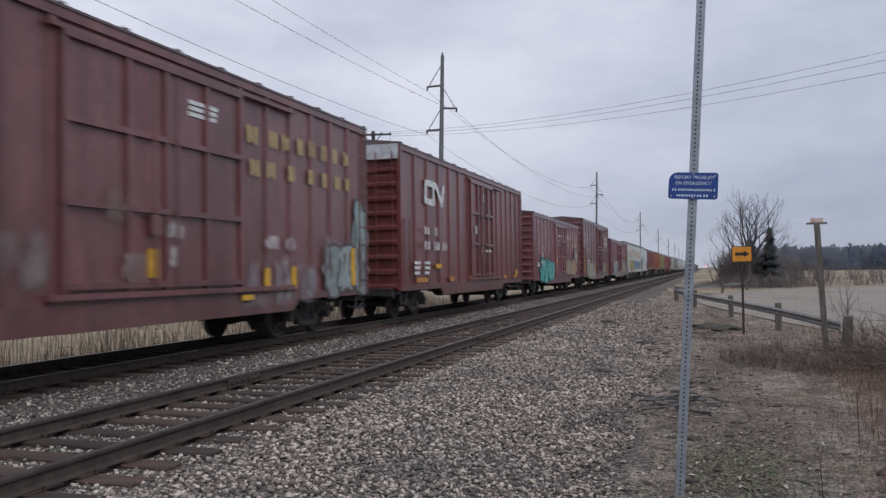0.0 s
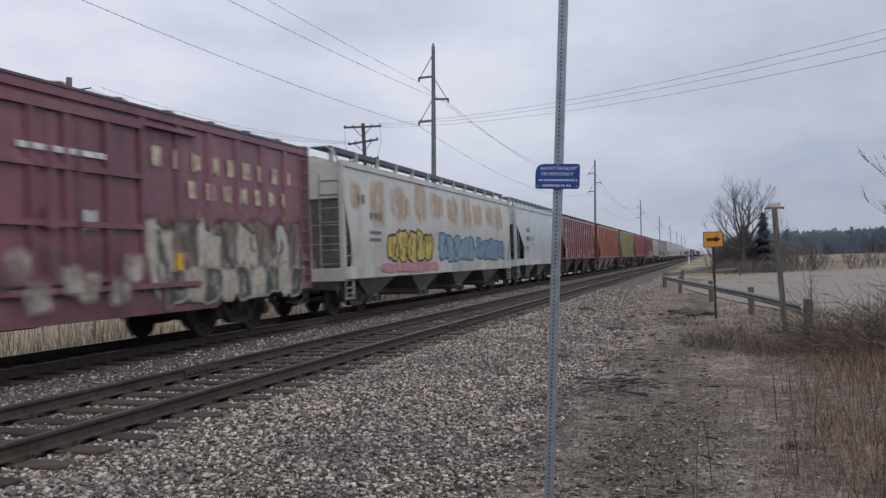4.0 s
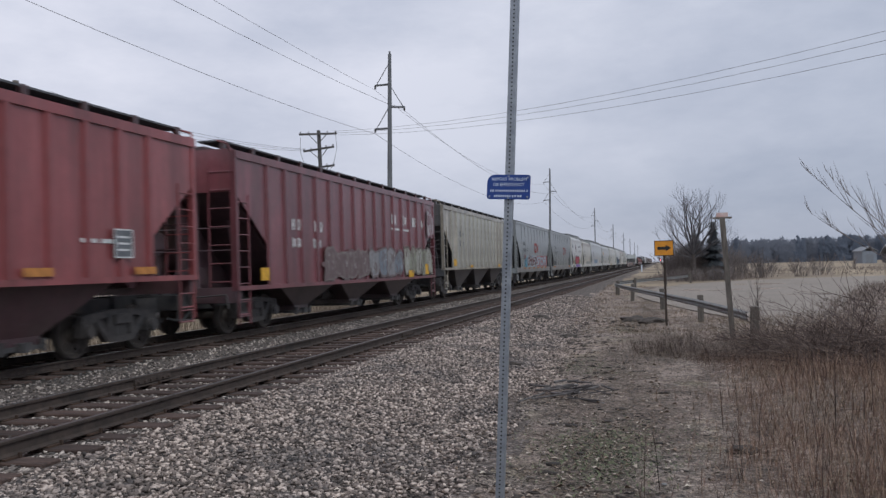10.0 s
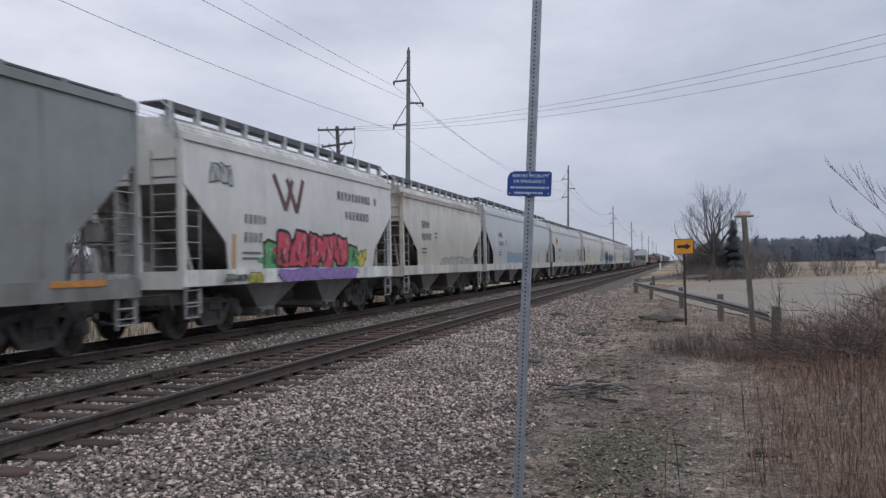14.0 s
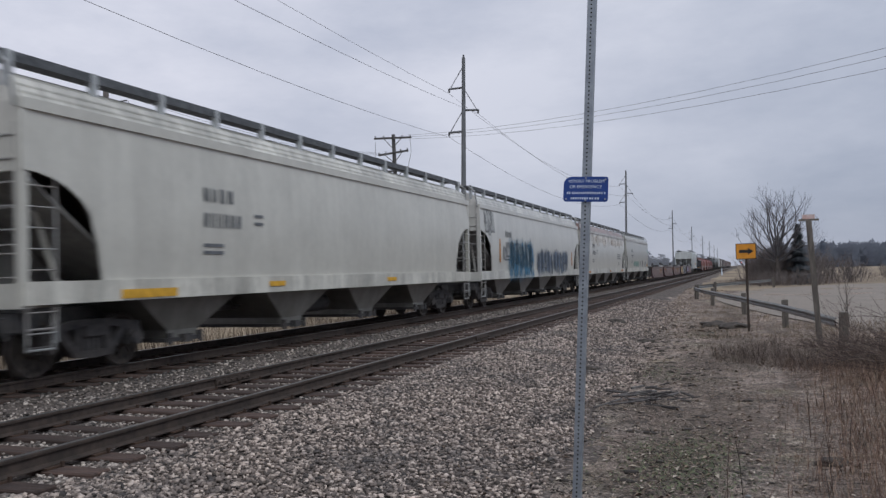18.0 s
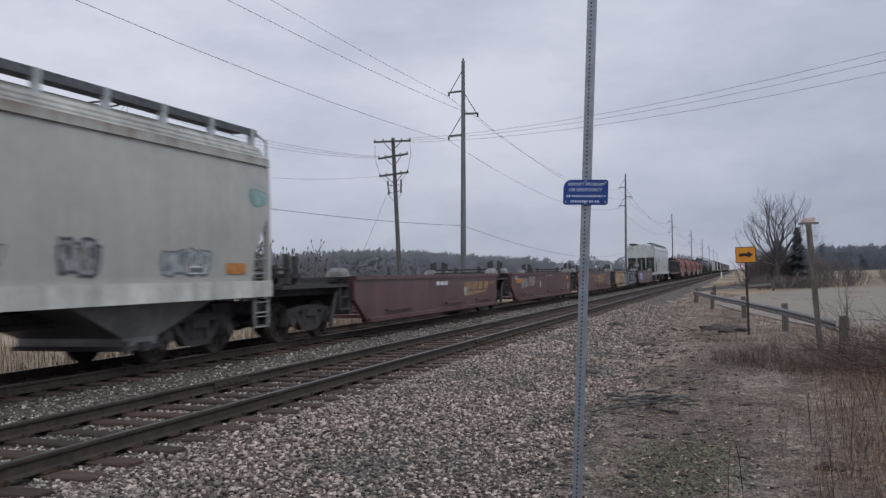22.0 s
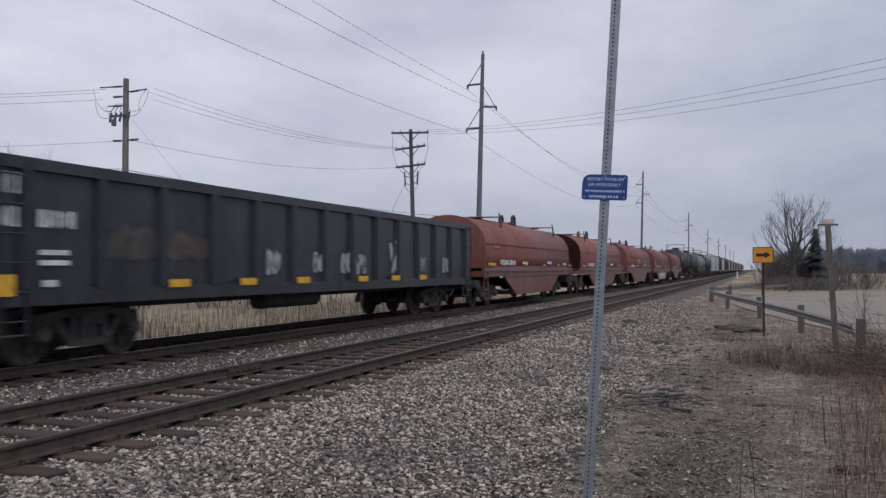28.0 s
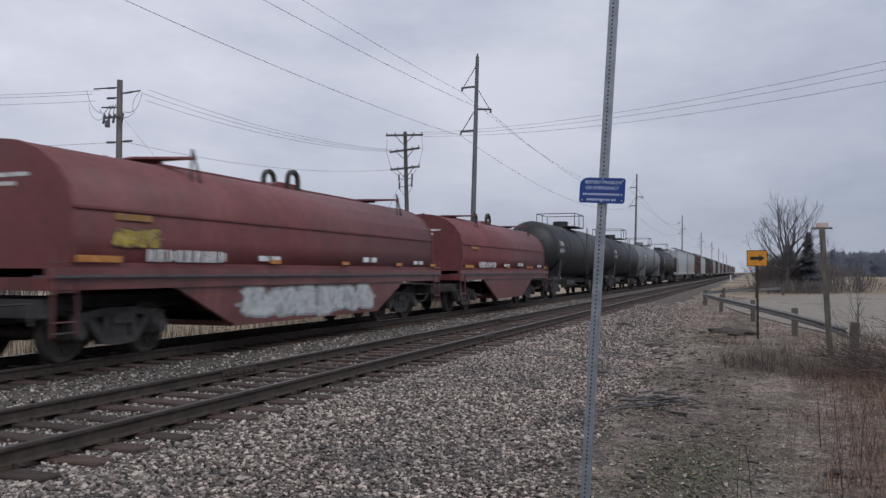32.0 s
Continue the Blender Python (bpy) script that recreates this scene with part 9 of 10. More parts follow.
    y = 3.6 + 20 * rng.uniform(0, 1, n) ** 1.35
    x = -0.6 + rng.normal(0, 1.0, n)
    size, a = 0.012 + 0.03 * rng.uniform(0, 1, n) ** 2, rng.uniform(0, 6.28, n)
    z = np.array([ground_z(p, q) for p, q in zip(x, y)]) + 0.012
    ca, sa = np.cos(a) * size, np.sin(a) * size
    curl = rng.uniform(0.2, 0.9, n) * size
    corner = [(x - ca, y - sa, z), (x + sa * 0.6, y - ca * 0.6, z + curl), (x + ca, y + sa, z + 0.2 * curl), (x - sa * 0.6, y + ca * 0.6, z + curl * 0.7)]
    V = np.stack([np.stack(c, 1) for c in corner], 1).reshape(-1, 3)
    base = (np.arange(n) * 4)[:, None]
    F = np.concatenate([base + [0, 1, 2], base + [0, 2, 3]], 1).reshape(-1, 3)
    mass("dead_leaves", V, F, islands("dead_leaf", (0.1, 0.07, 0.05), (0.55, 0.47, 0.39), 0.85, (0.24, 0.17, 0.125)), "curled pale dead leaves on the soil", "leaves")
    greens = islands("low_green_weeds", (0.055, 0.065, 0.035), (0.19, 0.205, 0.115), 0.9)
    spots = []
    for _ in range(3200):
        cx, cy = ((-0.55, 7.1), (-0.35, 7.0), (-0.4, 6.4), (-0.75, 6.7), (-0.4, 6.0), (-1.3, 13), (-0.9, 21))[rng.integers(7)]
        x, y = cx + rng.normal(0, 0.3), cy + rng.normal(0, 0.6)
        spots.append((x, y, ground_z(x, y), rng.uniform(0.02, 0.06), rng.uniform(0.008, 0.02), rng.uniform(0.9, 0.99), rng.uniform(0, 6.28)))
    blades("green_weeds", spots, greens, "low green weeds in the trampled soil", "weeds", rng)


grasses()


def twig(bm, a, way, length, r, level, rng, split=3, spread=0.55, up=0.15, sides=4, shrink=0.68, tips=None):
    """A limb that bends, thins and forks."""
    p, w = Vector(a), Vector(way).normalized()
    steps = 3 if level > 0 else 2
    for k in range(steps):
        w2 = (w + Vector((rng.uniform(-1, 1), rng.uniform(-1, 1), rng.uniform(-0.6, 1) + up)) * 0.16).normalized()
        q = p + w2 * length / steps
        r2 = r * (1 - 0.28 * (k + 1) / steps * (1.6 if level == 0 else 1.0))
        bar(bm, p, q, r * (1 - 0.28 * k / steps), sides, max(r2, 0.001))
        if level > 0 and k >= (0 if level < 2 else 1):
            for _ in range(max(1, split - 1 if k < steps - 1 else split)):
                side = Vector((rng.uniform(-1, 1), rng.uniform(-1, 1), rng.uniform(-0.3, 0.8)))
                d = (w2 + side * spread).normalized()
                twig(bm, q, d, length * shrink * rng.uniform(0.7, 1.1), r2 * 0.6, level - 1, rng, split, spread, up, 3 if level < 3 else sides, shrink, tips)
        p, w = q, w2
    if level == 0 and tips:
        bar(bm, p, p + w * tips, r * 2.6, 4, r * 1.2)


M["bark"] = surface("bare_bark", (0.045, 0.036, 0.032), (0.12, 0.098, 0.088), 6, 0.95, stretch=(2, 2, 0.4))
# Bark made paler and bluer: the haze before the distant tree, in the colour.
M["far_bark"] = surface("hazy_bark", (0.06, 0.056, 0.062), (0.14, 0.13, 0.135), 3, 0.95)
M["brushwood"] = surface("grey_brushwood", (0.09, 0.076, 0.073), (0.235, 0.197, 0.185), 6, 0.95)
M["stem_red"] = islands("reddish_stems", (0.07, 0.038, 0.03), (0.43, 0.3, 0.215), 0.9, (0.215, 0.13, 0.096))
M["brush_red"] = islands("tangled_brushwood", (0.045, 0.031, 0.028), (0.27, 0.205, 0.175), 0.95, (0.11, 0.078, 0.067))
M["sumac"] = surface("shrub_bark", (0.07, 0.06, 0.058), (0.23, 0.2, 0.19), 5, 0.95)
M["sumac_fruit"] = surface("dried_fruit", (0.022, 0.016, 0.018), (0.06, 0.042, 0.042), 9, 0.95)
M["needles"] = islands("dark_needles", (0.06, 0.068, 0.08), (0.15, 0.162, 0.175), 0.9)


def big_tree():
    rng = random.Random(11)
    ob = thing("bare_tree", "bare broad-crowned winter tree beyond the road", "tree", m=pose(2.9, 75, -0.6))
    part("trunk", one(bar, (0, 0, 0), (0.06, 0, 2.6), 0.24, 10, 0.17), M["bark"], ob)
    bm = bmesh.new()
    for k in range(13):
        a, rise = k * 2.4 + rng.uniform(-0.3, 0.3), 1.5 - 1.25 * (k / 12)
        length = 2.15 + 0.55 * (1 - k / 12) + rng.uniform(-0.15, 0.15)
        twig(bm, (0.05, 0, 2.6 - 0.5 * k / 12), (math.cos(a), 0.8 * math.sin(a), rise), length, 0.085 - 0.03 * k / 12, 4, rng, 2, 0.75, 0.1, 4, 0.66)
    for k in range(5):
        p = Vector((0.06, 0, 2.6))
        twig(bm, p, (rng.uniform(-0.35, 0.35), rng.uniform(-0.3, 0.3), 1), 2.7, 0.095, 4, rng, 2, 0.7, 0.15, 4, 0.66)
    part("crown", bm, M["far_bark"], ob, "spreading bare limbs and fine twigs")


big_tree()


def evergreen(x, y, h, label, wide=0.25):
    rng = np.random.default_rng(int(h * 100))
    ob = thing("evergreen_tree", label, "tree", m=pose(x, y, -0.5))
    part("trunk", one(bar, (0, 0, 0), (0, 0, h * 0.95), 0.1, 8, 0.02), M["bark"], ob)
    V, F = [], []
    for k in range(4200):
        z = h * (0.04 + 0.96 * rng.uniform() ** 0.9)
        rad = h * wide * (1 - z / h) ** 0.8 * (0.75 + 0.3 * math.sin(z * 9))
        a, q = rng.uniform(0, 6.28), math.sqrt(rng.uniform(0.15, 1))
        c = np.array((math.cos(a) * rad * q, math.sin(a) * rad * q, z - 0.1 * q * rad))
        d = np.array((math.cos(a), math.sin(a), -0.25)) * rng.uniform(0.2, 0.4)
        s = np.array((-math.sin(a), math.cos(a), 0.1)) * 0.1
        n = len(V)
        V += [c - d * 0.4 - s, c - d * 0.4 + s, c + d]
        F.append((n, n + 1, n + 2))
    m = mass("needles", np.array(V), np.array(F), M["needles"], "dark needled boughs", "")
    m.parent = ob
    del m["kind"]


evergreen(4.75, 76, 5.3, "small dark evergreen tree beside the bare tree", 0.26)
evergreen(3.3, 79, 4.4, "low dark evergreen in the brush", 0.5)


def shrub(name, label, category, seed, height, stems, group, m, material, tips=None, level=2, lean=0.35, r=0.03):
    rng = random.Random(seed)
    ob = thing(name, label, category, group, m)
    bm = bmesh.new()
    for k in range(stems):
        a = rng.uniform(0, 6.28)
        foot = (rng.uniform(-0.4, 0.4) * height * 0.3, rng.uniform(-0.4, 0.4) * height * 0.3, -0.1)
        twig(bm, foot, (math.cos(a) * lean, math.sin(a) * lean, 1), height * rng.uniform(0.4, 0.56), r, level, rng, 2, 0.5, 0.35, 4, 0.62, tips)
    part("crown", bm, material, ob)
    return ob


def sumac(seed, m):
    """Crooked stems that fork outward and turn up, each end with a dark fruit spike."""
    g = random.Random(seed)
    ob = thing("sumac_shrub", "bare leggy shrub with dark knobbly twig ends", "shrub", "shrubs beyond the tracks", m)
    wood, fruit = bmesh.new(), bmesh.new()

    def limb(p, w, length, r, level):
        n = 4 if level > 1 else 3
        for k in range(n):
            w = (w + Vector((g.uniform(-0.2, 0.2), g.uniform(-0.2, 0.2), 0.22 + g.uniform(-0.12, 0.12)))).normalized()
            q = p + w * length / n
            bar(wood, p, q, r * (1 - 0.07 * k), 4, r * (1 - 0.07 * (k + 1)))
            p = q
            if level and k == n - 2 and g.uniform(0, 1) < 0.4:
                limb(p, turned(w, 1.0), length * 0.5, r * 0.62, level - 1)
        if level:
            for _ in range(g.choice((2, 2, 3))):
                limb(p, turned(w, 0.8), length * g.uniform(0.48, 0.68), r * 0.7, level - 1)
        else:
            way = (w + Vector((g.uniform(-0.35, 0.35), g.uniform(-0.35, 0.35), 0.1))).normalized()
            size = g.uniform(0.12, 0.24)
            bar(fruit, p, p + way * size * 0.4, 0.016, 5, 0.037)
            bar(fruit, p + way * size * 0.4, p + way * size, 0.037, 5, 0.01)

    def turned(w, spread):
        a = g.uniform(0, 6.28)
        return (w + Vector((math.cos(a), math.sin(a), g.uniform(-0.25, 0.15))) * spread).normalized()

    for k in range(5):
        a = k * 1.26 + g.uniform(-0.5, 0.5)
        limb(Vector((g.uniform(-0.5, 0.5), g.uniform(-0.5, 0.5), -0.1)), Vector((math.cos(a) * 0.35, math.sin(a) * 0.35, 1)).normalized(), 2.35 * g.uniform(0.7, 1.1), 0.03, 2)
    part("crown", wood, M["sumac"], ob)
    tagged(part("fruit", fruit, M["sumac_fruit"], ob, "dark dried fruit spikes"), kind="stuff")
    return ob


def plant_shrubs():
    rng = random.Random(20)
    kinds = [sumac(30 + k, pose(-30 - 4 * k, 33, -0.7)) for k in range(5)]
    for k in range(60):
        x = -20.9 - 29 * (k / 59) + rng.uniform(-0.8, 0.8)
        y = 30 + rng.uniform(0, 9)
        fall = 0.9 + 0.42 * max(0, min(1, (-x - 21) / 8))
        ob = copy_thing(kinds[k % 5], pose(x, y, -0.8, 0, 0, rng.uniform(0, 360)))
        ob.scale = (1, 1, 1)
        s = fall * rng.uniform(0.72, 1.05)
        for c in ob.children:
            c.scale = (s, s, s)
    rng3 = random.Random(44)
    for x, y, h in ((-39.6, 34, 10.6), (-41.8, 35.5, 11.2), (-44.5, 36, 9.5), (-29.8, 36, 6.9), (-36.2, 40, 7.0)):
        ob = thing("bare_sapling", "tall thin bare tree behind the shrubs", "tree", "saplings beyond the tracks", pose(x, y, -0.7))
        bm = bmesh.new()
        for _ in range(3):
            twig(bm, (rng3.uniform(-0.3, 0.3), rng3.uniform(-0.3, 0.3), 0), (rng3.uniform(-0.2, 0.2), rng3.uniform(-0.2, 0.2), 1), h * 0.42, 0.085 if h > 9 else 0.055, 4 if h > 9 else 3, rng3, 2, 0.42, 0.5, 4, 0.6)
        part("crown", bm, M["bark"], ob)
    shrub("bare_sapling", "lone thin bare sapling in the far field", "tree", 58, 6.0, 3, "saplings beyond the tracks", pose(-44.5, 80, -0.7), M["sumac"], None, 2, 0.15, 0.05)
    brush = [shrub("brush_clump", "dense grey-brown brush clump", "shrub", 70 + k, 3.4, 12, "brush beyond the road", pose(0.5 + 2 * k, 78, -0.6), M["brushwood"], None, 2, 0.55, 0.03) for k in range(3)]
    for k in range(26):
        copy_thing(brush[k % 3], pose(0.6 + rng.uniform(0, 8.3), rng.uniform(76, 92), -0.6, 0, 0, rng.uniform(0, 360)))
    for k in range(16):
        ob = copy_thing(brush[k % 3], pose(1.3 + rng.uniform(0, 4.7), rng.uniform(76, 82), -0.6, 0, 0, rng.uniform(0, 360)))
        f = rng.uniform(1.1, 1.45)
        for c in ob.children:
            c.scale = (f, f, f)
    for k in range(9):
        ob = copy_thing(brush[k % 3], pose(1.2 + 0.6 * k, rng.uniform(71.5, 73.5), -0.9, 0, 0, rng.uniform(0, 360)))
        for c in ob.children:
            c.scale = (0.75, 0.75, 0.62)
    for k in range(20):
        copy_thing(brush[k % 3], pose(8 + rng.uniform(0, 40), rng.uniform(78, 130), -1.3, 0, 0, rng.uniform(0, 360)))
    # the bare sapling and brush that lean in at the roadside
    rng2 = random.Random(6)
    ob = thing("bare_sapling", "bare sapling whose long thin branches lean over the brush", "tree", m=pose(4.3, 11.4, -0.4))
    bm = bmesh.new()

    def shoot(a, way, length, r, level):
        """A long whip that curves up a little, with shorter whips along it."""
        p, w, n = Vector(a), Vector(way).normalized(), 7
        for k in range(n):
            w = (w + Vector((rng2.uniform(-0.05, 0.05), rng2.uniform(-0.08, 0.08), 0.03 + rng2.uniform(-0.03, 0.06)))).normalized()
            q = p + w * length / n
            bar(bm, p, q, r * (1 - 0.8 * k / n), 4, r * (1 - 0.8 * (k + 1) / n))
            if level and k > 0:
                for _ in range(2 if level > 1 else 1):
                    side = Vector((rng2.uniform(-0.5, 0.35), rng2.uniform(-0.7, 0.7), rng2.uniform(0.1, 0.85)))
                    shoot(q, w + side, length * rng2.uniform(0.22, 0.5) * (1.15 - k / n), r * 0.5, level - 1)
            p = q
    shoot((0, 0, -0.1), (-0.15, 0, 1), 1.5, 0.04, 0)
    for z, way, length in ((1.2, (-0.9, -0.1, 0.62), 2.6), (1.35, (-0.75, 0.15, 0.5), 2.2), (1.15, (-0.95, 0.1, 0.45), 2.3), (1.4, (-0.5, 0.0, 0.9), 2.0), (1.4, (0.3, 0.1, 0.9), 2.0), (1.1, (0.8, 0.2, 0.5), 1.8), (1.2, (0.1, -0.5, 0.8), 1.3)):
        shoot((-0.15 * z, 0, z), way, length, 0.0095, 2)
    part("crown", bm, M["brushwood"], ob)
    def tangle(seed, m):
        """Arching canes that rise, lean out and droop, with fine side twigs."""
        g = random.Random(seed)
        ob = thing("low_brush", "low tangled bare brush by the guardrail", "shrub", "brush by the guardrail", m)
        bm = bmesh.new()
        for _ in range(30):
            a, rise = g.uniform(0, 6.28), g.uniform(0.5, 1.6)
            p = Vector((g.uniform(-0.3, 0.3), g.uniform(-0.3, 0.3), -0.05))
            w = Vector((math.cos(a), math.sin(a), rise)).normalized()
            length, r = g.uniform(0.6, 1.5), g.uniform(0.003, 0.0065)
            for k in range(7):
                q = p + w * length / 7
                bar(bm, p, q, r * (1 - 0.1 * k), 3, r * (1 - 0.1 * (k + 1)))
                if k > 1:
                    for _ in range(2):
                        v = (w + Vector((g.uniform(-1, 1), g.uniform(-1, 1), g.uniform(-0.3, 0.9)))).normalized()
                        u = q + v * g.uniform(0.08, 0.3)
                        bar(bm, q, u, r * 0.5, 3, r * 0.3)
                        bar(bm, u, u + (v + Vector((g.uniform(-0.7, 0.7), g.uniform(-0.7, 0.7), 0.2))) * 0.1, r * 0.35, 3, r * 0.2)
                p = q
                w = (w + Vector((g.uniform(-0.15, 0.15), g.uniform(-0.15, 0.15), -0.16 + g.uniform(-0.12, 0.12)))).normalized()
        part("crown", bm, M["brush_red"], ob)
        return ob

    low = [tangle(90 + k, pose(2.3 + 0.6 * k, 13.2 - 0.4 * k, -0.4)) for k in range(4)]
    for k in range(17):
        q = (k + 0.5) / 17
        x = 1.75 + 3.4 * q + rng.uniform(-0.3, 0.3)
        ob = copy_thing(low[k % 4], pose(x, 13.4 - 0.75 * (x - 1.7) + rng.uniform(-0.4, 2.6), -0.42, 0, 0, rng.uniform(0, 360)))
        f = (0.6 + 0.75 * min(1, (x - 1.6) / 1.4)) * rng.uniform(0.7, 1.45)
        for c in ob.children:
            c.scale = (f, f, f)
    for k in range(9):
        ob = copy_thing(low[k % 3], pose(0.15 + 0.2 * k + rng.uniform(-0.1, 0.1), 14.6 - 0.14 * k + rng.uniform(-0.2, 1.6), -0.42, 0, 0, rng.uniform(0, 360)))
        for c in ob.children:
            c.scale = (0.55, 0.55, 0.4)
    shrub("small_sapling", "thin bare sapling behind the guardrail", "tree", 97, 1.7, 2, "", pose(2.0, 18.5, -0.4), M["bark"], None, 2, 0.35, 0.014)


plant_shrubs()


def far_brush():
    rng = np.random.default_rng(14)
    spots = []
    for _ in range(9000):
        x, y = -2.8 + 11.9 * rng.uniform(), 74 + 26 * rng.uniform()
        h = (0.7 + 2.0 * smooth(8, 3, abs(x - 2.5) + 2)) * rng.uniform(0.35, 1.1) * (0.4 + 0.6 * smooth(0.0, 1.0, x))
        spots.append((x, y, -0.6, h * (0.75 + 0.7 * patchy(x, y, 0.5, 8.0)), rng.uniform(0.012, 0.03), rng.uniform(0.1, 0.85), rng.uniform(0, 6.28)))
    for _ in range(3500):
        q = rng.uniform()
        x, y = 4.2 + 9 * q + rng.normal(0, 0.5), 22 + 32 * q + rng.normal(0, 0.8)
        spots.append((x, y, ground_z(x, y) - 0.02, rng.uniform(0.1, 0.4), rng.uniform(0.008, 0.02), rng.uniform(0.2, 0.8), rng.uniform(0, 6.28)))
    for _ in range(9000):
        x, y = 6 + 60 * rng.uniform(), 82 + 60 * rng.uniform()
        spots.append((x, y, -0.75, rng.uniform(0.25, 0.8) * (1 + 1.2 * max(0, patchy(x, y, 0.12))), rng.uniform(0.03, 0.06), rng.uniform(0.1, 0.6), rng.uniform(0, 6.28)))
    blades("brush", spots, islands("far_brush", (0.12, 0.095, 0.085), (0.30, 0.24, 0.205), 0.95, (0.2, 0.16, 0.14)), "soft grey-brown brush and weeds beyond the road", "brush", rng)


far_brush()


def weeds():
    """Reddish dead stalks, thin and upright, with small side shoots."""
    rng = np.random.default_rng(12)
    spots = []
    while len(spots) < 95000:
        x, y = rng.uniform(-0.1, 5.2), 3.0 + 12 * rng.uniform() ** 1.6
        dens = smooth(0.0, 1.2, x - 0.07 * (y - 5) + 0.7 * patchy(x, y, 0.6, 7.0)) ** 1.4 * (0.6 + 0.7 * patchy(x, y, 1.6, 4.0))
        if rng.uniform() > dens + 0.012:
            continue
        h = rng.uniform(0.1, 0.36) * (0.85 + 0.7 * patchy(x, y, 0.8, 2.0)) * (1 + 0.35 * smooth(1.2, 3.0, x))
        way, z = rng.uniform(0, 6.28), ground_z(x, y)
        spots.append((x, y, z - 0.02, h, rng.uniform(0.003, 0.0075), rng.choice((rng.uniform(0.1, 0.5), rng.uniform(0.55, 0.95), rng.uniform(0.75, 0.98), rng.uniform(0.85, 0.99))), way))
        for _ in range(3):
            q = rng.uniform(0.25, 0.9)
            spots.append((x + math.cos(way) * 0.2 * h * q, y + math.sin(way) * 0.2 * h * q, z + h * q * 0.75, h * rng.uniform(0.2, 0.55), 0.0024, rng.uniform(0.3, 0.95), rng.uniform(0, 6.28)))
    blades("dead_weeds", spots, M["stem_red"], "reddish brown dead weed stalks", "weeds", rng)
    spots = []
    for _ in range(105):
        x, y = rng.uniform(-0.2, 3.2), rng.uniform(3.8, 8.6)
        if x < 0.16 * (y - 5.4) - 0.2 or rng.uniform() > 0.35 + 0.5 * x:
            continue
        h, way, z = rng.uniform(0.35, 0.8) + 0.14 * max(0, x), rng.uniform(0, 6.28), ground_z(x, y)
        spots.append((x, y, z - 0.02, h, rng.uniform(0.005, 0.009), rng.uniform(0.05, 0.5), way))
        for _ in range(6):
            q = rng.uniform(0.4, 0.95)
            spots.append((x + math.cos(way) * 0.1 * h * q, y + math.sin(way) * 0.1 * h * q, z + h * q * 0.85, h * rng.uniform(0.1, 0.26), 0.004, rng.uniform(0.5, 0.9), rng.uniform(0, 6.28)))
    blades("tall_weeds", spots, islands("dark_stalks", (0.035, 0.022, 0.019), (0.12, 0.07, 0.05), 0.9), "tall dark reddish weed stalks", "weeds", rng)


weeds()


def stick_pile():
    rng = random.Random(3)
    wood = surface("grey_sticks", (0.05, 0.045, 0.045), (0.17, 0.155, 0.15), 9, 0.9, random=0.3)
    ob = thing("stick_pile", "small heap of grey broken sticks on the soil", "sticks")
    for k in range(34):
        a, l = rng.gauss(-0.35, 0.75), rng.uniform(0.16, 0.5)
        x, y, z = -1.1 + rng.gauss(0, 0.24), 9.85 + rng.gauss(0, 0.36), -0.37 + rng.uniform(0.0, 0.08)
        part("stick", rods(((x - math.cos(a) * l / 2, y - math.sin(a) * l / 2, z), (x + math.cos(a) * l / 2, y + math.sin(a) * l / 2, z + rng.uniform(-0.04, 0.08))), r=rng.uniform(0.006, 0.018), sides=5), wood, ob)
    dark = surface("dark_clod", (0.03, 0.025, 0.022), (0.10, 0.082, 0.07), 12, 0.95)
    for k, (x, y, s) in enumerate(((-3.5, 23.8, 0.22), (-2.15, 18.8, 0.16), (-2.5, 13.2, 0.12), (-0.75, 24.7, 0.32), (-0.2, 23.4, 0.3), (0.75, 6.9, 0.1))):
        bm = bmesh.new()
        bmesh.ops.create_icosphere(bm, subdivisions=3, radius=s)
        for v in bm.verts:
            n = noise.noise(v.co * (4 / s * 0.3) + Vector((k, 0, 0)))
            v.co = Vector((v.co.x * 1.3, v.co.y, v.co.z * 0.4)) * (1 + 0.5 * n)
        clod = part("dirt_clod", bm, dark)
        clod.matrix_basis = pose(x, y, ground_z(x, y) + 0.03)
        tagged(clod, "dark lump of earth and roots on the ground", "clod", "lumps of earth")
    for k, (x, y) in enumerate(((0.05, 5.6), (2.0, 10.6))):
        bm = bmesh.new()
        bmesh.ops.create_icosphere(bm, subdivisions=2, radius=0.024)
        for v in bm.verts:
            v.co *= 1 + 0.4 * noise.noise(v.co * 20 + Vector((k, 3, 0)))
            v.co.z *= 0.45
        scrap = part("litter", bm, M["guard"])
        scrap.matrix_basis = pose(x, y, ground_z(x, y) + 0.015)
        tagged(scrap, "small crumpled white scrap on the ground", "litter", "litter")


stick_pile()


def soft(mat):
    """Far crowns: one fixed shading normal for all twigs, so the mass shades evenly."""
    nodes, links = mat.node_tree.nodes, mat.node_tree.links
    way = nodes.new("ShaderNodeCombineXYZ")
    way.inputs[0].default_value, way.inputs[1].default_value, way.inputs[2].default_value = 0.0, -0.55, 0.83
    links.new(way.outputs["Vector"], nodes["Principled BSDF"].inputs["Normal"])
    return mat


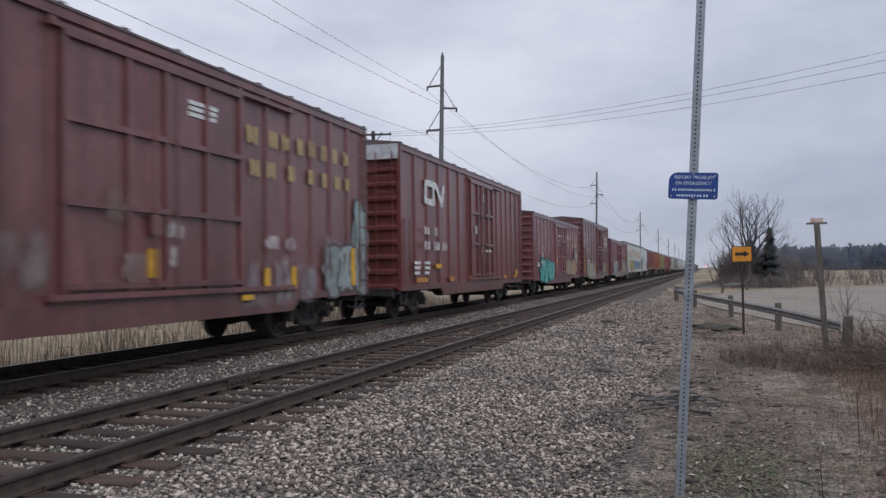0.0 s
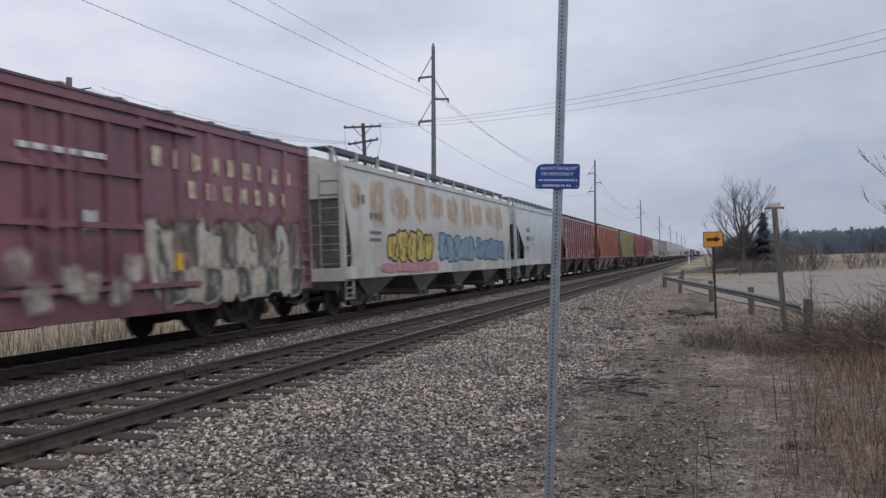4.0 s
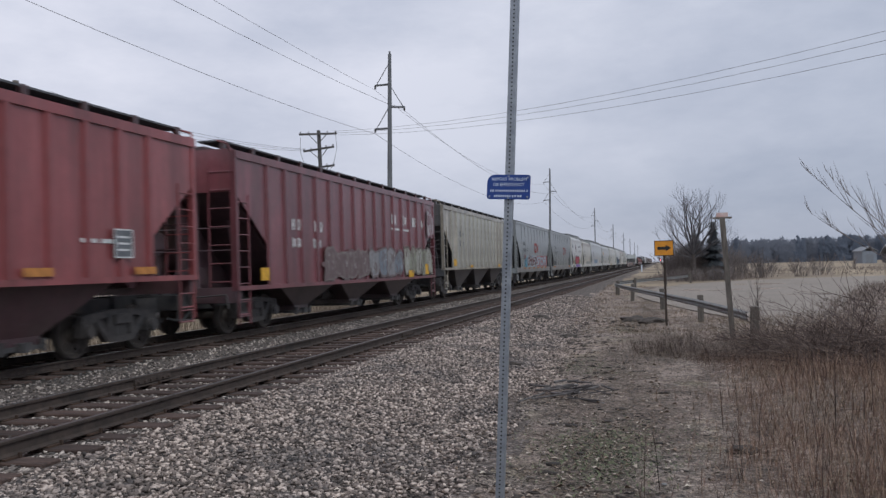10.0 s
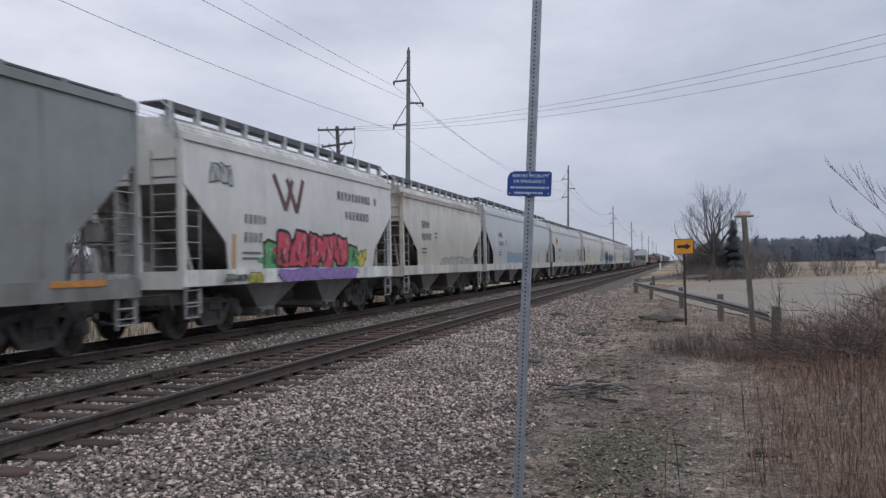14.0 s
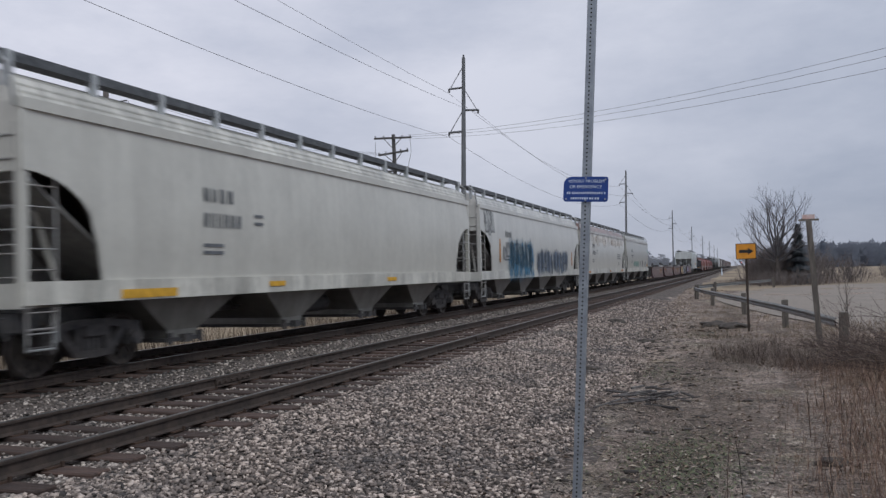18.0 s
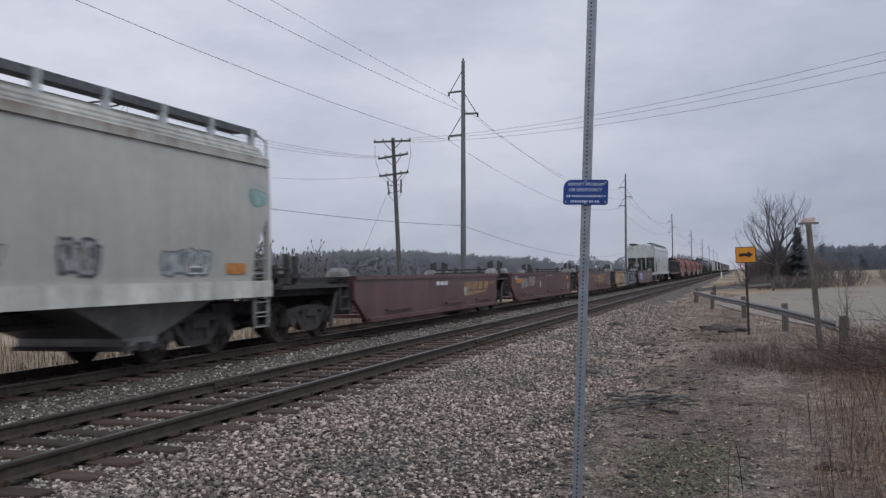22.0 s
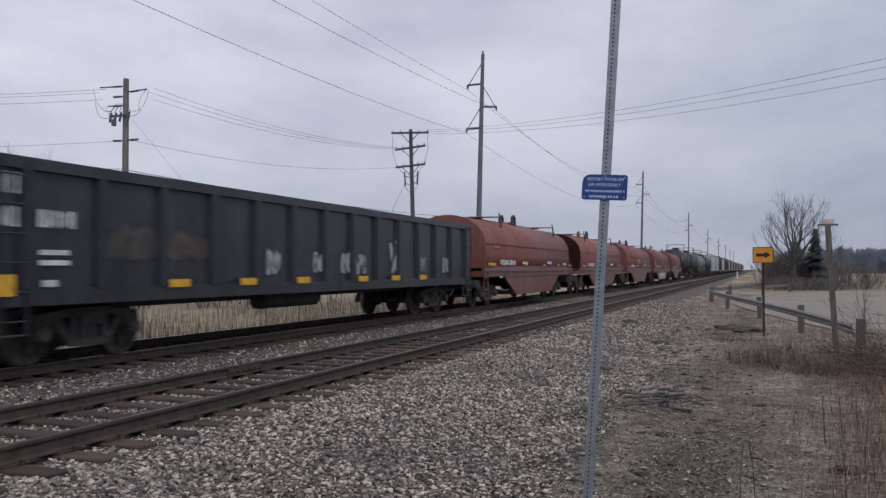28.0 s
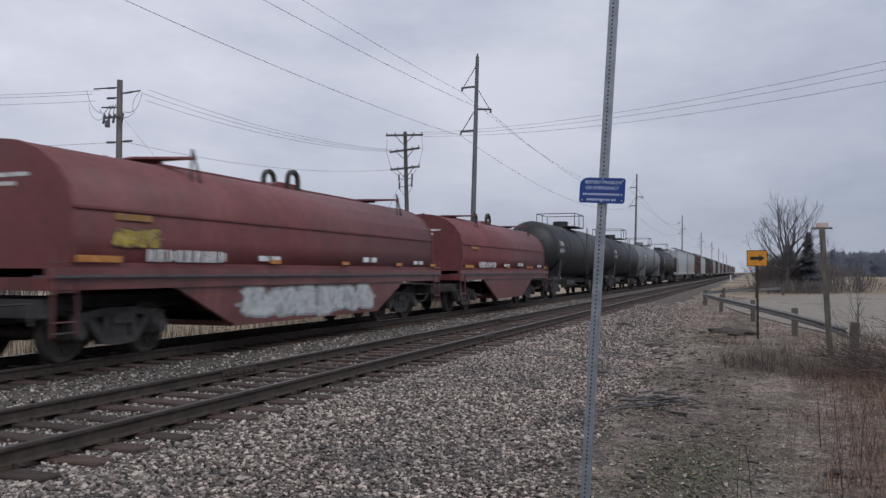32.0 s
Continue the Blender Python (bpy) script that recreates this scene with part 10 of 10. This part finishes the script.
def far_woods():
    rng = np.random.default_rng(31)
    V, F = [], []

    def tree(x, y, z, h, conifer):
        n = 260
        q = rng.uniform(0, 1, n)
        if conifer:
            zz, rad = z + h * (0.1 + 0.9 * q), h * 0.2 * (1 - q) + 0.2
        else:
            zz, rad = z + h * (0.1 + 0.9 * q), h * 0.3 * np.sqrt(np.maximum(0.03, 1 - (1.7 * q - 0.85) ** 2))
        a, rr = rng.uniform(0, 6.28, n), np.sqrt(rng.uniform(0, 1, n))
        c = np.stack([x + np.cos(a) * rad * rr, y + np.sin(a) * rad * rr, zz], 1)
        d1 = rng.normal(0, 1, (n, 3)) * (0.05 * h, 0.003 * h, 0.05 * h)
        d2 = (rng.normal(0, 1, (n, 3)) + (0, 0, 0.8)) * (0.05 * h, 0.003 * h, 0.06 * h)
        flip = (np.cross(d1, d2)[:, 1] > 0)[:, None]
        d1, d2 = np.where(flip, d2, d1), np.where(flip, d1, d2)
        base = sum(len(v) for v in V)
        V.append(np.stack([c, c + d1, c + d2], 1).reshape(-1, 3))
        F.append(base + np.arange(3 * n).reshape(-1, 3))

    for _ in range(1000):
        x = rng.uniform(12, 330)
        y = 390 + rng.uniform(0, 70) - 0.1 * x
        tree(x, y, -1.5, rng.uniform(8, 11.5), False)
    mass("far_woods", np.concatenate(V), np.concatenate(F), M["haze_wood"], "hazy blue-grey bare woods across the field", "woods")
    V, F = [], []
    for _ in range(30):
        x = rng.uniform(66, 92) if rng.uniform() < 0.8 else rng.uniform(30, 120)
        tree(x, 372 + rng.uniform(0, 12), -1.5, rng.uniform(9, 12), True)
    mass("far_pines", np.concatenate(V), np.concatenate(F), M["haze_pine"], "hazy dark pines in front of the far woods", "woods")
    V, F = [], []
    for _ in range(1000):
        x = -120 - 420 * rng.uniform() ** 0.9
        y = 490 + rng.uniform(0, 90) + 0.12 * x
        rise = 8 * math.exp(-((x + 235) / 70) ** 2) + 4 * math.exp(-((x + 330) / 60) ** 2)
        tree(x, y, -1.5, rng.uniform(9, 13) + rise, False)
    for _ in range(150):
        x, y = rng.uniform(-150, -30), 480 + rng.uniform(0, 500)
        tree(x, y, -1.5, rng.uniform(6, 13), False)
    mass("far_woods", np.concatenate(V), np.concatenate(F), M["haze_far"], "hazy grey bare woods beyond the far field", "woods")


# Distance haze is put into these base colours; the farthest wood is palest.
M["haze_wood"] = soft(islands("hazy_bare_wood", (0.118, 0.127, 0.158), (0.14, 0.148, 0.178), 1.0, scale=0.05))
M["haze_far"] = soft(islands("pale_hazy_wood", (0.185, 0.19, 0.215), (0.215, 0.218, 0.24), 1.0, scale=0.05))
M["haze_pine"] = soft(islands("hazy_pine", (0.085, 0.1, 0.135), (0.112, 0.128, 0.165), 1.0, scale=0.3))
far_woods()


# ---- what moves ----
# seconds, and the metres that the train has run
RUN = [(0, 0.0), (4, 73.53), (8, 146.32), (12, 218.99), (16, 291.2), (20, 362.62), (24, 433.03), (28, 502.75), (32, 571.67)]


def run_at(t):
    """The way run at t, on a smooth curve through the rows."""
    k = min(int(t // 4), len(RUN) - 2)
    p = [RUN[max(0, min(len(RUN) - 1, i))][1] for i in (k - 1, k, k + 1, k + 2)]
    m0 = (p[2] - p[0]) / 2 if k > 0 else p[2] - p[1]
    m1 = (p[3] - p[1]) / 2 if k < len(RUN) - 2 else p[2] - p[1]
    u = t / 4 - k
    return (2 * u**3 - 3 * u**2 + 1) * p[1] + (u**3 - 2 * u**2 + u) * m0 + (3 * u**2 - 2 * u**3) * p[2] + (u**3 - u**2) * m1


def motions():
    times = [k * 0.5 for k in range(65)]
    for car, middle in CARS:
        walk(car, [(t, pose(FAR_TRACK, middle - run_at(t), 0)) for t in times])
    # the wheels roll: all front axles turn alike, and so do all rear axles
    beats = [k / FPS for k in range(32 * FPS + 1)]
    for e in (-1, 1):
        lead = WHEELS[e][0]
        walk(lead, [(t, pose(0, e * 0.89, 0.43, math.degrees(run_at(t) / 0.43) % 360.0)) for t in beats])
        for wheel in WHEELS[e][1:]:
            wheel.rotation_mode = "QUATERNION"
            keys = wheel.animation_data_create()
            keys.action = lead.animation_data.action
            keys.action_slot = lead.animation_data.action_slot


motions()
